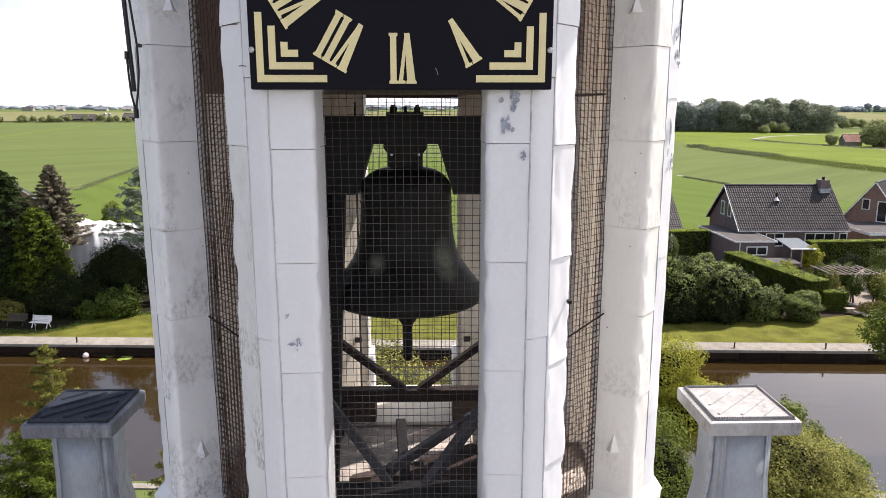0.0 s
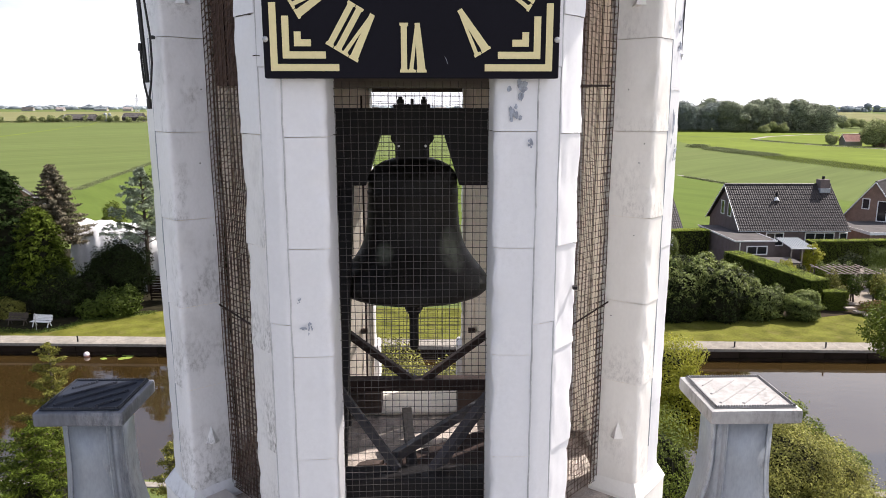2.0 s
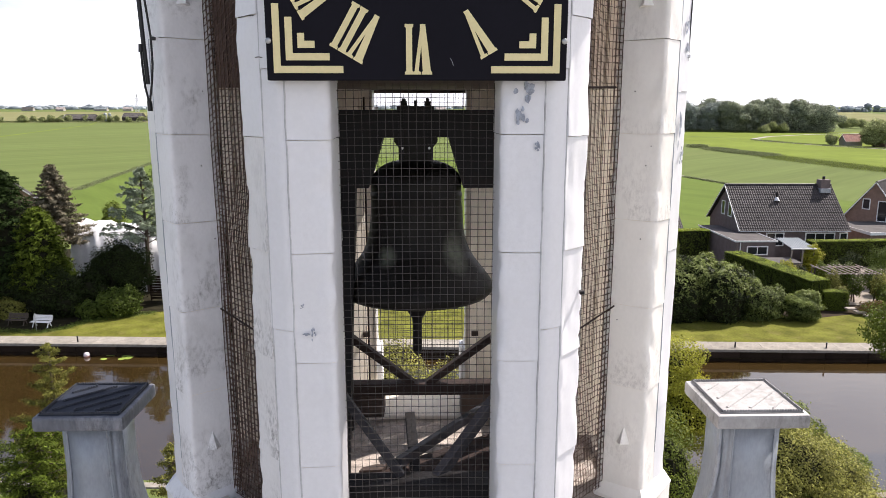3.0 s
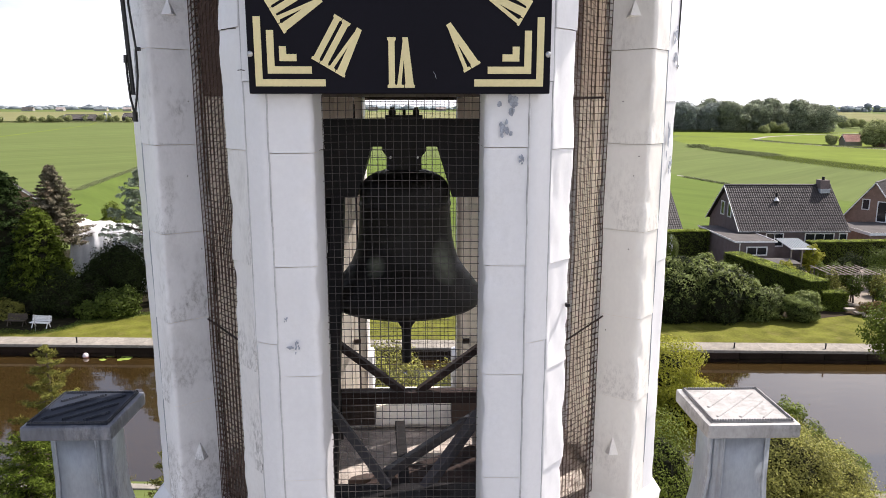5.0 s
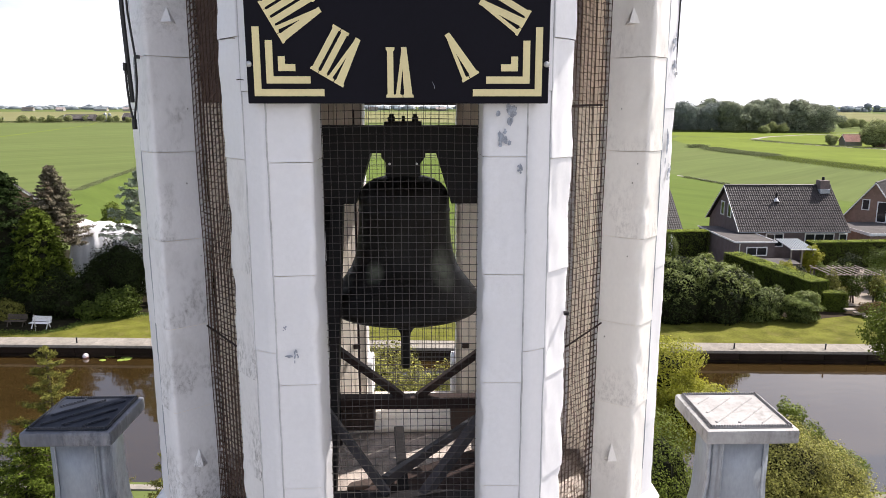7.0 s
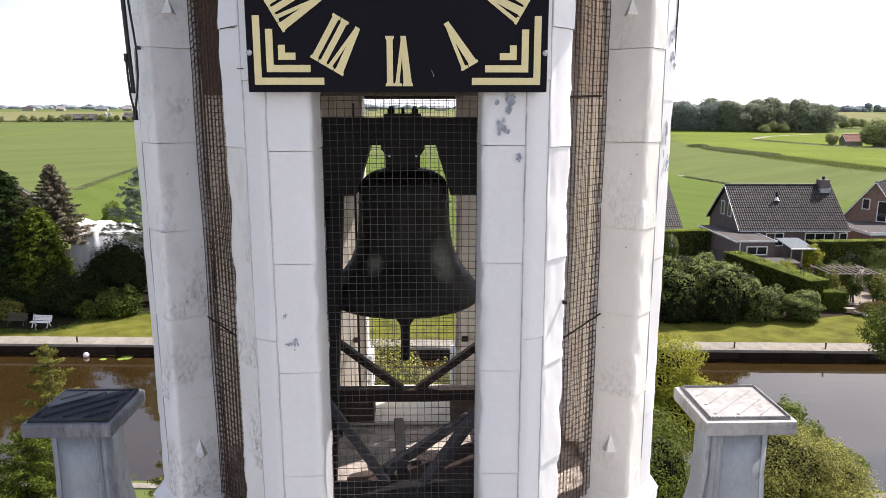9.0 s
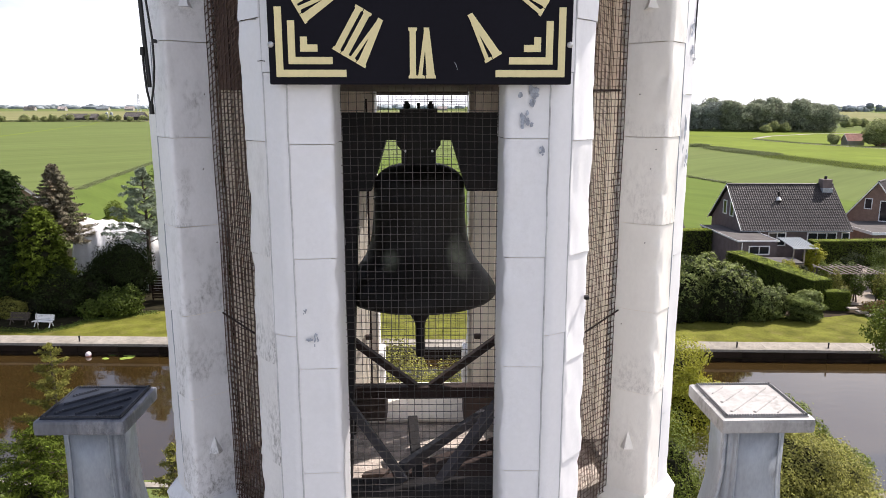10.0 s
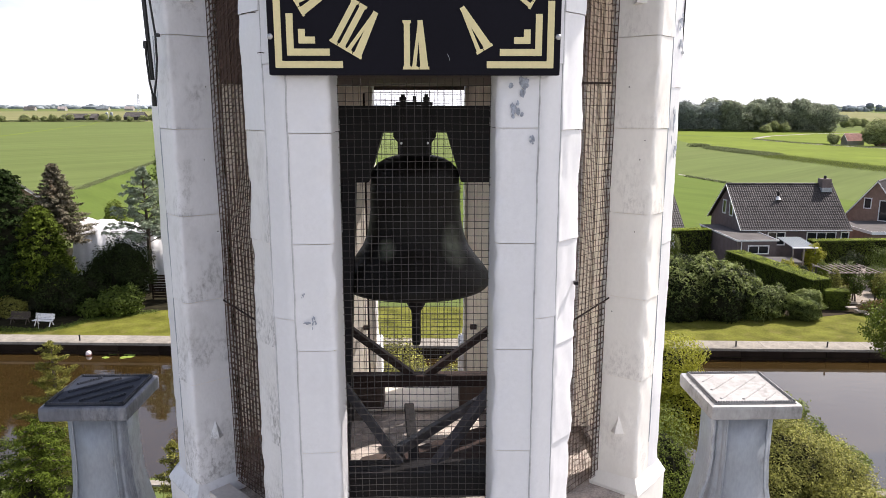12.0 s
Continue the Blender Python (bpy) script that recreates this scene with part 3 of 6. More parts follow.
tagged(part("netting_rail", tubed([(0.485, -0.715, ZC + 0.078), (0.66, -0.545, ZC + 0.072), (0.815, -0.385, ZC + 0.076)], 0.0045, 6), M["rusty"]), "thin rusty rail across the netting", "rail")


# ---- wire netting ----
def netting(name, w, z0, z1, a, r, label, material, cell=0.0272, wire=0.00095, seed=0, shift=0.0, batten=(), slope=0.0):
    """Welded square wire netting, w wide, at the distance r from the axis on the side turned by a; each wire by itself."""
    th = thing(name, label, "netting", "wire netting of the lantern")
    c, s = math.cos(a), math.sin(a)

    def place(x, y, z):
        bulge = 0.006 * noise.noise(Vector((x * 3 + seed, z * 2.2, 5)))
        y = -r + y + bulge
        z = max(z0, min(z1, z + slope * x))
        x += shift
        return (x * c - y * s, x * s + y * c, z)

    def strand(p, q, horizontal, steps):
        verts, faces = [], []
        for k in range(steps + 1):
            t = k / steps
            x, z = p[0] + (q[0] - p[0]) * t, p[1] + (q[1] - p[1]) * t
            j = 0.0022 * noise.noise(Vector((x * 6 + seed, z * 6, 1 + 3 * horizontal + seed)))
            if horizontal:
                z += j + 0.0012 * math.sin(x * 9 + z)
            else:
                x += j
            for u, v in ((-wire, -wire), (wire, -wire), (wire, wire), (-wire, wire)):
                verts.append(place(x, u + 0.001, z + v) if horizontal else place(x + u, v - 0.001, z))
        for k in range(steps):
            for e in range(4):
                f = (e + 1) % 4
                faces.append((4 * k + e, 4 * k + f, 4 * k + 4 + f, 4 * k + 4 + e))
        raw("wire", verts, faces, material, th)
    nx = int(w / cell)
    for i in range(nx + 1):
        x = (i - nx / 2) * cell + random.uniform(-0.0012, 0.0012)
        strand((x, z0), (x, z1), False, 24)
    nz = int((z1 - z0) / cell)
    for i in range(nz + 1):
        z = z0 + i * cell + random.uniform(-0.0012, 0.0012)
        strand((-w / 2, z), (w / 2, z), True, 8)
    if batten:
        for u in batten:
            x, y = u + shift, -r + 0.016
            bm = prism([(px * c - py * s, px * s + py * c) for px, py in ((x - 0.012, y - 0.012), (x + 0.014, y - 0.012), (x + 0.014, y + 0.012), (x - 0.012, y + 0.012))], z0, z1)
            part("batten", bm, M["moss"], th, "dark mossy timber batten")
    return th


netting("wire_netting", 0.555, ZC - 1.74, ZC + 0.08, 0, 0.835, "square welded wire netting over the bell opening", M["wire"], cell=0.0272, wire=0.0009, seed=1)
netting("wire_netting", 0.532, ZC - 1.72, ZC + 0.07, math.pi, 0.985, "square wire netting over the far opening", M["wire"], seed=2)
for i, (a, sh, w, r) in enumerate(((1, 0.088, 0.56, 0.840), (-1, -0.088, 0.56, 0.838), (3, -0.088, 0.56, 0.87), (-3, 0.088, 0.56, 0.87), (2, 0, 0.40, 1.02), (-2, 0, 0.40, 1.02))):
    netting("wire_netting", w, ZC - 1.73, ZC + 1.1, a * math.pi / 4, r, "rust-brown wire netting over a side opening", M["wire_rust"], wire=0.0015 if a == -1 else 0.0009, seed=10 + i, shift=sh, batten=(-w / 2,) if a == -1 else ())

netting("wire_netting", 0.075, ZC - 1.73, ZC + 1.1, math.pi / 4, 0.847, "overlapping strip of rust-brown wire netting", M["wire_rust"], wire=0.0013, seed=30, shift=0.318)
netting("wire_netting", 0.075, ZC - 1.73, ZC + 1.1, -math.pi / 4, 0.847, "overlapping strip of rust-brown wire netting", M["wire_rust"], wire=0.0013, seed=31, shift=-0.318)
netting("wire_netting", 0.50, ZC - 1.73, ZC + 1.1, -math.pi / 4, 0.86, "second layer of rust-brown wire netting", M["wire_rust"], wire=0.0013, seed=32, shift=-0.10, slope=0.42)
netting("wire_netting", 0.50, ZC - 1.73, ZC + 1.1, math.pi / 4, 0.775, "second layer of fine wire netting", M["wire_rust"], wire=0.0007, seed=33, shift=0.10, slope=-0.35)


# ---- clock ----
clock = thing("clock", "black square tower clock with gold Roman numerals", "clock", at=(0.007, -1.054, ZC + 0.5435))
HALF = 0.4635
part("board", boxed((-HALF, -0.034, -HALF), (HALF, 0.0, HALF), 0.004), M["board"], clock, "black painted square board")
# (outline of strokes) numerals drawn upright, x to the right and y up, 1 high
def stroke_i(x, w=0.15):
    s = 0.03
    return [[(x - w / 2 - s, 0), (x + w / 2 + s, 0), (x + w / 2 + s, 0.05), (x + w / 2, 0.075), (x + w / 2, 0.925), (x + w / 2 + s, 0.95),
             (x + w / 2 + s, 1), (x - w / 2 - s, 1), (x - w / 2 - s, 0.95), (x - w / 2, 0.925), (x - w / 2, 0.075), (x - w / 2 - s, 0.05)]]


def stroke_v(x):
    thick = [(x - 0.065, 0), (x + 0.065, 0), (x, 0.93), (x + 0.02, 0.95), (x + 0.02, 1), (x - 0.23, 1), (x - 0.23, 0.95), (x - 0.20, 0.93)]
    thin = [(x + 0.035, 0.42), (x + 0.06, 0.08), (x + 0.20, 0.93), (x + 0.23, 0.95), (x + 0.23, 1), (x + 0.04, 1), (x + 0.04, 0.95), (x + 0.10, 0.93)]
    return [thick, thin]


GLYPH = {"VI": stroke_v(-0.13) + stroke_i(0.20), "V": stroke_v(0.0), "VII": stroke_v(-0.24) + stroke_i(0.10) + stroke_i(0.33),
         "IV": stroke_i(-0.20) + stroke_v(0.13), "VIII": stroke_v(-0.35) + stroke_i(-0.02) + stroke_i(0.20) + stroke_i(0.42)}
R_IN, NUM_H = 0.2955, 0.150
for text, hour in (("IV", 4), ("V", 5), ("VI", 6), ("VII", 7), ("VIII", 8)):
    bm = bmesh.new()
    a = -hour * math.tau / 12
    for poly in GLYPH[text]:
        front, rear = [], []
        for x, y in poly:
            px, pz = x * NUM_H * 0.84, R_IN + y * NUM_H
            q = (px * math.cos(a) - pz * math.sin(a), px * math.sin(a) + pz * math.cos(a))
            front.append(bm.verts.new((q[0], -0.0375, q[1])))
            rear.append(bm.verts.new((q[0], -0.0335, q[1])))
        n = len(poly)
        bm.faces.new(front)
        for k in range(n):
            bm.faces.new((front[k], front[(k + 1) % n], rear[(k + 1) % n], rear[k]))
    bmesh.ops.recalc_face_normals(bm, faces=bm.faces)
    part("numeral", bm, M["gold"], clock, "gold Roman numeral " + text)
for sx in (-1, 1):
    for off, ln, up, w in ((0.022, 0.213, 0.2055, 0.0215), (0.060, 0.134, 0.128, 0.0215), (0.097, 0.052, 0.044, 0.021)):
        x0, z0 = sx * (HALF - off), -HALF + off
        poly = [(x0, z0), (x0 - sx * ln, z0), (x0 - sx * ln, z0 + w), (x0 - sx * w, z0 + w), (x0 - sx * w, z0 + up), (x0, z0 + up)]
        part("corner_mark", plate(poly, -0.0375, -0.0335), M["gold"], clock, "gold right-angled corner line")
    bm = bmesh.new()
    bmesh.ops.create_uvsphere(bm, u_segments=12, v_segments=8, radius=0.0095, matrix=Matrix.Translation((sx * (HALF - 0.008), -0.035, -HALF + 0.118)) @ Matrix.Diagonal((1, 0.6, 1, 1)))
    part("screw", bm, M["steel"], clock, "round bright screw head", smooth=True)

part("scratch", tubed([(0.102, -0.0345, -0.397), (0.108, -0.0345, -0.407), (0.111, -0.0345, -0.419)], 0.0007, 5), M["lead"], clock, "thin pale scratch")

# ---- bell ----
bell = thing("bell", "dark bronze church bell hanging from a black steel headstock", "bell", at=(-0.012, 0, ZC))
prof = [(0.0, -0.246), (0.06, -0.247), (0.10, -0.252), (0.14, -0.264), (0.175, -0.284), (0.199, -0.310), (0.211, -0.338), (0.212, -0.360), (0.214, -0.40), (0.217, -0.404), (0.217, -0.414), (0.214, -0.42),
        (0.217, -0.50), (0.224, -0.57), (0.238, -0.635), (0.262, -0.695), (0.268, -0.698), (0.273, -0.708), (0.300, -0.745), (0.332, -0.785), (0.358, -0.820), (0.366, -0.845), (0.365, -0.868), (0.350, -0.884),
        (0.320, -0.868), (0.270, -0.775), (0.205, -0.58), (0.19, -0.42), (0.16, -0.31), (0.05, -0.28), (0.0, -0.28)]
part("bell_body", lathe([p for p in prof if p[0] > 0], 64), M["bronze"], bell, "dark patinated bronze bell with a flared lip", smooth=True)
out = [(-0.47, -0.017), (0.47, -0.017), (0.47, -0.372), (0.220, -0.372), (0.150, -0.140), (-0.150, -0.140), (-0.220, -0.372), (-0.47, -0.372)]
part("headstock", plate(out, -0.075, 0.075), M["iron"], bell, "black steel headstock cut out over the bell")
bm = plate([(-0.10, -0.137), (0.10, -0.137), (0.10, -0.160), (0.086, -0.178), (0.066, -0.205), (0.062, -0.230), (0.074, -0.262), (-0.074, -0.262), (-0.062, -0.230), (-0.066, -0.205), (-0.086, -0.178), (-0.10, -0.160)], -0.06, 0.06)
part("crown", bm, M["bronze"], bell, "cast crown of the bell")
part("clamp_plate", boxed((-0.085, -0.09, -0.0165), (0.085, 0.09, 0.001), 0.003), M["iron"], bell)
for x in (-0.055, 0.055):
    for y in (-0.06, 0.06):
        part("bolt", tubed([(x, y, -0.017), (x, y, 0.035)], 0.009, 8), M["iron"], bell)
        part("nut", tubed([(x, y, 0.002), (x, y, 0.023)], 0.015, 6), M["iron"], bell)
part("stud", tubed([(0, 0, 0.0015), (0, 0, 0.027)], 0.008, 8), M["iron"], bell)
for x in (-0.067, 0.067):
    part("strap", boxed((x - 0.012, -0.082, -0.245), (x + 0.012, -0.0755, -0.02), 0.002), M["iron"], bell)
    bm = tubed([(x * 0.92, -0.09, -0.188), (x * 0.92, -0.0825, -0.188)], 0.006, 6)
    part("bolt", bm, M["steel"], bell)
for sx in (-1, 1):
    part("axle", tubed([(sx * 0.47, 0, -0.12), (sx * 0.62, 0, -0.12)], 0.03, 14), M["iron"], bell)
clp = part("clapper", lathe([(0.014, -0.30), (0.014, -0.86), (0.020, -0.90), (0.043, -0.932), (0.051, -0.962), (0.044, -0.992), (0.026, -1.02), (0.023, -1.05), (0.023, -1.185), (0.019, -1.20)], 20), M["iron"], bell, "iron clapper with a round ball", smooth=True)

# ---- bell frame ----
frame_th = thing("bell_stand", "dark steel bell stand with crossed braces", "stand")
def beam(name, a, b, w, h, label=""):
    return part(name, barred((a[0], a[1], ZC + a[2]), (b[0], b[1], ZC + b[2]), w, h, 0.003), M["rusty"] if min(a[1], b[1]) > 0.2 else M["blue_iron"], frame_th, label)


beam("crossbeam", (-0.52, 0.25, -1.487), (0.52, 0.25, -1.487), 0.07, 0.064)
beam("brace", (-0.46, 0.25, -1.13), (-0.04, 0.25, -1.462), 0.05, 0.035)
beam("brace", (0.46, 0.25, -1.145), (0.04, 0.25, -1.462), 0.05, 0.035)
part("crossbeam", barred((-0.52, -0.68, ZC - 1.556), (0.52, -0.68, ZC - 1.556), 0.12, 0.11, 0.004), M["iron"], frame_th, "black front crossbeam")
beam("brace", (-0.345, -0.66, -1.08), (-0.075, -0.66, -1.495), 0.030, 0.034)
beam("brace", (0.37, -0.397, -1.225), (0.062, -0.648, -1.530), 0.042, 0.045)
beam("brace", (0.353, 0.25, -1.598), (-0.09, -0.632, -1.457), 0.030, 0.046)
part("strut", barred((-0.056, 0.125, ZC - 1.592), (-0.020, -0.33, ZC - 1.690), 0.050, 0.05, 0.003), M["iron"], frame_th)
part("post", barred((-0.318, -0.03, ZC - 0.30), (-0.338, -0.48, ZC - 1.62), 0.058, 0.052, 0.003), M["iron"], frame_th)
part("post", barred((-0.405, 0.10, ZC - 0.30), (-0.372, 0.02, ZC - 1.62), 0.06, 0.052, 0.003), M["iron"], frame_th)
for sx in (-1, 1):
    for y in (-0.68, 0.25):
        beam("post", (sx * 0.49, y, -1.86), (sx * 0.47, y * 0.35, -0.2), 0.07, 0.06)
    beam("bearer", (sx * 0.53, -0.75, -1.60), (sx * 0.53, 0.72, -1.60), 0.07, 0.12)
    part("bearing", boxed((sx * 0.53 - 0.04, -0.09, ZC - 0.20), (sx * 0.53 + 0.04, 0.09, ZC - 0.155), 0.005), M["iron"], frame_th)
part("rod", tubed([(-0.31, 0.70, ZC - 1.74), (-0.31, 0.70, ZC + 0.05)], 0.006, 6), M["rusty"], frame_th)
tagged(part("deck_board", prism([(0.019, -0.006), (0.42, 0.25), (0.42, -0.42), (-0.254, -0.42), (-0.215, -0.20), (-0.112, -0.104)], ZC - 1.774, ZC - 1.745), M["rusty"]), "dark timber board lying on the chamber floor", "board")
# brown plate shaped as a small shadow on the floor
tagged(part("offcut", prism([(-0.30, -0.16), (-0.285, -0.125), (-0.215, -0.093), (-0.168, -0.10), (-0.19, -0.15)], ZC - 1.774, ZC - 1.748), M["brown"]), "dark flat piece standing in for a small floor shadow", "offcut")
for cx, w in ((-0.33, 0.24), (0.34, 0.224)):
    blk = part("block", boxed((cx - w / 2, 0.44, ZC - 1.749), (cx + w / 2, 0.60, ZC - 1.60), 0.008), M["brown"])
    tagged(blk, "dark timber block resting on the sill", "block", "timber blocks")


# ---- posts with capped heads beside the lantern ----
def cap_post(cx, cy, mats, label, k=1.0):
    th = thing("balustrade_post", label, "post", "capped posts", at=(cx, cy, ZC - 3.2))
    th.scale = (k, k, 1)
    zt = 3.2 - 1.495
    secs = [(0.135, zt - 0.09), (0.135, zt - 0.35), (0.142, zt - 0.5), (0.16, zt - 0.63), (0.185, zt - 0.78), (0.20, zt - 1.0), (0.20, 0.0)]
    bm = bmesh.new()
    rings = [[bm.verts.new((sx * h, sy * h, z)) for sx, sy in ((-1, -1), (1, -1), (1, 1), (-1, 1))] for h, z in secs]
    for a, b in zip(rings, rings[1:]):
        for k in range(4):
            bm.faces.new((a[k], b[k], b[(k + 1) % 4], a[(k + 1) % 4]))
    bm.faces.new(rings[0])
    bmesh.ops.recalc_face_normals(bm, faces=bm.faces)
    vert = [e for e in bm.edges if abs(e.verts[0].co.z - e.verts[1].co.z) > 0.01]
    bmesh.ops.bevel(bm, geom=vert, offset=0.022, segments=3, affect="EDGES")
    part("shaft", bm, mats[0], th, "lead-clad waisted shaft", smooth=True)
    # standing seams beside the corners
    for sx, sy in ((-1, -1), (1, -1)):
        line = [(sx * (h - 0.035), sy * h - 0.002, z) for h, z in secs]
        part("seam", tubed(line, 0.004, 6), mats[0], th)
    for sx in (-1, 1):
        line = [(sx * h + sx * 0.002, -0.045, z) for h, z in secs]
        part("seam", tubed(line, 0.0045, 6), mats[0], th)
    bm = boxed((-0.222, -0.222, zt - 0.075), (0.222, 0.222, zt), 0.016)
    part("cap", bm, mats[1], th, "square sheet-metal cap", smooth=False)
    part("neck", boxed((-0.15, -0.15, zt - 0.092), (0.15, 0.15, zt - 0.0755), 0.004), mats[0], th)
    part("tray", boxed((-0.198, -0.198, zt + 0.0005), (0.198, 0.198, zt + 0.006), 0.002), mats[2], th, "raised top sheet")

    def ribbed(a, b):
        a, b = Vector((*a, zt + 0.007)), Vector((*b, zt + 0.007))
        bm = barred(a, b, 0.012, 0.006)
        n = int((b - a).length / 0.0125)
        for k in range(n + 1):
            p = a.lerp(b, k / n)
            bmesh.ops.create_cone(bm, cap_ends=True, segments=6, radius1=0.0062, radius2=0.004, depth=0.009, matrix=Matrix.Translation(p + Vector((0, 0, 0.006))))
        part("ribbed_strip", bm, M["rubber"], th, "ribbed strip with small studs")
    e = 0.190
    for a, b in (((-e, -e), (e, -e)), ((e, -e), (e, e)), ((e, e), (-e, e)), ((-e, e), (-e, -e))):
        a, b = Vector((*a, zt + 0.007)), Vector((*b, zt + 0.007))
        bm = barred(a, b, 0.012, 0.006)
        n = int((b - a).length / 0.0125)
        for k in range(n + 1):
            p = a.lerp(b, k / n)
            bmesh.ops.create_cone(bm, cap_ends=True, segments=6, radius1=0.0062, radius2=0.004, depth=0.009, matrix=Matrix.Translation(p + Vector((0, 0, 0.006))))
        part("ribbed_strip", bm, M["rubber"] if mats[3] else M["rubber_pale"], th, "ribbed edging strip")
    if not mats[3]:              # a lead pipe down the shaft, running off over the walkway
        line = [(-0.150, -0.10, zt - 0.09), (-0.152, -0.10, zt - 0.34), (-0.168, -0.10, zt - 0.47), (-0.20, -0.11, zt - 0.57), (-0.26, -0.14, zt - 0.64), (-0.36, -0.20, zt - 0.69), (-0.50, -0.28, zt - 0.74)]
        part("pipe", tubed(line, 0.011, 8), mats[0], th, "grey lead pipe", smooth=True)
    sg = mats[4]
    for off in (-0.20, -0.10, 0.0, 0.10, 0.20):
        L = 0.205 - abs(off) * 0.72
        d, nn = Vector((0.72 * sg, 0.69)).normalized(), Vector((-0.69 * sg, 0.72)).normalized()
        c = nn * off * 0.8
        if mats[3]:
            ribbed(c - d * L, c + d * L)
        else:                    # low welts, hammered flat
            a, b = Vector((*(c - d * L), zt + 0.0065)), Vector((*(c + d * L), zt + 0.0065))
            part("welt", barred(a, b, 0.016 if abs(off) < 0.15 else 0.009, 0.011, 0.004), mats[2], th, "low hammered welt")
    return th


# darker cap and tray metals put shade into the left post
cap_post(-1.682, 0.150, (M["lead"], M["lead_dark"], M["lead_shaded"], True, 1), "grey lead-clad post with dark ribbed cap in shade")
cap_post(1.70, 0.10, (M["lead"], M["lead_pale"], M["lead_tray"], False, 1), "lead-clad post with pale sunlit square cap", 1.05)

# ---- cables and rods on the flanks ----
cab = thing("lightning_cable", "black conduit with looped cable on the pillar", "cable")
part("conduit", tubed([(-1.073, -0.475, ZC + 1.2), (-1.063, -0.475, ZC + 0.42), (-1.058, -0.475, ZC + 0.25), (-1.052, -0.475, ZC + 0.085)], 0.0085, 10), M["cable"], cab)
part("cable", tubed([(-1.050, -0.487, ZC + 1.2), (-1.037, -0.49, ZC + 0.42), (-1.023, -0.488, ZC + 0.26), (-1.024, -0.488, ZC + 0.16), (-1.032, -0.488, ZC + 0.09), (-1.043, -0.487, ZC + 0.035), (-1.047, -0.487, ZC + 0.0),
                     (-1.050, -0.487, ZC + 0.02), (-1.060, -0.487, ZC + 0.075), (-1.064, -0.487, ZC + 0.15), (-1.066, -0.485, ZC + 0.215)], 0.0042, 8), M["cable"], cab, "looped black cable")
part("joint", tubed([(-1.066, -0.487, ZC + 0.205), (-1.064, -0.487, ZC + 0.235)], 0.0085, 8), M["cable"], cab)
part("end_cap", tubed([(-1.047, -0.487, ZC - 0.018), (-1.047, -0.487, ZC + 0.020)], 0.0095, 8), M["cable"], cab)
part("clip", boxed((-1.025, -0.492, ZC + 0.250), (-1.010, -0.470, ZC + 0.264), 0.003), M["cable"], cab)
rod = thing("down_conductor", "thin black rod along the pillar edge", "rod")
part("rod", tubed([(1.154, -0.285, ZC + 1.2), (1.144, -0.285, ZC + 0.42), (1.141, -0.285, ZC + 0.085)], 0.0045, 8), M["cable"], rod)
part("clip", boxed((1.132, -0.295, ZC + 0.20), (1.150, -0.275, ZC + 0.212), 0.002), M["steel"], rod)

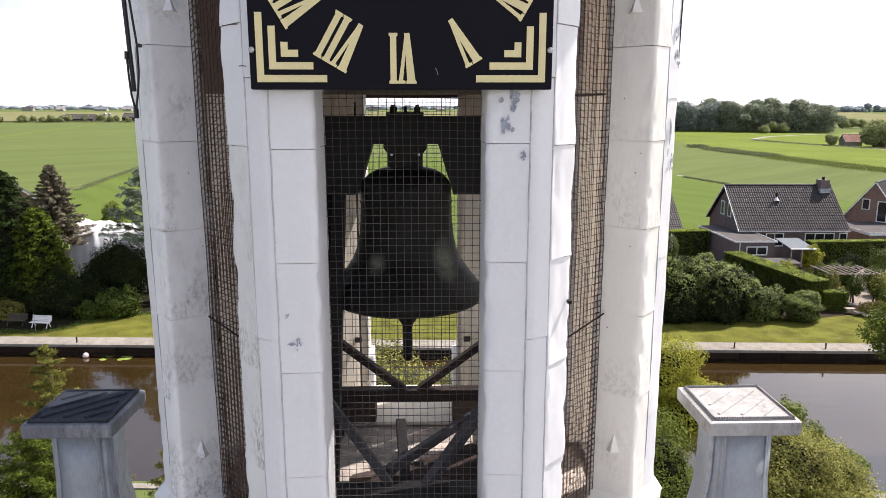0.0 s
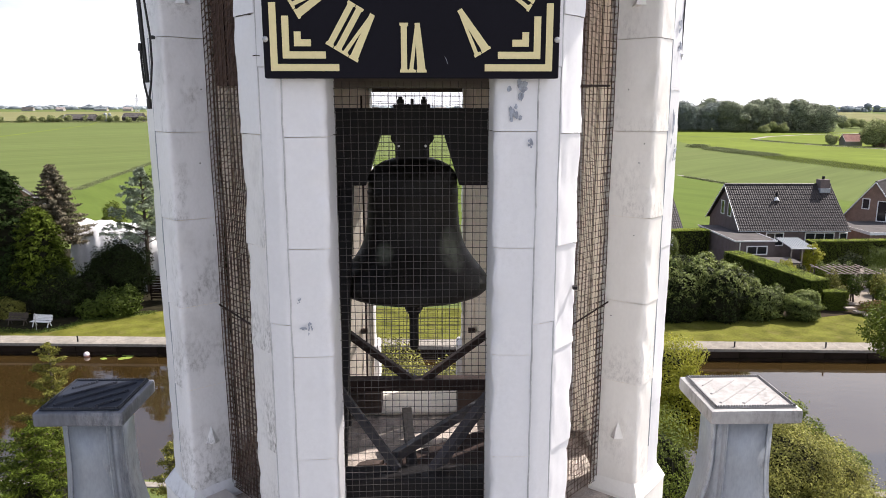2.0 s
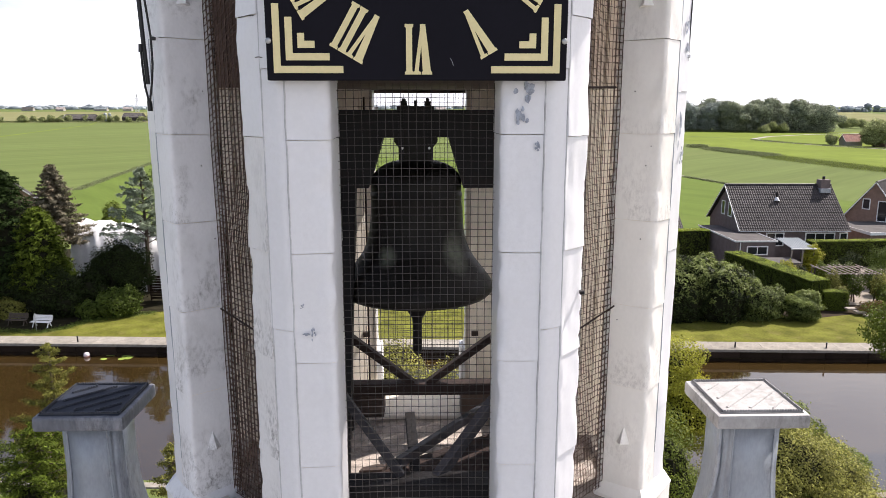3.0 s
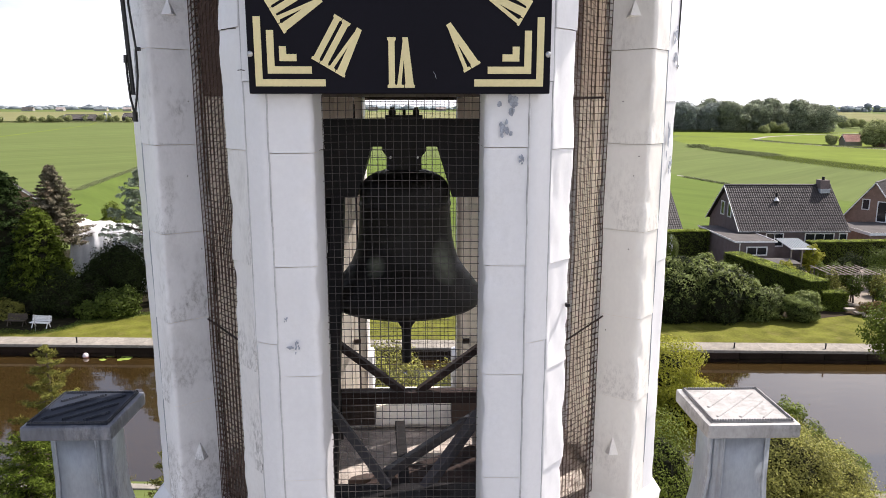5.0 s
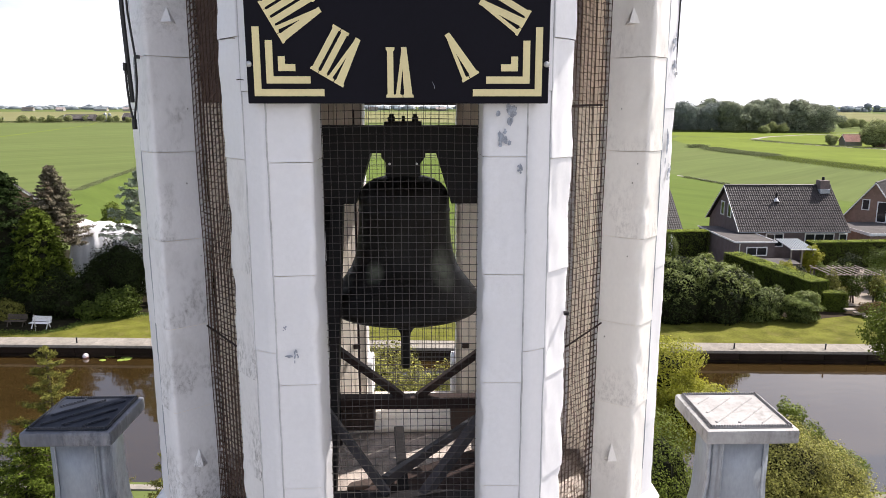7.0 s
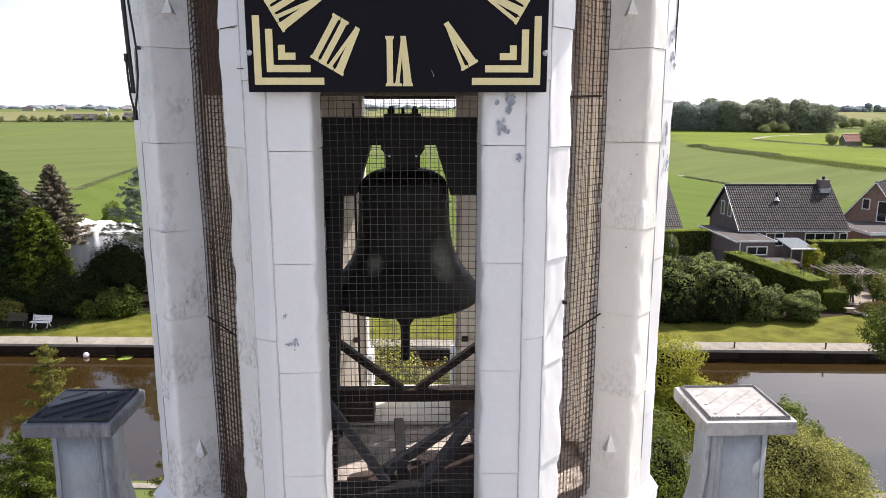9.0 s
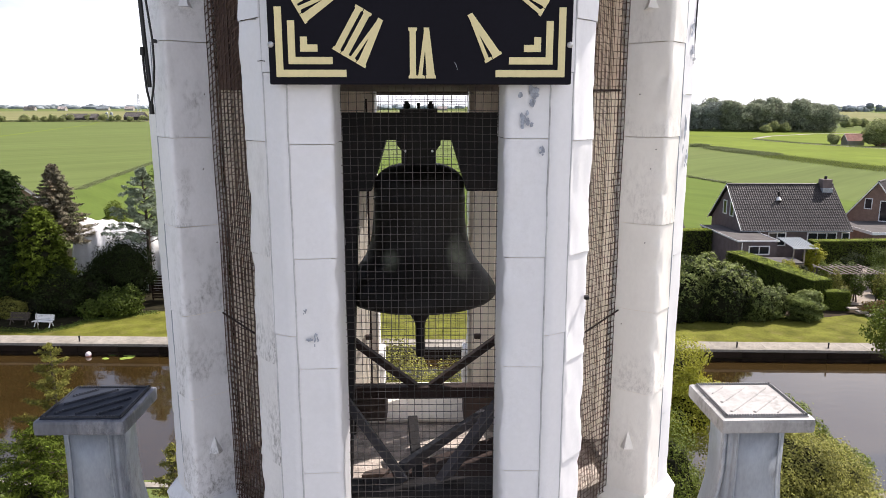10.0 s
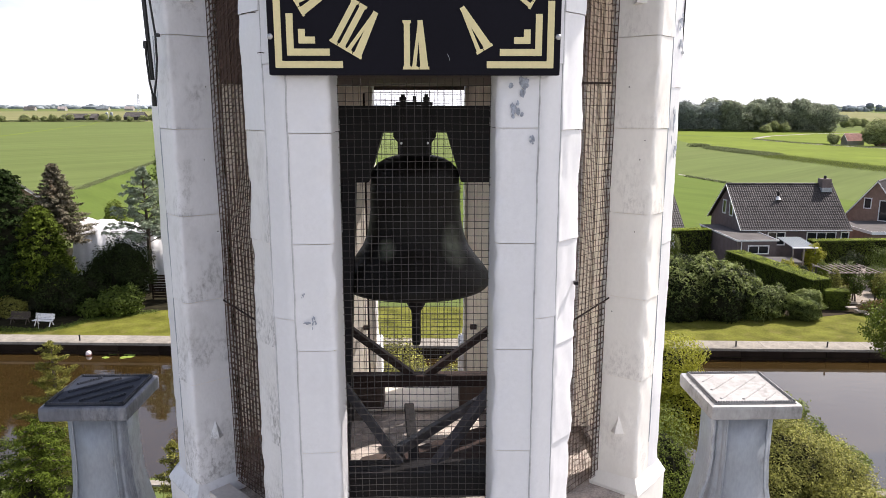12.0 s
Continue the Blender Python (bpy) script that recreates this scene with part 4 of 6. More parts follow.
# ---- ground, canal and fields ----
M.update({
    "yard": mat("churchyard_paving", (0.22, 0.21, 0.20), 0.9, var=0.2, scale=0.4, fine=5, bump=0.3, spec=0.05),
    "lawn": mat("lawn_grass", (0.108, 0.112, 0.020), 0.9, var=0.38, scale=0.7, fine=9, bump=0.7, dirt=(0.155, 0.135, 0.045), dirt_amt=0.85, dirt_scale=1.1, spec=0.05),
    "field": mat("meadow_green", (0.101, 0.130, 0.040), 0.95, var=0.13, scale=0.16, fine=0.9, bump=0.2, dirt=(0.124, 0.145, 0.050), dirt_amt=0.8, dirt_scale=0.06, stretch=(0.06, 1.0, 1), heading=radians(44), spec=0.05),
    "field_yellow": mat("meadow_yellow_green", (0.126, 0.164, 0.026), 0.95, var=0.15, scale=0.03, fine=0.3, bump=0.2, dirt=(0.104, 0.138, 0.018), dirt_amt=0.8, dirt_scale=0.05, spec=0.05),
    "field_near": mat("near_meadow_green", (0.090, 0.128, 0.026), 0.95, var=0.10, scale=0.3, fine=2.0, bump=0.3, dirt=(0.108, 0.142, 0.032), dirt_amt=0.6, dirt_scale=0.12, stretch=(0.1, 1, 1), heading=radians(-55), spec=0.05),
    "field_pale": mat("meadow_pale", (0.165, 0.165, 0.075), 0.95, var=0.12, scale=0.012, fine=0.1, bump=0.0, stretch=(0.3, 1, 1), spec=0.05),
    "reed": mat("dry_reed", (0.165, 0.19, 0.09), 0.9, var=0.2, scale=0.5, bump=0.0, island=0.3, trans=0.2, spec=0.05),
    "path": mat("pale_road", (0.30, 0.285, 0.26), 0.9, var=0.1, scale=0.2, fine=3, bump=0.2, spec=0.05),
    "paving": mat("quay_paving", (0.25, 0.23, 0.20), 0.9, var=0.24, scale=1.0, fine=9, bump=0.3, rand=0.08, dirt=(0.19, 0.17, 0.12), dirt_amt=0.5, dirt_scale=2.5, spec=0.05),
    "timber_wall": mat("wet_dark_timber", (0.024, 0.017, 0.013), 0.9, spec=0.03, var=0.3, scale=1.5, fine=12, bump=0.4, rand=0.4),
    "soil": mat("garden_soil", (0.036, 0.028, 0.019), 0.95, var=0.25, scale=0.8, fine=8, bump=0.5, spec=0.05),
    "gravel": mat("pale_garden_gravel", (0.27, 0.235, 0.195), 0.95, var=0.15, scale=2, fine=14, bump=0.5, spec=0.05),
    "tile": mat("dark_roof_tiles", (0.046, 0.041, 0.041), 0.5, var=0.22, scale=1.2, fine=9, bump=0.2, dirt=(0.075, 0.068, 0.06), dirt_amt=0.4, dirt_scale=1.5, spec=0.15),
    "tile_red": mat("red_roof_tiles", (0.36, 0.17, 0.13), 0.7, var=0.2, scale=1, fine=8, bump=0.2),
    "wall_brick": mat("purple_brown_brick", (0.135, 0.105, 0.102), 0.85, var=0.16, scale=2, fine=18, bump=0.3),
    "wall_red": mat("red_brown_brick", (0.25, 0.165, 0.125), 0.85, var=0.16, scale=2, fine=18, bump=0.3),
    "bitumen": mat("grey_flat_roofing", (0.105, 0.098, 0.095), 0.85, var=0.15, scale=0.8, fine=6, bump=0.2, spec=0.05),
    "polycarb": mat("grey_ribbed_sheet", (0.20, 0.23, 0.25), 0.4, var=0.08, bump=0.0),
    "tent": mat("white_tarpaulin", (0.80, 0.80, 0.81), 0.6, var=0.06, scale=1, fine=6, bump=0.15),
    "wood_grey": mat("weathered_wood", (0.28, 0.24, 0.20), 0.85, var=0.2, scale=2, fine=20, bump=0.3),
    "bark": mat("bark", (0.085, 0.065, 0.05), 0.95, var=0.25, scale=5, fine=30, bump=0.6),
    "buoy": mat("pale_buoy", (0.75, 0.66, 0.66), 0.5, var=0.05, bump=0.0),
    "lily": mat("lily_leaf", (0.22, 0.30, 0.05), 0.5, var=0.15, bump=0.0, island=0.25),
    "lime": mat("lime_leaves", (0.27, 0.275, 0.03), 0.6, var=0.12, scale=1.5, bump=0.0, island=0.40, trans=0.35, spec=0.15),
    "green": mat("green_leaves", (0.075, 0.105, 0.018), 0.6, var=0.15, scale=1.2, bump=0.0, island=0.45, trans=0.3, spec=0.15),
    "dark": mat("dark_leaves", (0.022, 0.032, 0.010), 0.6, var=0.2, scale=1.0, bump=0.0, island=0.45, trans=0.2, spec=0.05),
    "conifer": mat("conifer_needles", (0.026, 0.044, 0.012), 0.65, var=0.2, scale=1.0, bump=0.0, island=0.45, trans=0.2, spec=0.05),
    "thuja": mat("bright_conifer_sprays", (0.068, 0.094, 0.012), 0.65, var=0.2, scale=0.8, bump=0.0, island=0.65, trans=0.15, spec=0.05),
    "conifer_tip": mat("young_conifer_needles", (0.17, 0.17, 0.040), 0.65, var=0.2, scale=1.0, bump=0.0, island=0.45, trans=0.3, spec=0.05),
    "spruce": mat("blue_grey_needles", (0.165, 0.15, 0.105), 0.7, var=0.25, scale=0.6, bump=0.0, island=0.4, trans=0.15, dirt=(0.17, 0.085, 0.05), dirt_amt=0.9, dirt_scale=0.6, spec=0.05),
    "silver": mat("silver_green_needles", (0.27, 0.32, 0.23), 0.7, var=0.15, scale=0.8, bump=0.0, island=0.35, trans=0.2, spec=0.15),
    # hedge_top and hedge put the sunlit top and shaded sides into leaf colour
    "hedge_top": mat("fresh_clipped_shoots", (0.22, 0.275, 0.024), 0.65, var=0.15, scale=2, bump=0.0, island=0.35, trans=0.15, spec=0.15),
    "hedge": mat("clipped_hedge_leaves", (0.070, 0.095, 0.010), 0.65, var=0.2, scale=2, bump=0.0, island=0.3, trans=0.08, spec=0.15),
    # Aerial haze is mixed into the base colours of far, far_roof, far_green, far_pale
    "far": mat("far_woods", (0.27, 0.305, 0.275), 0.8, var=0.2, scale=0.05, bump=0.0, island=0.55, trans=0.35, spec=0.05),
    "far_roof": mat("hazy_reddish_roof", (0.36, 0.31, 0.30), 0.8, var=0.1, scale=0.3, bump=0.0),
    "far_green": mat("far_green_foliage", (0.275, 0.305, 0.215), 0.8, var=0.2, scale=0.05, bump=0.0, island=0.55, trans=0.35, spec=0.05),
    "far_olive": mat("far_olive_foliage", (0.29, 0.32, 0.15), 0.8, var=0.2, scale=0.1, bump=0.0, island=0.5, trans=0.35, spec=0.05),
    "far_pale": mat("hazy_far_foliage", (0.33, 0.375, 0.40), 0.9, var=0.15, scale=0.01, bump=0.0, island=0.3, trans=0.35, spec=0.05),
    "fresh": mat("fresh_green_leaves", (0.115, 0.150, 0.020), 0.6, var=0.15, scale=1.2, bump=0.0, island=0.45, trans=0.3, spec=0.15),
    "olive": mat("olive_leaves", (0.215, 0.215, 0.05), 0.6, var=0.25, scale=1.2, bump=0.0, island=0.7, trans=0.3, spec=0.15),
    "willow": mat("silvery_willow_leaves", (0.125, 0.155, 0.048), 0.6, var=0.2, scale=0.9, bump=0.0, island=0.75, trans=0.3, spec=0.15),
    # thicket carries the shaded leaf colour, tips the sunlit one
    "thicket": mat("dark_willow_leaves", (0.026, 0.037, 0.010), 0.6, var=0.25, scale=0.9, bump=0.0, island=0.8, trans=0.28, spec=0.15),
    "tips": mat("silvery_leaf_tips", (0.215, 0.26, 0.075), 0.55, var=0.2, scale=1.2, bump=0.0, island=0.45, trans=0.35, spec=0.2),
    # near-black colour for the deep shade within crowns and hedges
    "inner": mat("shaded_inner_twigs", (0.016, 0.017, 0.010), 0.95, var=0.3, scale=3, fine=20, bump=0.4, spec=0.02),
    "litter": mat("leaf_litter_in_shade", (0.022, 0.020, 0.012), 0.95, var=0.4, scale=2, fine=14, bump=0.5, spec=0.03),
    "bench_dark": mat("dark_weathered_wood", (0.09, 0.075, 0.06), 0.85, var=0.2, scale=4, fine=30, bump=0.2, spec=0.1),
    "rust": mat("reddish_leaves", (0.16, 0.11, 0.045), 0.6, var=0.2, scale=1.2, bump=0.0, island=0.4, trans=0.3, spec=0.05),
})
glass = bpy.data.materials.new("window_glass")
glass.use_nodes = True
glass.node_tree.nodes["Principled BSDF"].inputs["Base Color"].default_value = (0.02, 0.022, 0.025, 1)
glass.node_tree.nodes["Principled BSDF"].inputs["Roughness"].default_value = 0.08
water_m = mat("brown_canal_water", (0.034, 0.021, 0.007), 0.04, var=0.2, scale=0.08, fine=1.6, bump=0.35, stretch=(0.45, 1.2, 1), spec=0.5)
water_m.node_tree.nodes["Principled BSDF"].inputs["IOR"].default_value = 2.1


QS = -0.0517                     # slope of the quay line in plan


def quay(x):
    return 37.3 + QS * x


def strip(name, rows, x0, x1, material, nx=60):
    """A sheet made of lines parallel to the quay: rows of (distance from the quay's edge, height)."""
    verts, faces = [], []
    xs = [x0 + (x1 - x0) * k / nx for k in range(nx + 1)]
    for d, z in rows:
        verts += [(x, quay(x if abs(x) < 400 else math.copysign(400, x)) + d, z) for x in xs]
    w = nx + 1
    for j in range(len(rows) - 1):
        for i in range(nx):
            a = j * w + i
            faces.append((a, a + 1, a + w + 1, a + w))
    return raw(name, verts, faces, material)


tagged(strip("ground", [(-4500, 0), (-15.7, 0), (-15.65, -2.2), (-0.02, -2.2), (0.0, -0.02), (1.4, -0.02), (25, 0.0), (4800, 0)], -4500, 4500, M["field"], 90),
       "flat green polder land cut by a canal", "ground", kind="structure")
tagged(strip("water", [(-15.68, -0.66), (-0.01, -0.66)], -600, 600, water_m, 4), "still brown canal water reflecting the sky", "water", kind="structure")


def patch(name, pts, z, material, label, category="field"):
    bm = bmesh.new()
    bm.faces.new([bm.verts.new((x, y, z)) for x, y in pts])
    return tagged(part(name, bm, material), label, category, kind="structure")


# unseen neutral ground, added so the tower gets no green bounce light
patch("churchyard", [(-90, -120), (90, -120), (90, quay(90) - 17.5), (-90, quay(-90) - 17.5)], 0.012, M["yard"], "unseen grey yard added to bounce light onto the tower", "yard")
patch("lawn", [(-60, quay(-60) + 1.4), (60, quay(60) + 1.4), (60, quay(60) + 8.4), (-60, quay(-60) + 8.4)], 0.012, M["lawn"], "mown lawn behind the quay", "lawn")
patch("garden_bed", [(12, 43.4), (17, 43.3), (23.5, 43.2), (25.2, 43.0), (27, 42.6), (29.5, 43.3), (52, 43), (56, 74), (12, 74)], 0.016, M["soil"], "planted garden soil among the houses", "garden bed")
# dark ground colour stands in for tree shade on soil and lawn
patch("garden_bed", [(-60, 42.6), (-27, 40.9), (-24.8, 40.8), (-23.6, 41.6), (-22.9, 43.2), (-19, 45.2), (-13, 46.5), (-13, 66), (-60, 70)], 0.016, M["litter"], "soil under the trees, coloured dark as shade", "garden bed")
patch("garden_gravel", [(28.9, 45.8), (40, 45.2), (42, 57.0), (33, 57.6), (28.9, 55)], 0.022, M["gravel"], "pale gravel garden with paths", "gravel")
patch("terrace", [(20.5, 57.5), (26.5, 57.0), (27.0, 63), (20.5, 63)], 0.026, M["paving"], "paved terrace beside the house", "terrace")
patch("meadow", [(150, 210), (420, 150), (500, 420), (204, 372), (133, 400), (90, 410), (137, 300)], 0.03, M["field_yellow"], "yellow-green meadow beyond the road")
patch("verge", [(94, 238), (105, 152), (115, 60), (330, 60), (330, 140), (152, 223), (139, 293), (120, 330), (105, 300)], 0.026, M["field_yellow"], "rough yellow-green strip beside the road")
patch("meadow", [(-900, 600), (300, 600), (500, 640), (900, 1500), (-1500, 1500)], 0.05, M["field_pale"], "pale distant meadow")
# winding road, drawn as a ribbon
road_pts = [(420, 118), (260, 175), (200, 203), (152, 226), (142, 252), (137, 280), (141, 300), (158, 322), (190, 345), (240, 362)]
vv = []
for i, p in enumerate(road_pts):
    d = (Vector(road_pts[min(i + 1, len(road_pts) - 1)]) - Vector(road_pts[max(i - 1, 0)])).normalized()
    n_ = Vector((-d.y, d.x)) * 1.35
    vv += [(p[0] + n_.x, p[1] + n_.y, 0.06), (p[0] - n_.x, p[1] - n_.y, 0.06)]
tagged(raw("road", vv, [(2 * i, 2 * i + 1, 2 * i + 3, 2 * i + 2) for i in range(len(road_pts) - 1)], M["path"]), "pale narrow road winding through meadows", "road", kind="structure")
patch("meadow", [(52.1, 146.2), (54.9, 136.0), (56.8, 127.2), (61.4, 109.7), (68.6, 90.8), (110, 77), (18, 77)], 0.02, M["field_near"], "fresh green meadow behind the houses")
patch("field_track", [(52.8, 143.7), (54.9, 136.0), (56.4, 129.2), (55.6, 127.4), (54.2, 134.3), (52.3, 142.1)], 0.03, M["path"], "pale narrow track across the field", "track")


# quay: coping slabs and timber walling, pieces by themselves
quay_th = thing("quay", "paved canal quay with dark timber walling", "quay", kind="structure")
slab = boxed((-0.7485, -0.05, -0.115), (0.7485, 1.38, 0.05), 0.010)
first = part("slab", slab, M["paving"], quay_th)
qa = math.atan(QS)
spots = []
x = -45.0
while x < 45:
    spots.append(x)
    x += 1.5
for i, x in enumerate(spots):
    ob = first if i == 0 else new("slab", first.data)
    ob.parent = quay_th
    ob.matrix_basis = pose(x, quay(x), 0.004 * math.sin(x * 3.1), 0, 0, math.degrees(qa))
plank = boxed((-1.245, -0.06, -0.70), (1.245, 0.0, -0.515), 0.02)
low_plank = boxed((-1.245, -0.05, -1.3), (1.245, 0.0, -0.715), 0.02)
plank2 = boxed((-1.24, -0.09, -0.50), (1.24, 0.0, -0.12), 0.03)
pa, pb, pc = part("plank", plank, M["timber_wall"], quay_th), part("waling", plank2, M["timber_wall"], quay_th), part("plank", low_plank, M["timber_wall"], quay_th)
for i in range(36):
    x = -45 + i * 2.5
    for k, src in enumerate((pa, pb, pc)):
        ob = src if i == 0 else new(src.name.split(".")[0], src.data)
        ob.parent = quay_th
        ob.matrix_basis = pose(x, quay(x) - 0.02, 0.01 * math.sin(x * 5 + k), 0, 0, math.degrees(qa))
near_q = thing("near_quay", "pale coping on the near canal bank", "quay", kind="structure")
part("coping", prism([(-60, quay(-60) - 16.3), (60, quay(60) - 16.3), (60, quay(60) - 15.95), (-60, quay(-60) - 15.95)], -0.3, 0.06), M["paving"], near_q)
for x in (-21.3, 18.6, 24.0, -33):
    p = thing("mooring_post", "short dark mooring post on the quay", "mooring post", "mooring posts", at=(x, quay(x) + 0.35, 0.05))
    part("post", tubed([(0, 0, 0), (0, 0, 0.32)], 0.045, 10), M["cable"], p)
    part("cap", tubed([(0, 0, 0.321), (0, 0, 0.35)], 0.055, 10), M["cable"], p)
bm = bmesh.new()
bmesh.ops.create_uvsphere(bm, u_segments=20, v_segments=12, radius=0.185)
b_th = thing("buoy", "pale pink round mooring buoy on the water", "buoy", at=(-20.5, quay(-20.5) - 0.30, -0.56))
part("float", bm, M["buoy"], b_th, smooth=True)
part("band", tubed([(0, 0, -0.09), (0, 0, -0.03)], 0.184, 20), M["tile_red"], b_th, "red band")
verts, faces = [], []
for i in range(16):
    cx, cy, r = -19.4 + 2.5 * random.random(), 36.5 + 1.0 * random.random() - QS * 19, random.uniform(0.10, 0.26)
    o = len(verts)
    a0 = random.random() * 6
    verts += [(cx + r * math.cos(a0 + k * 0.55), cy + r * math.sin(a0 + k * 0.55), -0.649 + i * 0.0004) for k in range(11)]
    faces.append(tuple(range(o, o + 11)))
tagged(raw("water_lilies", verts, faces, M["lily"]), "floating lime-green lily leaves by the quay", "water lilies", kind="stuff")


# ---- planting ----
rng = np.random.default_rng(7)


def leaf_mesh(name, pts, nrm, size, material, parent=None, aspect=1.6, share=None):
    """Many small folded leaves: points, outward directions and sizes."""
    n = len(pts)
    t = rng.normal(size=(n, 3))
    nr = nrm + rng.normal(size=(n, 3)) * 0.55
    nr /= np.linalg.norm(nr, axis=1)[:, None]
    t -= (t * nr).sum(1)[:, None] * nr
    t /= np.linalg.norm(t, axis=1)[:, None]
    b = np.cross(nr, t)
    s = size[:, None]
    v = np.empty((n, 4, 3))
    v[:, 0] = pts - t * s * aspect / 2
    v[:, 1] = pts + b * s / 2 + nr * s * 0.12
    v[:, 2] = pts + t * s * aspect / 2
    v[:, 3] = pts - b * s / 2 + nr * s * 0.12
    me = bpy.data.meshes.new(name)
    me.vertices.add(n * 4)
    me.vertices.foreach_set("co", v.ravel())
    me.loops.add(n * 4)
    me.loops.foreach_set("vertex_index", np.arange(n * 4))
    me.polygons.add(n)
    me.polygons.foreach_set("loop_start", np.arange(n) * 4)
    me.polygons.foreach_set("loop_total", np.full(n, 4))
    me.update(calc_edges=True)
    me.materials.append(material)
    ob = new(name, me)
    if parent:
        ob.parent = parent
    return ob


def blob_points(blobs, n, shell=0.55):
    """Points in the outer layer of uneven ellipsoids, with gaps."""
    blobs = np.array(blobs, float)
    w = blobs[:, 3] * blobs[:, 4] + blobs[:, 4] * blobs[:, 5]
    pick = rng.choice(len(blobs), n, p=w / w.sum())
    d = rng.normal(size=(n, 3))
    d /= np.linalg.norm(d, axis=1)[:, None]
    ph = rng.uniform(0, 6.28, (len(blobs), 6))[pick]
    lump = 1 + 0.16 * np.sin(5 * d[:, 0] + ph[:, 0]) * np.sin(4 * d[:, 1] + ph[:, 1]) + 0.13 * np.sin(9 * d[:, 2] + ph[:, 2] + 3 * d[:, 0]) + 0.08 * np.sin(15 * d[:, 1] + ph[:, 3]) * np.sin(13 * d[:, 0] + ph[:, 4])
    r = (shell + (1 - shell) * rng.uniform(0, 1, n) ** 0.6) * lump + np.clip(rng.normal(size=n) ** 3 * 0.010, -0.06, 0.06)
    p = blobs[pick, :3] + d * r[:, None] * blobs[pick, 3:6]
    return p, d + np.array([0, 0, 0.35])


def branches(parent, base, tips, r=0.06):
    """Limbs from the base to several tips, tapered."""
    for i, t in enumerate(tips):
        a, b = Vector(base), Vector(t)
        mid = a.lerp(b, 0.5) + Vector((random.uniform(-.2, .2), random.uniform(-.2, .2), 0.2)) * (b - a).length * 0.3
        part("limb" if i else "trunk", tubed([a, a.lerp(mid, 0.5), mid, mid.lerp(b, 0.6), b], [r, r * 0.85, r * 0.65, r * 0.4, r * 0.15], 6), M["bark"], parent)


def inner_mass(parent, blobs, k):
    """Near-black lumps that paint the deep shade inside a crown, one for each."""
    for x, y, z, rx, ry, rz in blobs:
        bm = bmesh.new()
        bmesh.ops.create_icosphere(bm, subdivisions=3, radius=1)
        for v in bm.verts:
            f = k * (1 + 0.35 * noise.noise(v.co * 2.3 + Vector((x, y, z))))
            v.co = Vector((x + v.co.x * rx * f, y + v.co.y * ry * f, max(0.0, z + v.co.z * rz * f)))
        part("inner_mass", bm, M["inner"], parent, "near-black lump painting the crown's inner shade")


def shrub(name, label, category, blobs, n, size, material, group="", limbs=True, aspect=1.6, core=0.0, tips=0):
    """A shrub or tree crown of leaves on limbs; blobs are (x, y, z, rx, ry, rz)."""
    bx = sum(b[0] for b in blobs) / len(blobs)
    by = sum(b[1] for b in blobs) / len(blobs)
    th = thing(name, label, category, group, at=(bx, by, 0))
    loc = [(b[0] - bx, b[1] - by, *b[2:]) for b in blobs]
    p, d = blob_points(loc, n)
    keep = p[:, 2] > 0.03
    p, d = p[keep], d[keep]
    leaf_mesh("crown", p, d, size * rng.uniform(0.6, 1.35, len(p)), material, th, aspect)
    if tips:                     # sunlit leaves, painted as a paler layer on the upper side
        p, d = blob_points(loc, tips * 3, 0.86)
        lump = 0.5 + 0.5 * np.sin(p[:, 0] * 5.3) * np.sin(p[:, 1] * 4.7 + p[:, 2] * 6.1)
        keep = (d[:, 2] + 0.5 * lump > 0.85) & (p[:, 2] > 0.5)
        p, d = p[keep], d[keep]
        p[:, 2] += rng.uniform(0, 0.16, len(p))
        leaf_mesh("young_growth", p, d, size * rng.uniform(0.6, 1.3, len(p)), M["tips"], th, 3.4)
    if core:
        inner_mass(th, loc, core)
    if limbs:
        branches(th, (0, 0, -0.05), [(b[0], b[1], b[2]) for b in sorted(loc, key=lambda q: -q[2])[:6]], 0.05 + 0.02 * max(b[2] for b in blobs))
    return th


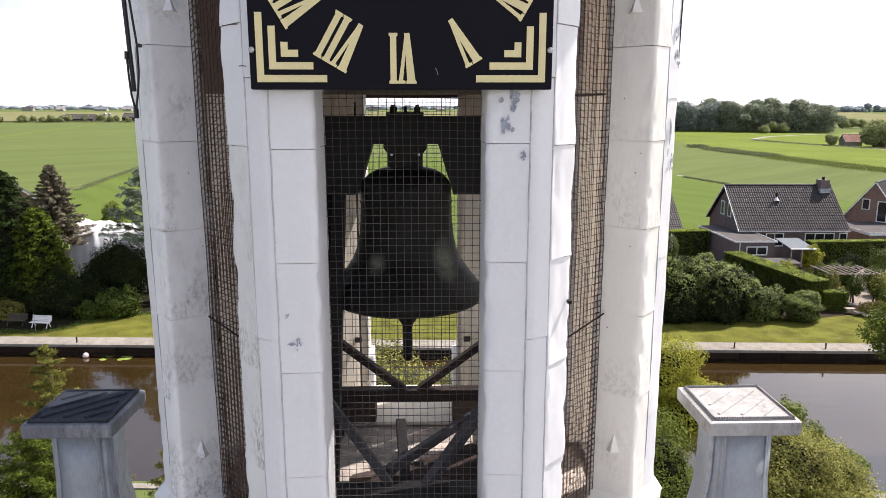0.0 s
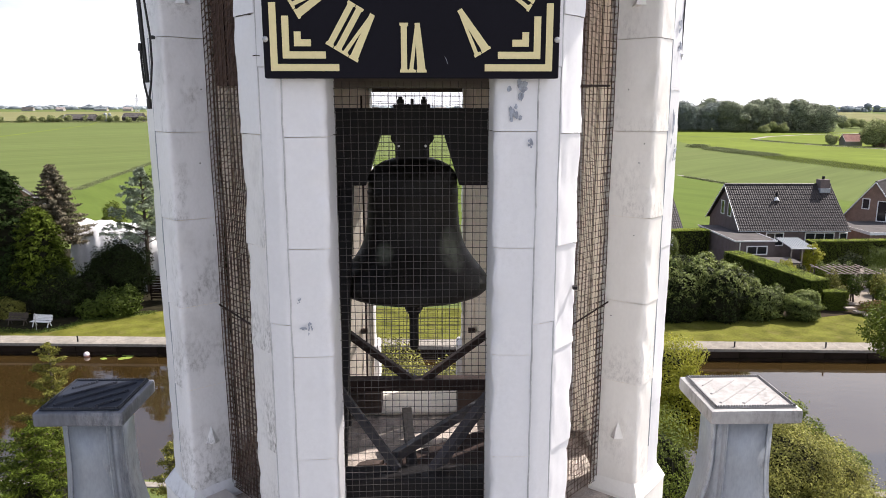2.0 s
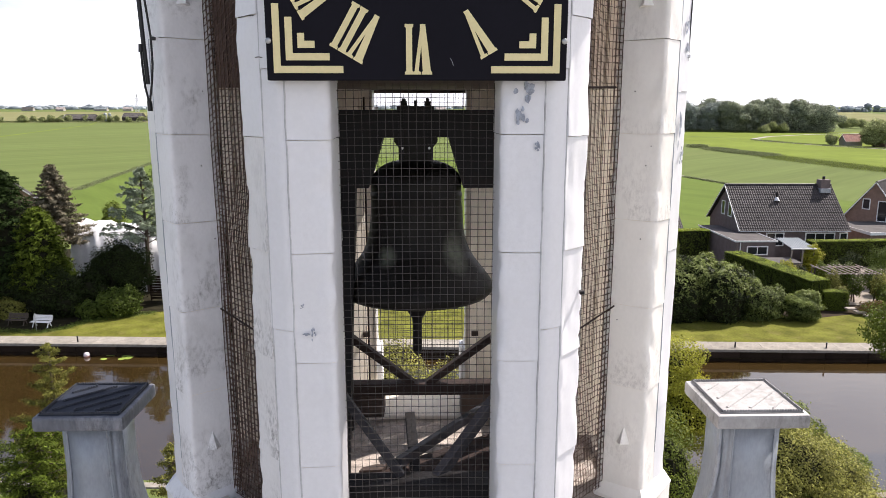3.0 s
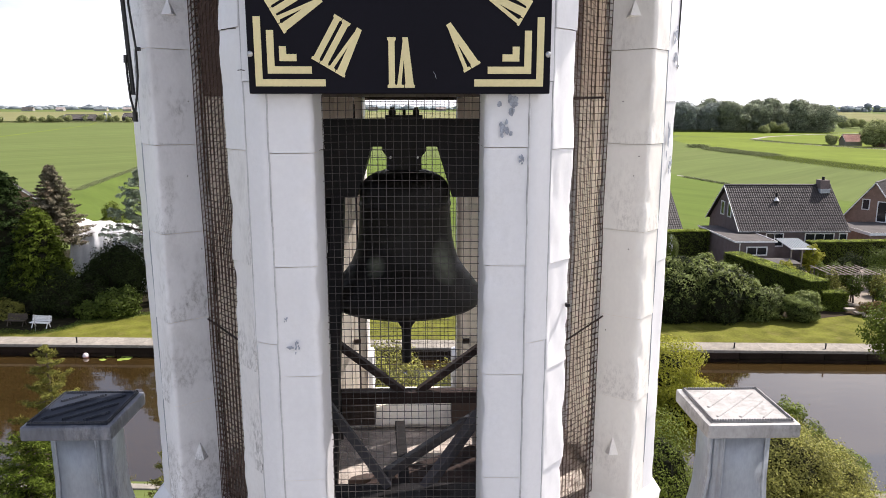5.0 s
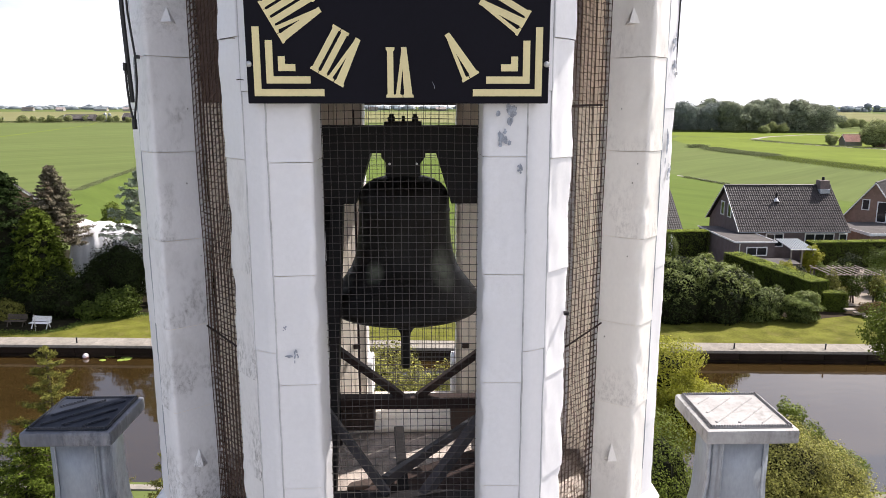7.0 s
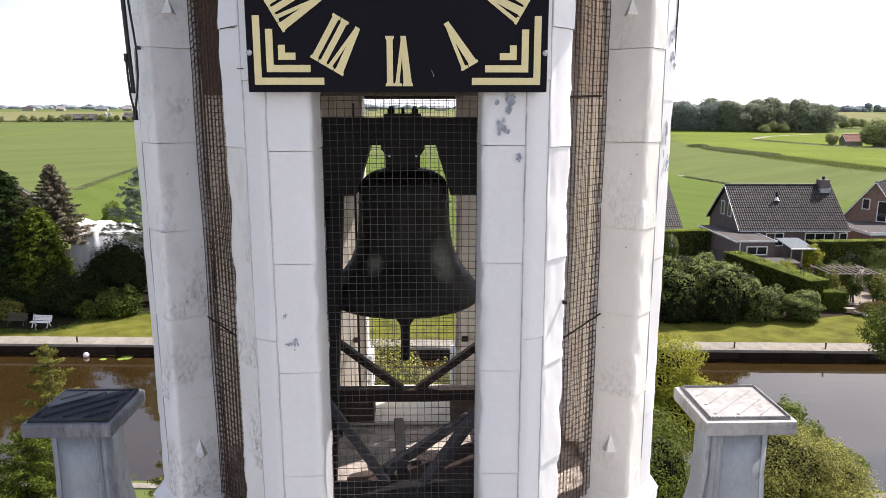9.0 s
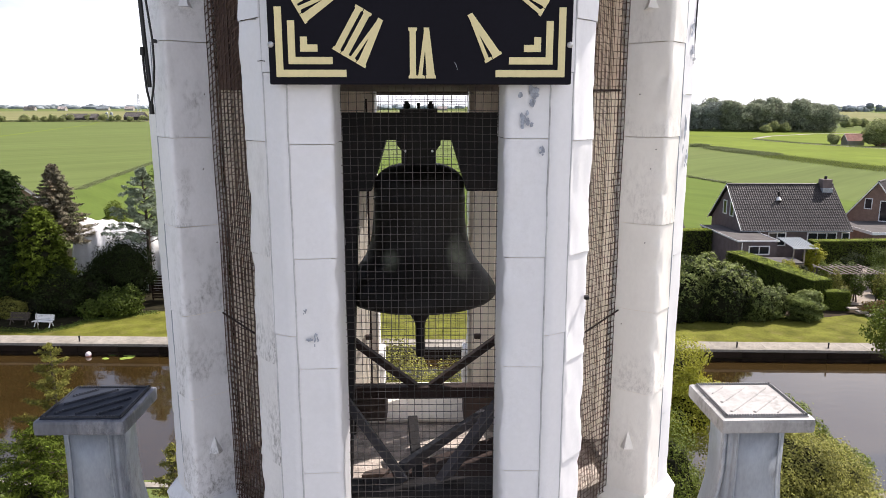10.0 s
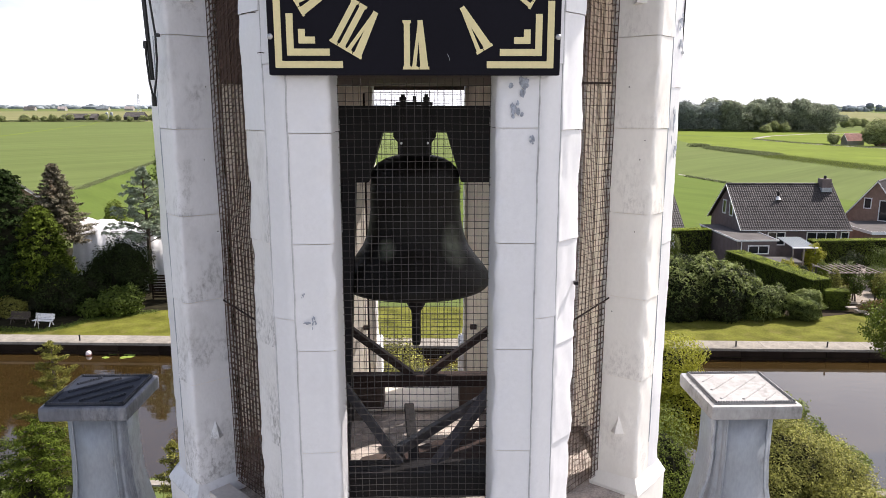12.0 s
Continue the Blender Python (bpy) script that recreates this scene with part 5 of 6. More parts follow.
def conifer(name, label, at, height, radius, n, size, material, droop=0.25, power=0.85, low=0.05, tiers=26, fill=0.9, group="conifers", lean=0.0, aspect=2.6, core=0.0, jit=0.72):
    """A conifer: a straight trunk, whorls of limbs and needles along them."""
    th = thing(name, label, "tree", group, at=at)
    part("trunk", tubed([(0, 0, -0.05), (lean * 0.5, 0, height * 0.5), (lean, 0, height * 0.99)], [0.03 * height * 0.6, 0.02 * height * 0.6, 0.015], 8), M["bark"], th)
    pts, nrm = [], []
    limb = bmesh.new()
    total = tiers * 7
    for k in range(total):
        t = low + (1 - low) * (k + rng.uniform()) / total
        az = k * 2.399 + rng.uniform(-0.3, 0.3)
        L = radius * (1 - t) ** power * rng.uniform(jit, 1.12) + 0.06 * radius
        z0 = t * height
        dx, dy = math.cos(az), math.sin(az)
        m = max(6, int(n / total * (0.25 + 1.6 * (1 - t))))
        u = rng.uniform(0, 1, m) ** 0.75
        sag = -droop * L * u ** 1.5 + 0.10 * L * np.maximum(u - 0.75, 0) * 4
        spread = 0.20 * L * (1 - 0.7 * u) * fill + 0.03
        x = dx * L * u + rng.normal(size=m) * spread
        y = dy * L * u + rng.normal(size=m) * spread
        z = z0 + sag + rng.normal(size=m) * spread * 0.45
        pts.append(np.stack([x + lean * t, y, z], 1))
        nrm.append(np.stack([np.full(m, dx * 0.5), np.full(m, dy * 0.5), np.full(m, 0.8)], 1))
        if k % 2 == 0:
            tube(limb, [(lean * t, 0, z0), (dx * L * 0.5 + lean * t, dy * L * 0.5, z0 - droop * L * 0.3), (dx * L * 0.9 + lean * t, dy * L * 0.9, z0 - droop * L * 0.8)], [0.012 * height * 0.3, 0.02, 0.006], 4)
    part("branchwork", limb, M["bark"], th)
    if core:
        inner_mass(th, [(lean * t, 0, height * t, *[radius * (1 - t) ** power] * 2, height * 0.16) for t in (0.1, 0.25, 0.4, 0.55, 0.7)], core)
    p, d = np.concatenate(pts), np.concatenate(nrm)
    keep = p[:, 2] > 0.02
    p, d = p[keep], d[keep]
    leaf_mesh("needles", p, d, size * rng.uniform(0.6, 1.4, len(p)), material, th, aspect)
    return th


def cedar(label, at, height, base, radius, n, size):
    """A cedar: rising limbs that carry flat, drooping pads of needles with gaps between."""
    th = thing("cedar", label, "tree", "conifers", at=at)
    part("trunk", tubed([(0, 0, -0.05), (0.1, 0, height * 0.5), (-0.05, 0, height * 0.97)], [0.20, 0.13, 0.02], 8), M["bark"], th)
    limb = bmesh.new()
    pts, nrm = [], []
    total = 64
    for k in range(total):
        t = (k + rng.uniform()) / total
        z0 = base + (height - base) * t * 0.96
        L = radius * (1 - t ** 1.6) * rng.uniform(0.6, 1.1) + 0.15
        az = k * 2.399 + rng.uniform(-0.4, 0.4)
        dx, dy = math.cos(az), math.sin(az)
        rise = L * rng.uniform(0.10, 0.38)
        tube(limb, [(0, 0, z0 - 0.4 * rise), (dx * L * 0.55, dy * L * 0.55, z0 + 0.6 * rise), (dx * L, dy * L, z0 + 0.55 * rise)], [0.045, 0.025, 0.008], 5)
        for q in range(5):
            u = 0.35 + 0.65 * (q + rng.uniform()) / 5
            m = max(30, int(n / total / 5 * (0.4 + 1.2 * (1 - t))))
            w = (0.13 + 0.085 * L) * (1.15 - 0.5 * u)
            side = rng.normal() * 0.22 * L * u
            ang, rr = rng.uniform(0, math.tau, m), np.sqrt(rng.uniform(0, 1, m))
            px, py = np.cos(ang) * rr * w, np.sin(ang) * rr * w * 0.8
            pz = z0 + rise * (1.3 * u - 0.75 * u * u) - 0.5 * rr ** 2 * w + rng.normal(size=m) * 0.06 + rng.normal() * 0.10
            pts.append(np.stack([dx * L * u - dy * side + px, dy * L * u + dx * side + py, pz], 1))
            nrm.append(np.stack([px * 0.6, py * 0.6, np.full(m, 0.8)], 1))
    part("branchwork", limb, M["bark"], th)
    p, d = np.concatenate(pts), np.concatenate(nrm)
    leaf_mesh("needles", p, d, size * rng.uniform(0.6, 1.4, len(p)), M["silver"], th, 3.2)
    return th


def hedge(label, a, b, w, h, n, size, material, ztop_slope=0.0):
    """A clipped hedge: a core painted as inner shade, with leaves on its flat sides and top."""
    a, b = Vector((*a, 0)), Vector((*b, 0))
    L = (b - a).length
    d = (b - a).normalized()
    s = Vector((-d.y, d.x, 0))
    th = thing("hedge", label, "hedge", "clipped hedges", at=tuple((a + b) / 2))
    part("core", barred(-d * (L / 2 - 0.1) + Vector((0, 0, h / 2 - 0.05)), d * (L / 2 - 0.1) + Vector((0, 0, h / 2 - 0.05)), w - 0.16, h - 0.10), M["inner"], th, "near-black core painting the inner shade")
    area = [L * w, L * h, L * h, w * h, w * h]
    pick = rng.choice(5, n, p=np.array(area) / sum(area))
    u, v = rng.uniform(-1, 1, n), rng.uniform(-1, 1, n)
    dn, sn = np.array(d), np.array(s)
    P, N = np.zeros((n, 3)), np.zeros((n, 3))
    up = np.array((0, 0, 1.0))
    for f, (o, e1, e2, nn) in enumerate(((up * h, dn * L / 2, sn * w / 2, up), (up * h / 2 + sn * w / 2, dn * L / 2, up * h / 2, sn), (up * h / 2 - sn * w / 2, dn * L / 2, up * h / 2, -sn),
                                         (up * h / 2 + dn * L / 2, sn * w / 2, up * h / 2, dn), (up * h / 2 - dn * L / 2, sn * w / 2, up * h / 2, -dn))):
        m = pick == f
        P[m] = o + u[m, None] * e1 + v[m, None] * e2 + nn * (rng.normal(size=m.sum()) * 0.045 + 0.04 * np.sin(u[m] * L * 1.3 + f) + 0.03 * np.sin(v[m] * 5 + u[m] * L * 2.1))[:, None]
        N[m] = nn * 1.4
    leaf_mesh("leaves", P, N, size * rng.uniform(0.6, 1.4, n), material, th, 1.4)
    # brighter leaves paint the sun on the hedge's top
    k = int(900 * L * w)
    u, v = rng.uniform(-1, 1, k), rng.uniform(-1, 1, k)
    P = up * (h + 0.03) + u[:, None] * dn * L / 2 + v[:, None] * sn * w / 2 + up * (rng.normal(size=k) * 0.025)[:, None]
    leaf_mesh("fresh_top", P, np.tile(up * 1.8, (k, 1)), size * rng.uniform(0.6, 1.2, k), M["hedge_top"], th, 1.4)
    return th


# far bank, towards the old trees
conifer("conifer", "tall dense dark green conifer by the canal", (-29.3, 46.6, 0), 9.8, 3.3, 40000, 0.095, M["conifer"], power=0.52, tiers=40, aspect=3.0, core=0.72)
conifer("conifer", "dense fresh-green conifer in front of taller ones", (-26.7, 45.6, 0), 7.4, 2.25, 34000, 0.09, M["thuja"], power=0.40, tiers=40, aspect=3.0, core=0.72, low=0.3)
conifer("conifer", "dark spreading conifer in deep shade", (-31.9, 46.2, 0), 8.8, 3.2, 34000, 0.075, M["conifer"], power=0.55, tiers=34, aspect=3.0, core=0.72)
conifer("spruce", "blue-grey spruce with browned needles", (-28.0, 50.6, 0), 9.9, 4.2, 32000, 0.075, M["spruce"], droop=0.10, power=0.88, fill=0.5, low=0.42, aspect=3.5, tiers=22)
cedar("airy silver-green cedar with open limbs", (-21.5, 51.0, 0), 9.8, 4.0, 3.2, 20000, 0.062)
shrub("shrub", "yellow-green bush behind the spruce", "shrub", [(-27.6, 59.5, 4.4, 0.9, 0.9, 1.5), (-27.2, 59.5, 2.2, 1.2, 1.0, 2.0)], 9000, 0.10, M["fresh"], "shrubs on the far bank")
shrub("shrub", "dark rounded evergreen shrub", "shrub", [(-21.9, 47.4, 2.5, 2.1, 1.7, 2.3), (-23.3, 47.6, 1.9, 1.6, 1.4, 2.0)], 26000, 0.085, M["dark"], "shrubs on the far bank", core=0.75)
shrub("shrub", "lime-green flowering shrub on the lawn's edge", "shrub", [(-21.4, 44.2, 0.9, 1.2, 0.9, 1.05), (-22.9, 44.0, 0.5, 0.9, 0.7, 0.7), (-20.5, 44.6, 1.0, 0.8, 0.8, 1.1)], 9000, 0.105, M["green"], "shrubs on the far bank", core=0.6)
shrub("shrub", "tall dark evergreen beside the conifers", "shrub", [(-25.9, 45.0, 1.9, 1.2, 1.0, 1.9), (-27.4, 44.8, 1.7, 1.2, 0.9, 1.8), (-24.2, 45.2, 1.1, 1.0, 0.9, 1.2)], 24000, 0.085, M["dark"], "shrubs on the far bank", core=0.78)
shrub("shrub", "yellowish low shrub below the conifers", "shrub", [(-28.3, 43.8, 0.6, 1.2, 0.6, 0.8)], 5000, 0.065, M["olive"], "shrubs on the far bank", core=0.6)
shrub("shrub", "dark undergrowth beneath the conifers", "shrub", [(-26.0, 44.9, 1.5, 2.3, 1.3, 1.9), (-23.9, 45.8, 1.2, 1.6, 1.2, 1.6), (-29.4, 45.2, 1.5, 2.3, 1.2, 1.9), (-24.6, 44.4, 0.9, 1.0, 0.8, 1.1)], 26000, 0.10, M["dark"], "shrubs on the far bank", core=0.8)
# hidden behind the pillar, this tree is added only to cast shade
shrub("tree", "unseen tree added to shade the benches", "tree", [(-17.4, 48.3, 7.6, 1.8, 2.0, 1.8), (-17.6, 48.6, 9.6, 1.8, 2.2, 2.0), (-17.3, 48.0, 11.4, 1.4, 1.8, 1.6), (-17.5, 48.8, 13.4, 1.5, 2.2, 1.8), (-17.5, 50.2, 14.8, 1.3, 1.6, 1.5)], 40000, 0.10, M["green"], "shrubs on the far bank", core=0.6)
# far bank, before the houses
shrub("shrub", "large silvery green shrub thicket", "shrub", [(16.8, 43.0, 1.0, 1.9, 1.5, 1.7), (18.6, 43.3, 2.0, 2.0, 1.6, 2.2), (20.9, 43.3, 1.2, 1.8, 1.5, 1.7), (15.4, 43.6, 1.0, 1.4, 1.3, 1.5), (20.1, 42.2, 1.3, 1.8, 1.0, 2.2), (17.2, 42.2, 1.3, 1.8, 1.0, 2.2), (18.6, 43.0, 3.2, 1.1, 0.9, 1.15), (17.0, 43.2, 2.9, 0.9, 0.8, 1.3), (20.4, 43.0, 2.5, 1.1, 0.8, 1.2), (21.9, 43.1, 1.8, 1.0, 0.8, 1.2)], 58000, 0.078, M["thicket"], "shrubs on the far bank", aspect=2.8, core=0.80, tips=13000)
shrub("shrub", "dark leafy shrub beside the thicket", "shrub", [(22.7, 42.6, 1.0, 1.3, 1.2, 1.45), (23.8, 42.9, 0.9, 1.0, 1.0, 1.2)], 12000, 0.082, M["willow"], "shrubs on the far bank", core=0.72, aspect=2.2)
shrub("shrub", "rounded grey-green shrub on the lawn", "shrub", [(25.6, 42.2, 0.85, 1.25, 1.0, 0.95)], 16000, 0.055, M["willow"], "shrubs on the far bank", aspect=2.4, core=0.70, tips=5000)
shrub("shrub", "low reddish-brown border shrub", "shrub", [(31.2, 43.2, 0.45, 1.1, 0.6, 0.55)], 4000, 0.06, M["rust"], "shrubs on the far bank")
shrub("shrub", "lime-green young shrub in the garden", "shrub", [(28.9, 51.0, 1.1, 0.75, 0.7, 1.2)], 5000, 0.065, M["lime"], "garden shrubs")
shrub("shrub", "bright climbing plant beside the awning", "shrub", [(33.6, 55.8, 1.3, 0.8, 0.7, 1.3)], 2000, 0.12, M["lime"], "garden shrubs")
for i, (x, y, z, r, mt) in enumerate(((32.6, 49.5, 0.7, 0.8, "olive"), (35.6, 50.4, 0.9, 0.9, "green"), (30.8, 46.8, 0.6, 0.7, "olive"), (33.9, 46.3, 0.7, 0.8, "green"), (36.8, 47.5, 0.8, 1.0, "olive"), (31.0, 53.0, 0.6, 0.7, "dark"),
                                       (38.6, 53.5, 1.4, 1.5, "green"), (22.0, 53.5, 0.6, 0.9, "rust"), (24.3, 55.2, 0.5, 0.7, "olive"), (27.2, 49.5, 0.5, 0.7, "dark"), (36.2, 43.6, 1.5, 1.6, "olive"), (34.6, 48.2, 0.8, 0.7, "green"), (30.2, 51.5, 0.6, 0.8, "olive"), (33.5, 52.4, 0.8, 0.9, "green"), (36.4, 55.0, 0.9, 1.0, "dark"))):
    shrub("garden_shrub", "low leafy garden shrub among gravel", "shrub", [(x, y, z, r, r * 0.9, z * 1.1)], int(3600 * r + 700), 0.065, M[mt], "garden shrubs", limbs=False)
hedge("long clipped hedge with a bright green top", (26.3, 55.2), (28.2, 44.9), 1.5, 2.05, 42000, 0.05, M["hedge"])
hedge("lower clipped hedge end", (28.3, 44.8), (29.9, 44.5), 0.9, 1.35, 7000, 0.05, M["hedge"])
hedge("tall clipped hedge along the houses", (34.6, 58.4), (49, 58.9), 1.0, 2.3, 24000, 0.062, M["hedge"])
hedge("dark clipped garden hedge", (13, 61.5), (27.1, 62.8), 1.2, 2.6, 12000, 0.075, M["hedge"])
shrub("topiary", "rounded clipped bush beside the terrace", "shrub", [(20.8, 55.0, 1.8, 0.85, 0.85, 1.8)], 10000, 0.055, M["hedge"], "garden shrubs")

# near bank, below the tower
conifer("spruce", "young yellow-green spruce below the tower", (-9.75, 14.4, 0), 8.25, 2.3, 40000, 0.022, M["conifer_tip"], droop=-0.1, power=0.8, low=0.3, tiers=12, fill=0.36, aspect=4.5)
conifer("spruce", "young spruce with fresh shoots", (-11.2, 12.6, 0), 7.2, 2.7, 66000, 0.024, M["thuja"], droop=-0.05, power=0.6, low=0.3, tiers=16, fill=0.5, aspect=4.5, core=0.5)
conifer("spruce", "young dark spruce below the tower", (-9.1, 12.2, 0), 7.0, 2.5, 64000, 0.024, M["thuja"], droop=0.0, power=0.55, low=0.3, tiers=18, fill=0.55, aspect=4.5, core=0.55)
conifer("spruce", "slim young spruce beside the tower", (-6.1, 12.6, 0), 6.3, 1.3, 20000, 0.024, M["conifer_tip"], droop=-0.1, power=0.6, low=0.3, tiers=12, fill=0.4, aspect=4.5)
conifer("spruce", "dense dark young spruce at the bank", (-11.6, 10.6, 0), 5.9, 2.4, 50000, 0.026, M["thuja"], droop=0.0, power=0.5, low=0.2, tiers=18, fill=0.6, aspect=4.5, core=0.62)
shrub("tree", "yellow-green tree with small leaves", "tree", [(5.75, 17.5, 7.3, 0.55, 0.55, 1.3), (7.3, 17.5, 6.1, 1.5, 1.3, 1.4), (6.0, 17.6, 5.6, 1.3, 1.2, 1.6), (8.2, 17.0, 5.0, 1.5, 1.3, 1.3), (6.6, 17.2, 3.9, 1.6, 1.5, 1.6)], 70000, 0.042, M["lime"], "trees below the tower", core=0.5, aspect=1.9)
shrub("tree", "dark green leafy tree beside the tower", "tree", [(5.7, 13.0, 5.0, 1.3, 1.3, 1.6), (6.3, 13.4, 3.6, 1.5, 1.4, 1.6), (4.9, 13.0, 4.0, 1.0, 1.0, 1.6)], 70000, 0.032, M["fresh"], "trees below the tower", core=0.74, aspect=1.8)
shrub("tree", "olive-green tree with dense small leaves", "tree", [(8.7, 12.2, 5.7, 1.3, 1.4, 1.1), (9.8, 12.4, 5.0, 1.2, 1.3, 1.1), (7.8, 11.8, 4.9, 1.4, 1.4, 1.3), (9.2, 11.4, 4.3, 1.6, 1.6, 1.3), (10.5, 12.0, 4.0, 1.2, 1.3, 1.2)], 150000, 0.030, M["olive"], "trees below the tower", core=0.64, aspect=2.0)
shrub("tree", "fresh green shoots of a tree by the water", "tree", [(10.05, 14.6, 5.6, 0.5, 0.5, 0.8), (10.7, 14.6, 4.9, 0.7, 0.7, 0.8), (11.4, 14.4, 4.4, 0.8, 0.8, 0.8)], 20000, 0.042, M["fresh"], "trees below the tower", aspect=2.0)
shrub("tree", "olive tree crown behind the lantern", "tree", [(-1.2, 14.6, 6.6, 1.4, 1.4, 1.5), (0.5, 14.4, 6.1, 1.4, 1.3, 1.35), (-0.4, 13.6, 4.8, 1.6, 1.5, 1.5)], 60000, 0.05, M["olive"], "trees below the tower", core=0.5)
shrub("tree", "leafy green tree over the canal", "tree", [(20.8, 25.6, 4.7, 1.6, 1.4, 1.4), (21.6, 25.6, 4.9, 2.0, 1.8, 1.7), (23.6, 25.8, 6.1, 2.2, 1.9, 2.0), (22.4, 25.0, 3.4, 1.6, 1.5, 1.2)], 34000, 0.07, M["fresh"], "trees below the tower")

# distant trees
far_src = []
for v in range(4):
    th = thing("tree", "broad deciduous tree at the wood's edge", "tree", "trees of the far wood", at=(0, -300, -60))
    bl = [(random.gauss(0, 2.6), random.gauss(0, 2.2), random.uniform(4.5, 11.5), random.uniform(2.4, 3.6), random.uniform(2.2, 3.4), random.uniform(2.0, 3.0)) for q in range(9)] + [(random.uniform(-3.4, 3.4), random.uniform(-2, 2), random.uniform(12.2, 13.6), random.uniform(2.6, 3.6), 3.0, random.uniform(2.0, 2.6)) for q in range(3)] + [(0, 0, 9.4, 5.4, 4.8, 6.2), (0, 0, 3.2, 5.6, 4.6, 3.4)]
    p, d = blob_points(bl, 6500, 0.68)
    keep = p[:, 2] > 0.2
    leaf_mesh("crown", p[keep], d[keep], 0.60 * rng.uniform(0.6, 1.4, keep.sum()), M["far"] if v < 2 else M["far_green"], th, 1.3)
    part("trunk", tubed([(0, 0, 0), (0, 0, 8)], [0.5, 0.25], 8), M["bark"], th)
    far_src.append(th)
round_src = []
for v in range(2):
    th = thing("tree", "rounded tree standing in open fields", "tree", "trees in the fields", at=((156.5, 241.5, 0), (-333, 604, 0))[v])
    bl = [(random.gauss(0, 2.4), random.gauss(0, 2.4), random.uniform(3.0, 8.5), random.uniform(2.4, 3.8), random.uniform(2.4, 3.8), random.uniform(2.0, 3.0)) for q in range(9)] + [(0, 0, 5.6, 5.2, 5.0, 4.2)]
    p, d = blob_points(bl, 9000, 0.66)
    keep = p[:, 2] > 0.2
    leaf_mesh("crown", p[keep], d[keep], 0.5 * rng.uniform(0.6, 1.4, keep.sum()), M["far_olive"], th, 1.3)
    part("trunk", tubed([(0, 0, 0), (0, 0, 5)], [0.4, 0.2], 8), M["bark"], th)
    th.scale = ((0.85,) * 3, (0.6,) * 3)[v]
    round_src.append(th)
wood = [(100 + 108 * k / 20 + random.uniform(-2, 2), 408 - 38 * k / 20 + random.uniform(-3, 3)) for k in range(21)] + [(95 + 118 * k / 15 + random.uniform(-2, 2), 418 - 40 * k / 15 + random.uniform(-3, 3)) for k in range(16)]
wood += [(97 + 112 * k / 9 + random.uniform(-3, 3), 428 - 38 * k / 9) for k in range(10)]
for i, (x, y) in enumerate(wood):
    s = random.uniform(0.92, 1.04)
    m = Matrix.Translation((x, y, 0)) @ Matrix.Rotation(random.uniform(0, 6.28), 4, "Z") @ Matrix.Diagonal((s, s, s * random.uniform(0.92, 1.08), 1))
    src = far_src[i] if i < 4 else far_src[i % 2 + (2 if x + random.uniform(-12, 12) > 158 else 0)]
    if i < 4:
        src.matrix_basis = m
    else:
        copy_thing(src, m)
for x, y, s in ((182, 368, 0.42), (178, 367, 0.33), (186.5, 366, 0.38), (175, 362, 0.3), (146, 250, 0.3), (170, 258, 0.5), (236, 362, 0.45), (252, 372, 0.7), (268, 380, 0.8), (-346, 627, 0.42), (-334, 622, 0.4), (-352, 640, 0.35),
                (-318, 640, 0.42), (-309, 633, 0.45), (-296, 636, 0.42), (-279, 628, 0.5), (-268, 632, 0.4), (-262, 640, 0.36), (-243, 622, 0.4), (-236, 624, 0.42), (-317, 604, 0.36), (-310, 604, 0.46), (-303.5, 606, 0.36), (-352, 604, 0.4), (-262, 606, 0.4), (-246, 603, 0.34), (263, 433, 0.5), (271, 436, 0.45), (256, 430, 0.4), (80, 112, 0.33)):
    src = round_src[int(abs(x)) % 2]
    k = 1.25 * s / src.scale.x
    copy_thing(src, Matrix.Translation((x, y, 0)) @ Matrix.Rotation(random.uniform(0, 6.28), 4, "Z") @ Matrix.Diagonal((k, k, k, 1)))
# tree lines on the horizon
bl = []
for k in range(330):
    x = -2300 + 2900 * random.random()
    bl.append((x, 2200 + 500 * random.random(), 2, random.uniform(9, 26), 12, random.uniform(6, 11) + 8 * max(0.0, noise.noise(Vector((x * 0.006, 2, 7))))))
for k in range(90):
    x = 800 + 330 * random.random()
    bl.append((x, 1400 + 100 * random.random(), 2 + 11 * random.random() * math.exp(-((x - 875) / 40) ** 2), random.uniform(4, 8), 7, random.uniform(3.5, 6)))
verts, faces = [], []
ico = bmesh.new()
bmesh.ops.create_icosphere(ico, subdivisions=3, radius=1)
ico.verts.ensure_lookup_table()
for x, y, z, rx, ry, rz in bl:
    o = len(verts)
    for v in ico.verts:
        f = 1 + 0.35 * noise.noise(v.co * 2.6 + Vector((x, y, z))) + 0.25 * noise.noise(v.co * 6.5 + Vector((y, x, z)))
        verts.append((x + v.co.x * rx * f, y + v.co.y * ry * f, max(-1, z + v.co.z * rz * f)))
    faces += [tuple(o + v.index for v in q.verts) for q in ico.faces]
ico.free()
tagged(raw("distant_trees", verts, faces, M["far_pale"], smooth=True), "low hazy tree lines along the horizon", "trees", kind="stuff")


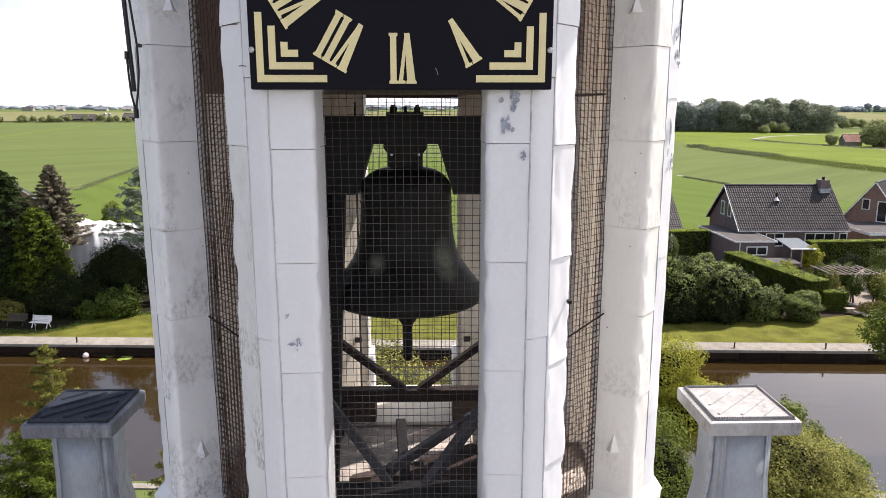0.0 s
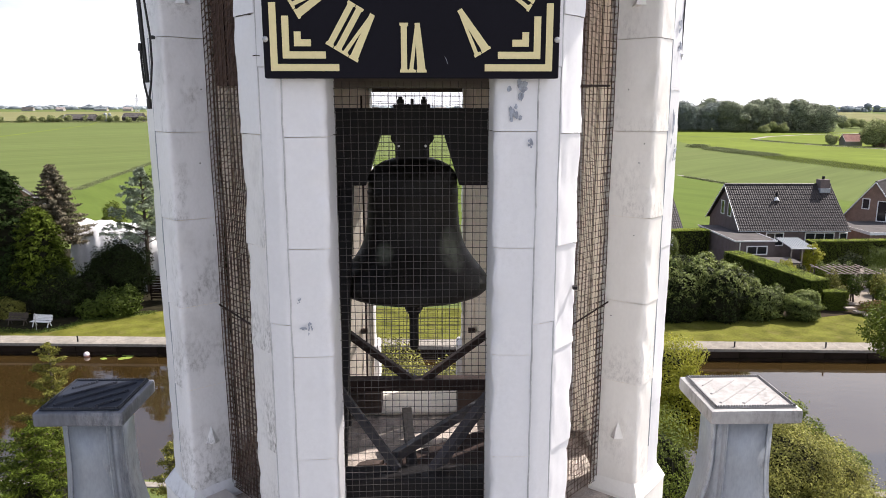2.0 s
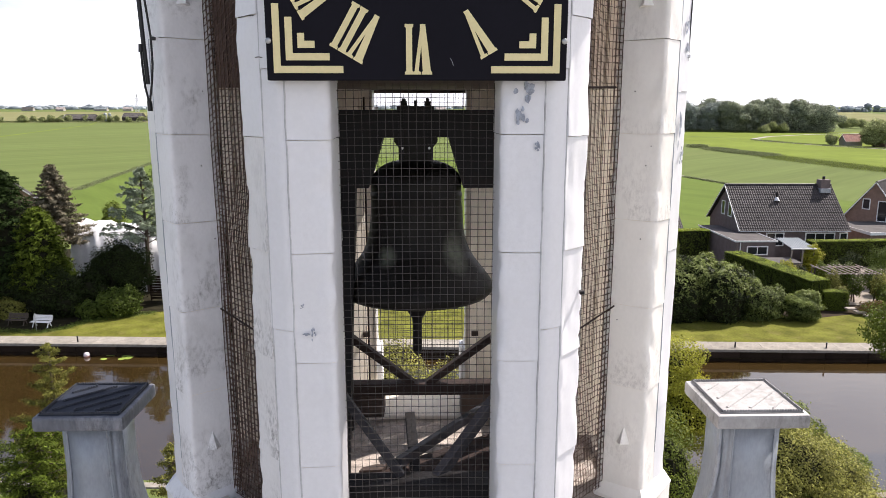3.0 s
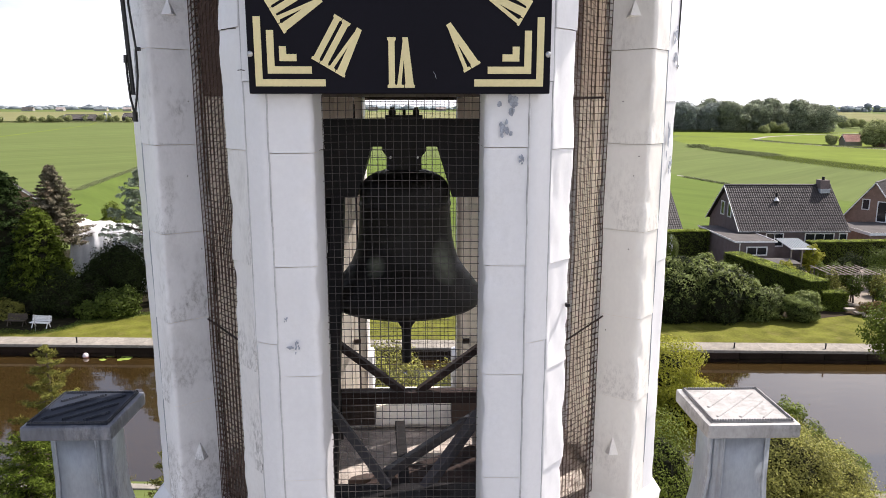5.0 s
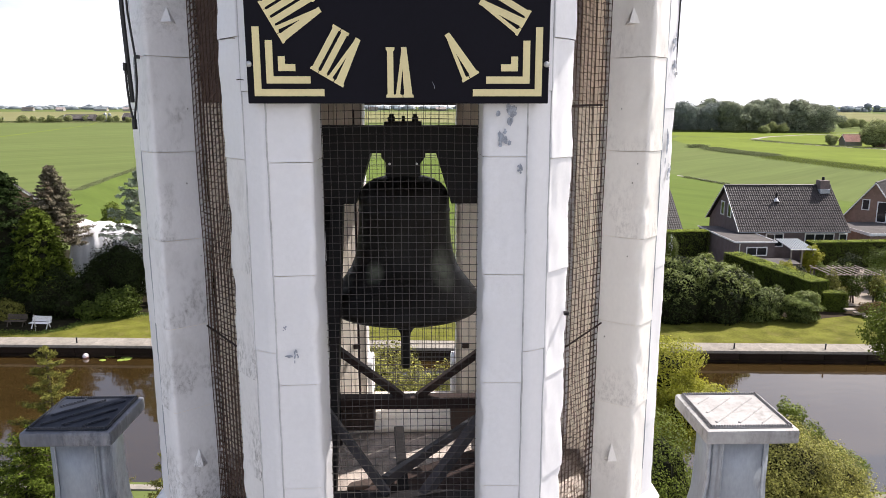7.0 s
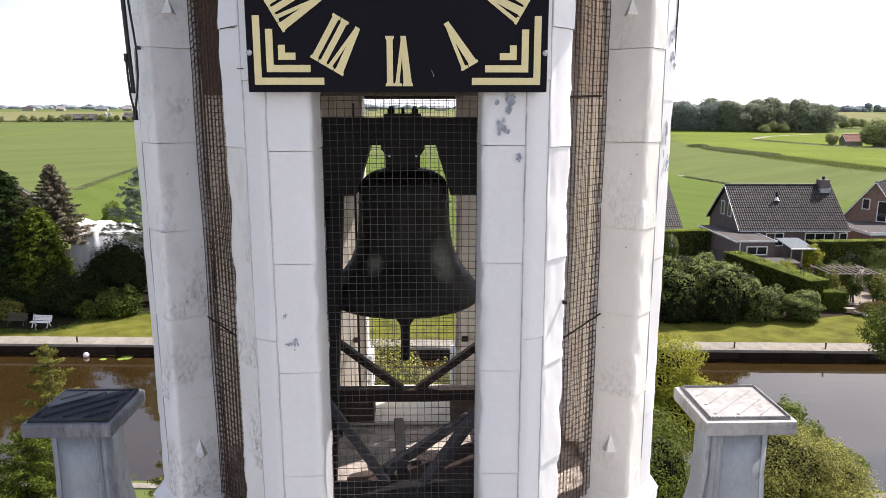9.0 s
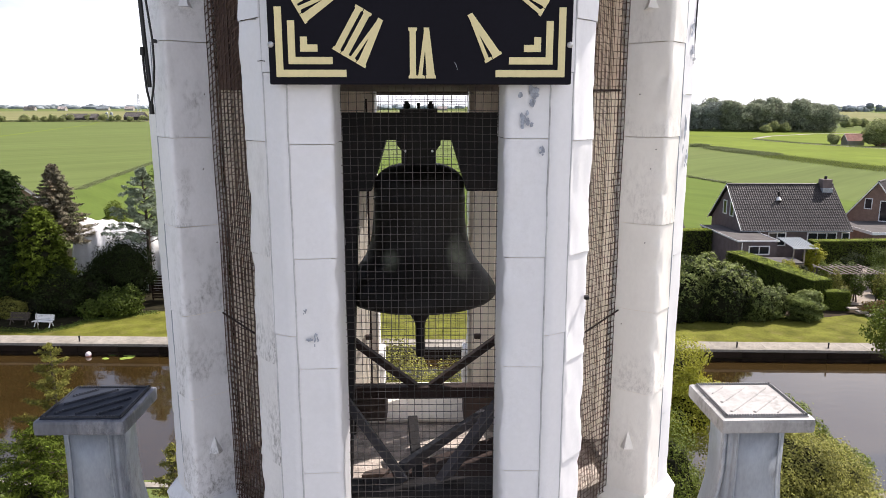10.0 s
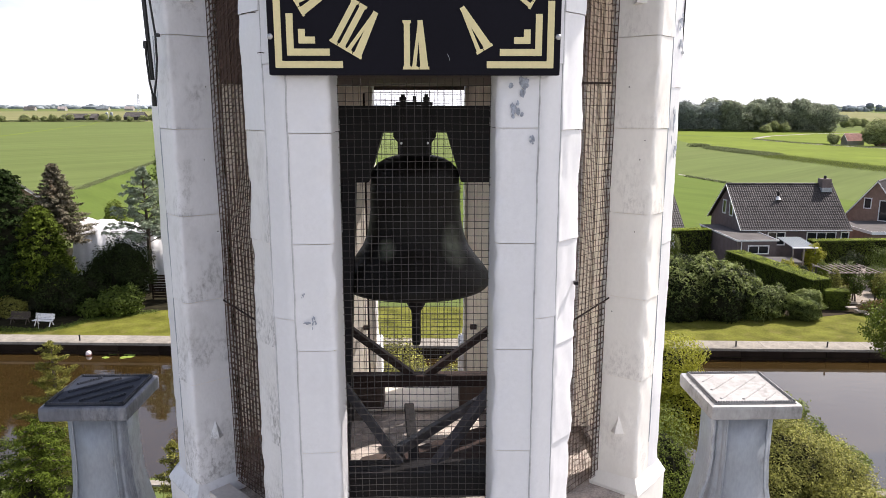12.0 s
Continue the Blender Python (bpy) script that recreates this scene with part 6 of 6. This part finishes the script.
def tufts(name, label, pts, width, n, size, h, material):
    """A ragged band of reeds or long grass along a line."""
    pts = [Vector(p) for p in pts]
    seg = [(b - a).length for a, b in zip(pts, pts[1:])]
    pick = rng.choice(len(seg), n, p=np.array(seg) / sum(seg))
    u = rng.uniform(0, 1, n)
    A, B = np.array([tuple(p) for p in pts[:-1]])[pick], np.array([tuple(p) for p in pts[1:]])[pick]
    q = A + (B - A) * u[:, None] + rng.normal(size=(n, 2)) * width
    z = rng.uniform(0, h, n)
    P = np.concatenate([q, z[:, None]], 1)
    return tagged(leaf_mesh(name, P, np.tile((0.2, -0.5, 0.6), (n, 1)), size * rng.uniform(0.5, 1.4, n), material, None, 1.8), label, "reeds", kind="stuff")


tufts("reeds", "dark reed bank along a ditch", [(94.5, 230.9), (95.3, 211.1), (98.7, 196.5)], 1.5, 42000, 0.13, 0.75, M["reed"])
tufts("reeds", "low grass bank along the ditch", [(97.6, 194.3), (97.9, 185.8), (100.6, 169.1), (101.9, 155.0), (102.9, 148.1)], 2.4, 30000, 0.12, 0.30, M["fresh"])
tufts("reeds", "lone reed clump in the meadow", [(92.5, 240.5), (95.8, 240.4)], 1.2, 3500, 0.18, 1.0, M["reed"])
tufts("reeds", "rough grass beside the road", [(136, 290), (139, 262), (149, 232), (170, 212), (230, 184)], 0.8, 16000, 0.13, 0.5, M["reed"])
tufts("reeds", "dry grass line across the field", [(-59.3, 119), (-63.2, 142.5), (-67.2, 171.7), (-72, 205)], 0.5, 12000, 0.10, 0.25, M["reed"])
patch("ditch_edge", [(-200, 310), (-191.9, 326.4), (-239, 518), (-330, 760), (-333, 760), (-242, 521), (-196, 329), (-206, 312)], 0.03, M["field_yellow"], "yellow-green ditch edge across the field", "ditch")
patch("field_corner", [(-59.5, 119), (-63.2, 142.5), (-67.2, 171.7), (-72, 205), (30, 187), (30, 82), (-56, 82)], 0.028, M["field_near"], "brighter strip of meadow near the trees")
tufts("reeds", "rough edge below the wood", [(100, 398), (150, 388), (205, 364)], 1.6, 14000, 0.28, 1.0, M["reed"])
tufts("hedgerow", "pale rough hedgerow by the far farm", [(-375, 606), (-320, 608), (-236, 606)], 1.6, 5000, 0.5, 1.3, M["reed"])
tufts("lawn_edge", "ragged grass along the bed by the benches", [(-29, 41.3), (-24.8, 40.8), (-23.6, 41.6), (-22.9, 43.1), (-19, 45.1)], 0.25, 4000, 0.05, 0.08, M["green"])
tufts("reeds", "grass edge along the field track", [(52.5, 138.9), (53.8, 133.3), (55.8, 124.8)], 0.25, 700, 0.25, 0.2, M["reed"])


# ---- houses ----
def tiled_slope(name, x0, x1, y0, z0, y1, z1, material, parent, pitch=0.22, course=0.31, lift=0.035):
    """A roof slope of overlapping waved tile courses from the eave (y0, z0) to the ridge (y1, z1)."""
    L = math.hypot(y1 - y0, z1 - z0)
    nx, nc = int((x1 - x0) / pitch) * 4, max(1, int(L / course))
    ny, nz = -(z1 - z0) / L * (1 if y1 > y0 else -1), abs(y1 - y0) / L
    verts, faces = [], []
    for c in range(nc):
        for e in (0, 1):
            t = (c + e) / nc
            up = lift * (1 - e) + 0.006
            for i in range(nx + 1):
                wv = 0.022 * math.sin(i / 4 * math.tau) + up
                verts.append((x0 + (x1 - x0) * i / nx, y0 + (y1 - y0) * t + ny * wv, z0 + (z1 - z0) * t + nz * wv))
    w = nx + 1
    for r in range(2 * nc - 1):
        for i in range(nx):
            a = r * w + i
            faces.append((a, a + 1, a + w + 1, a + w) if y1 > y0 else (a, a + w, a + w + 1, a + 1))
    return raw(name, verts, faces, material, parent)


def window(parent, c, w, h, axis, frame_m, depth=0.10, bars=1):
    """A framed window on a wall; axis 'y' faces -y, 'x' faces -x."""
    def at(u, d, z):
        return (c[0] + u, c[1] + d, c[2] + z) if axis == "y" else (c[0] + d, c[1] - u, c[2] + z)

    def bx(u0, u1, d0, d1, z0, z1):
        p, q = at(u0, d0, z0), at(u1, d1, z1)
        return boxed([min(a, b) for a, b in zip(p, q)], [max(a, b) for a, b in zip(p, q)])
    win = part("window", bx(-w / 2, w / 2, -0.012, 0.01, -h / 2, h / 2), glass, parent, "dark window pane")
    t = 0.09
    for u0, u1, z0, z1 in ((-w / 2 - t, -w / 2, -h / 2 - t, h / 2 + t), (w / 2, w / 2 + t, -h / 2 - t, h / 2 + t), (-w / 2, w / 2, h / 2, h / 2 + t), (-w / 2, w / 2, -h / 2 - t, -h / 2)):
        part("window_frame", bx(u0, u1, -0.06, 0.02, z0, z1), frame_m, win, "white frame")
    for k in range(1, bars + 1):
        u = -w / 2 + w * k / (bars + 1)
        part("mullion", bx(u - 0.035, u + 0.035, -0.05, -0.013, -h / 2, h / 2), frame_m, win)
    return win


def gabled_house(label, x0, x1, y0, y1, eave, ridge, wall_m, roof_m, over=0.35, base=(0, 0, 0), turn=0.0):
    """A house with its ridge along x, built from its corner coordinates."""
    th = thing("house", label, "house", "houses across the canal", at=base)
    th.rotation_euler = (0, 0, turn)
    ym = (y0 + y1) / 2
    bm = bmesh.new()
    prof = [(y0, 0), (y1, 0), (y1, eave), (ym, ridge - 0.12), (y0, eave)]
    a = [bm.verts.new((x0, y, z)) for y, z in prof]
    b = [bm.verts.new((x1, y, z)) for y, z in prof]
    for k in range(5):
        bm.faces.new((a[k], a[(k + 1) % 5], b[(k + 1) % 5], b[k]))
    bm.faces.new(a[::-1])
    bm.faces.new(b)
    bmesh.ops.recalc_face_normals(bm, faces=bm.faces)
    part("wall", bm, wall_m, th, "brick walls with pointed gables")
    s = (ridge - eave) / (ym - y0)
    ye, ze = y0 - over, eave - over * s
    tiled_slope("roof", x0 - 0.3, x1 + 0.3, ye, ze + 0.12, ym, ridge, roof_m, th)
    tiled_slope("roof", x0 - 0.3, x1 + 0.3, 2 * ym - ye, ze + 0.12, ym, ridge, roof_m, th)
    part("ridge", tubed([(x0 - 0.32, ym, ridge + 0.0), (x1 + 0.32, ym, ridge + 0.0)], 0.12, 8), roof_m, th)
    part("gutter", boxed((x0 - 0.3, ye - 0.10, ze + 0.05), (x1 + 0.3, ye + 0.02, ze + 0.12), 0.02), M["polycarb"], th, "grey gutter")
    for x in (x0 - 0.34, x1 + 0.30):
        pale = x < x0
        for yy in (ye, 2 * ym - ye):
            part("verge_board", barred((x, yy, ze + 0.08), (x, ym, ridge - 0.01), 0.05, 0.10), M["white"] if pale else roof_m, th, "white verge board" if pale else "dark verge")
    return th


h1 = gabled_house("brown brick house with a dark tiled roof", 0, 9.75, 0, 7.9, 3.0, 6.65, M["wall_brick"], M["tile"], base=(29.65, 61.25, 0), turn=radians(-1.5))
for y in (2.9, 4.6):
    window(h1, (-0.006, y, 4.35), 0.7, 1.2, "x", M["white"], bars=0)
for x, w, b in ((3.2, 1.5, 1), (7.4, 2.6, 2), (9.6, 0.6, 0)):
    window(h1, (x, -0.006, 1.95), w, 1.1, "y", M["white"], bars=b)
ch = part("chimney", boxed((8.7, 3.2, 5.9), (9.6, 4.1, 7.2), 0.02), M["wall_brick"], h1)
part("chimney_flashing", boxed((8.66, 3.05, 5.95), (9.64, 4.12, 6.36), 0.02), M["lead"], ch)
part("chimney_pot", tubed([(9.15, 3.65, 7.2), (9.15, 3.65, 7.5)], 0.13, 10), M["iron"], ch)
vp = part("vent_pipe", tubed([(4.2, 2.5, 5.2), (4.2, 2.5, 6.1)], 0.09, 10), M["iron"], h1)
part("vent_collar", tubed([(4.2, 2.4, 5.25), (4.2, 2.5, 5.6)], [0.28, 0.12], 10), M["white"], vp)

ext = thing("annex", "flat-roofed brown brick annex with white fascia", "annex", "annexes", at=(27.35, 57.0, 0))
part("wall", boxed((0, 0, 0), (3.5, 4.1, 2.5)), M["wall_brick"], ext)
part("wall", boxed((0, 4.1, 0), (1.9, 8.4, 2.5)), M["wall_brick"], ext)
part("flat_roof", boxed((-0.1, -0.1, 2.502), (3.6, 4.05, 2.60)), M["bitumen"], ext, "grey flat roofing")
part("flat_roof", boxed((-0.1, 4.055, 2.502), (2.0, 8.5, 2.60)), M["bitumen"], ext, "grey flat roofing")
for lo, hi in (((-0.14, -0.14, 2.52), (3.64, -0.1, 2.66)), ((-0.14, -0.1, 2.52), (-0.1, 8.5, 2.66)), ((3.6, -0.1, 2.52), (3.64, 4.05, 2.66))):
    part("fascia", boxed(lo, hi), M["white"], ext, "white fascia board")
window(ext, (1.9, -0.006, 1.75), 1.7, 0.62, "y", M["white"], bars=1)
part("downpipe", tubed([(0.35, -0.06, 0), (0.35, -0.06, 2.45)], 0.045, 8), M["white"], ext)

aw = thing("veranda", "grey ribbed veranda roof on slim posts", "veranda", at=(31.3, 55.4, 0))
part("roof_sheet", barred((1.2, 0, 2.25), (1.2, 2.9, 2.62), 2.1, 0.04), M["polycarb"], aw)
for k in range(10):
    part("rib", barred((0.2 + k * 0.215, -0.02, 2.285), (0.2 + k * 0.215, 2.9, 2.66), 0.03, 0.03), M["polycarb"], aw)
for x in (0.25, 1.2, 2.15):
    part("post", boxed((x - 0.05, 0.03, 0), (x + 0.05, 0.13, 2.22), 0.01), M["wood_grey"], aw)
part("gutter", boxed((0.1, -0.12, 2.18), (2.3, -0.02, 2.28), 0.01), M["white"], aw)
sh = thing("low_shed", "low grey-roofed shed beside the hedge", "shed", at=(29.0, 53.8, 0))
part("wall", boxed((0, 0, 0), (2.4, 1.6, 1.25)), M["wood_grey"], sh)
part("flat_roof", barred((1.2, -0.15, 1.31), (1.2, 1.75, 1.40), 2.7, 0.08), M["bitumen"], sh)

h2 = gabled_house("red brick house with white verge boards", 0, 10, -2.7, 2.7, 2.9, 6.65, M["wall_red"], M["tile"], base=(45.9, 67.2, 0), turn=radians(45))
window(h2, (-0.006, 0.75, 4.35), 0.55, 0.95, "x", M["white"], bars=0)
window(h2, (-0.006, -0.75, 3.7), 0.75, 1.95, "x", M["white"], bars=0)
gb = thing("annex", "flat-roofed orange brick annex with pale roof edge", "annex", "annexes", at=(41.6, 60.6, 0))
part("wall", boxed((0, 0, 0), (9, 6.5, 2.5)), M["wall_red"], gb)
part("flat_roof", boxed((-0.1, -0.1, 2.502), (9.1, 6.6, 2.62)), M["bitumen"], gb, "grey flat roofing")
part("fascia", boxed((-0.14, -0.14, 2.40), (9.1, -0.1, 2.68)), M["white"], gb, "white fascia board")
part("fascia", boxed((-0.14, -0.1, 2.40), (-0.1, 6.6, 2.68)), M["white"], gb, "white fascia board")
h3 = gabled_house("dark-roofed house beside a clipped hedge", -12, 0, 0, 9.5, 2.5, 6.3, M["wall_brick"], M["tile"], base=(25.2, 65.2, 0))
h4 = gabled_house("dark-roofed house with white verge behind conifers", 0, 9, -3.7, 3.7, 2.3, 5.45, M["wall_red"], M["tile"], base=(-45.6, 76.8, 0), turn=radians(124))

# white tarpaulin tunnel
tt = thing("garden_tent", "white tarpaulin tunnel under tree shade", "tent", at=(-24.0, 53.6, 0))
verts, faces = [], []
ns, nl = 30, 40
for j in range(nl + 1):
    for i in range(ns + 1):
        a = math.pi * i / ns
        sag = 1 - 0.025 * abs(math.sin(j * math.pi / 10)) + 0.012 * math.sin(i * 1.1 + j * 1.3) + 0.016 * math.sin(j * 1.9 + 0.4 * i) * max(0.0, math.cos(a))
        verts.append((-3.4 + 7.4 * j / nl, -2.7 * math.cos(a) * sag, 5.35 * math.sin(a) ** 0.8 * sag * (1 - 0.20 * (j / nl) ** 1.6)))
for j in range(nl):
    for i in range(ns):
        a = j * (ns + 1) + i
        faces.append((a, a + 1, a + ns + 2, a + ns + 1))
raw("tarpaulin", verts, faces, M["tent"], tt, smooth=True)
for x in (-3.4, 4.0):
    k = 0.8 if x > 0 else 1
    part("hoop", tubed([(x, -2.72 * math.cos(math.pi * i / 16), 5.38 * k * math.sin(math.pi * i / 16) ** 0.8) for i in range(17)], 0.05, 6), M["white"], tt)


# benches
def bench(at, turn, m, label):
    th = thing("bench", label, "bench", "canal benches", at=at)
    th.rotation_euler = (0, 0, turn)
    th.scale = (0.84, 0.84, 0.84)
    for k in range(4):
        part("seat_slat", boxed((-0.8, -0.22 + k * 0.115, 0.42), (0.8, -0.125 + k * 0.115, 0.455), 0.008), m, th)
    for k in range(4):
        part("back_slat", barred((-0.8, 0.26 + k * 0.03, 0.53 + k * 0.105), (0.8, 0.26 + k * 0.03, 0.53 + k * 0.105), 0.035, 0.095), m, th)
    for x in (-0.62, 0.62):
        part("leg", barred((x, -0.2, 0), (x, 0.05, 0.42), 0.06, 0.06), m, th)
        part("leg", barred((x, 0.32, 0), (x, 0.12, 0.42), 0.06, 0.06), m, th)
        part("support", barred((x, 0.2, 0.42), (x, 0.38, 0.92), 0.05, 0.05), m, th)
    return th


bench((-25.15, 41.9, 0.017), radians(-8), M["white"], "white slatted bench facing the canal")
bench((-27.0, 42.4, 0.017), radians(-4), M["bench_dark"], "weathered dark bench under trees")
pl = thing("lamp_pole", "thin pale pole beside the bench", "pole", at=(-25.1, 41.2, 0.012))
part("pole", tubed([(0, 0, 0), (0, 0, 1.15)], 0.022, 8), M["steel"], pl)

# parasol, pergola, stepping stones
ps = thing("parasol", "closed white parasol on the terrace", "parasol", at=(22.9, 60.6, 0.026))
part("pole", tubed([(0, 0, 0), (0, 0, 2.6)], 0.03, 8), M["white"], ps)
part("canopy", lathe([(0.03, 2.55), (0.10, 2.3), (0.16, 1.9), (0.20, 1.4), (0.24, 1.05), (0.12, 1.0)], 12), M["white"], ps, "folded white canopy")
part("foot", tubed([(0, 0, 0), (0, 0, 0.08)], 0.28, 12), M["sill"], ps)
pg = thing("pergola", "pale weathered pergola with thin slats", "pergola", at=(31.3, 46.6, 0))
for x in (-1.4, 0.3, 2.0):
    for y in (0, 2.2):
        part("post", boxed((x - 0.04, y - 0.04, 0), (x + 0.04, y + 0.04, 2.1), 0.01), M["bench_dark"], pg)
for y in (0, 2.2):
    part("beam", boxed((-1.7, y - 0.035, 2.101), (2.3, y + 0.035, 2.18), 0.01), M["wood_grey"], pg)
for k in range(9):
    part("slat", barred((-1.5 + k * 0.44, -0.5, 2.21), (-1.5 + k * 0.44, 2.7, 2.21), 0.055, 0.05), M["wood_grey"], pg)
for x, y, z, r, mt in ((30.0, 46.5, 1.5, 0.5, "olive"), (31.7, 46.4, 1.3, 0.6, "green"), (33.4, 46.4, 1.4, 0.6, "olive"), (30.4, 48.9, 1.6, 0.5, "fresh"), (32.6, 49.0, 1.5, 0.6, "green")):
    shrub("climber", "leafy climber on a pergola post", "shrub", [(x, y, z, r, r * 0.8, z * 0.62)], 2600, 0.06, M[mt], "pergola climbers")
for k in range(4):
    st = part("stepping_stone", boxed((-0.35, -0.22, 0), (0.35, 0.22, 0.12), 0.03), M["wood_grey"])
    st.location = (29.8 + 0.35 * k, 43.7 - 0.55 * k, 0.012 + 0.09 * (3 - k))
    tagged(st, "flat grey stone step in the garden path", "stone step", "garden steps")
fn = thing("garden_fence", "dark slatted fence beside the shrubs", "fence", at=(-20.4, 48.2, 0))
for k in range(9):
    part("slat", boxed((0, 0, 0.15 + k * 0.2), (3.2, 0.04, 0.30 + k * 0.2)), M["timber_wall"], fn)
for x in (0.0, 1.55, 3.1):
    part("post", boxed((x, 0.045, 0), (x + 0.1, 0.14, 2.1)), M["timber_wall"], fn)

# a pylon on the horizon
# the steel is paled for haze in its base colour
M["far_steel"] = mat("hazy_pale_steel", (0.50, 0.53, 0.56), 0.7, var=0.05, scale=0.2, bump=0.0)
py = thing("pylon", "pale lattice power pylon on the horizon", "pylon", at=(-589.7, 1500, 0))
for sx in (-1, 1):
    for sy in (-1, 1):
        part("leg", barred((sx * 3.2, sy * 3.2, 0), (sx * 0.5, sy * 0.5, 35.9), 0.5, 0.5), M["far_steel"], py)
for z, w in ((0.62, 6.5), (0.76, 5.0), (0.90, 3.6)):
    part("arm", barred((-w, 0, z * 35.9), (w, 0, z * 35.9), 0.5, 0.5), M["far_steel"], py)
for k in range(6):
    z0, z1 = k / 6 * 35.9, (k + 1) / 6 * 35.9
    w0, w1 = 3.2 - 2.7 * k / 6, 3.2 - 2.7 * (k + 1) / 6
    part("brace", barred((-w0, -w0, z0), (w1, -w1, z1), 0.3, 0.3), M["far_steel"], py)
    part("brace", barred((w0, -w0, z0), (-w1, -w1, z1), 0.3, 0.3), M["far_steel"], py)

# far farm
def barn(at, w, d, e, r, wm, rm, label):
    th = gabled_house(label, -w / 2, w / 2, -d / 2, d / 2, e, r, wm, rm, base=at)
    tagged(th, label, "barn", "distant farm buildings")


barn((-302, 640, 0), 26, 14, 2.6, 6.2, M["tile"], M["bitumen"], "low grey-roofed farm barn far off")
barn((-318, 652, 0), 14, 10, 2.4, 5.2, M["tile"], M["bitumen"], "small distant farm shed")
barn((-252, 630, 0), 16, 12, 4.0, 7.5, M["tile"], M["bitumen"], "dark distant farm barn")
barn((152.6, 249, 0), 6.0, 4.2, 1.8, 4.0, M["path"], M["tile_red"], "small farm shed with red roof")
barn((163, 242, 0), 9, 7, 2.6, 6.4, M["wall_red"], M["tile_red"], "farmhouse with red roof behind trees")
for x, y, w, rm in ((-1010, 1700, 22, "tile_red"), (-930, 1720, 26, "bitumen"), (-840, 1690, 18, "tile_red"), (-765, 1730, 30, "polycarb"), (-690, 1700, 20, "tile_red"), (-1085, 1740, 28, "polycarb"), (-120, 1700, 22, "bitumen"), (40, 1720, 24, "tile_red")):
    barn((x, y, 0), w, 12, 4.5, 9.5, M["path"], M["far_roof"] if rm == "tile_red" else M[rm], "pale gabled building of a distant village")
for x in (-281, -277):
    si = thing("silo", "pale grey farm silo far off", "silo", "silos", at=(x, 640, 0))
    part("tank", tubed([(0, 0, 0), (0, 0, 6.5), (0, 0, 7.6)], [1.3, 1.3, 0.5], 14), M["polycarb"], si)
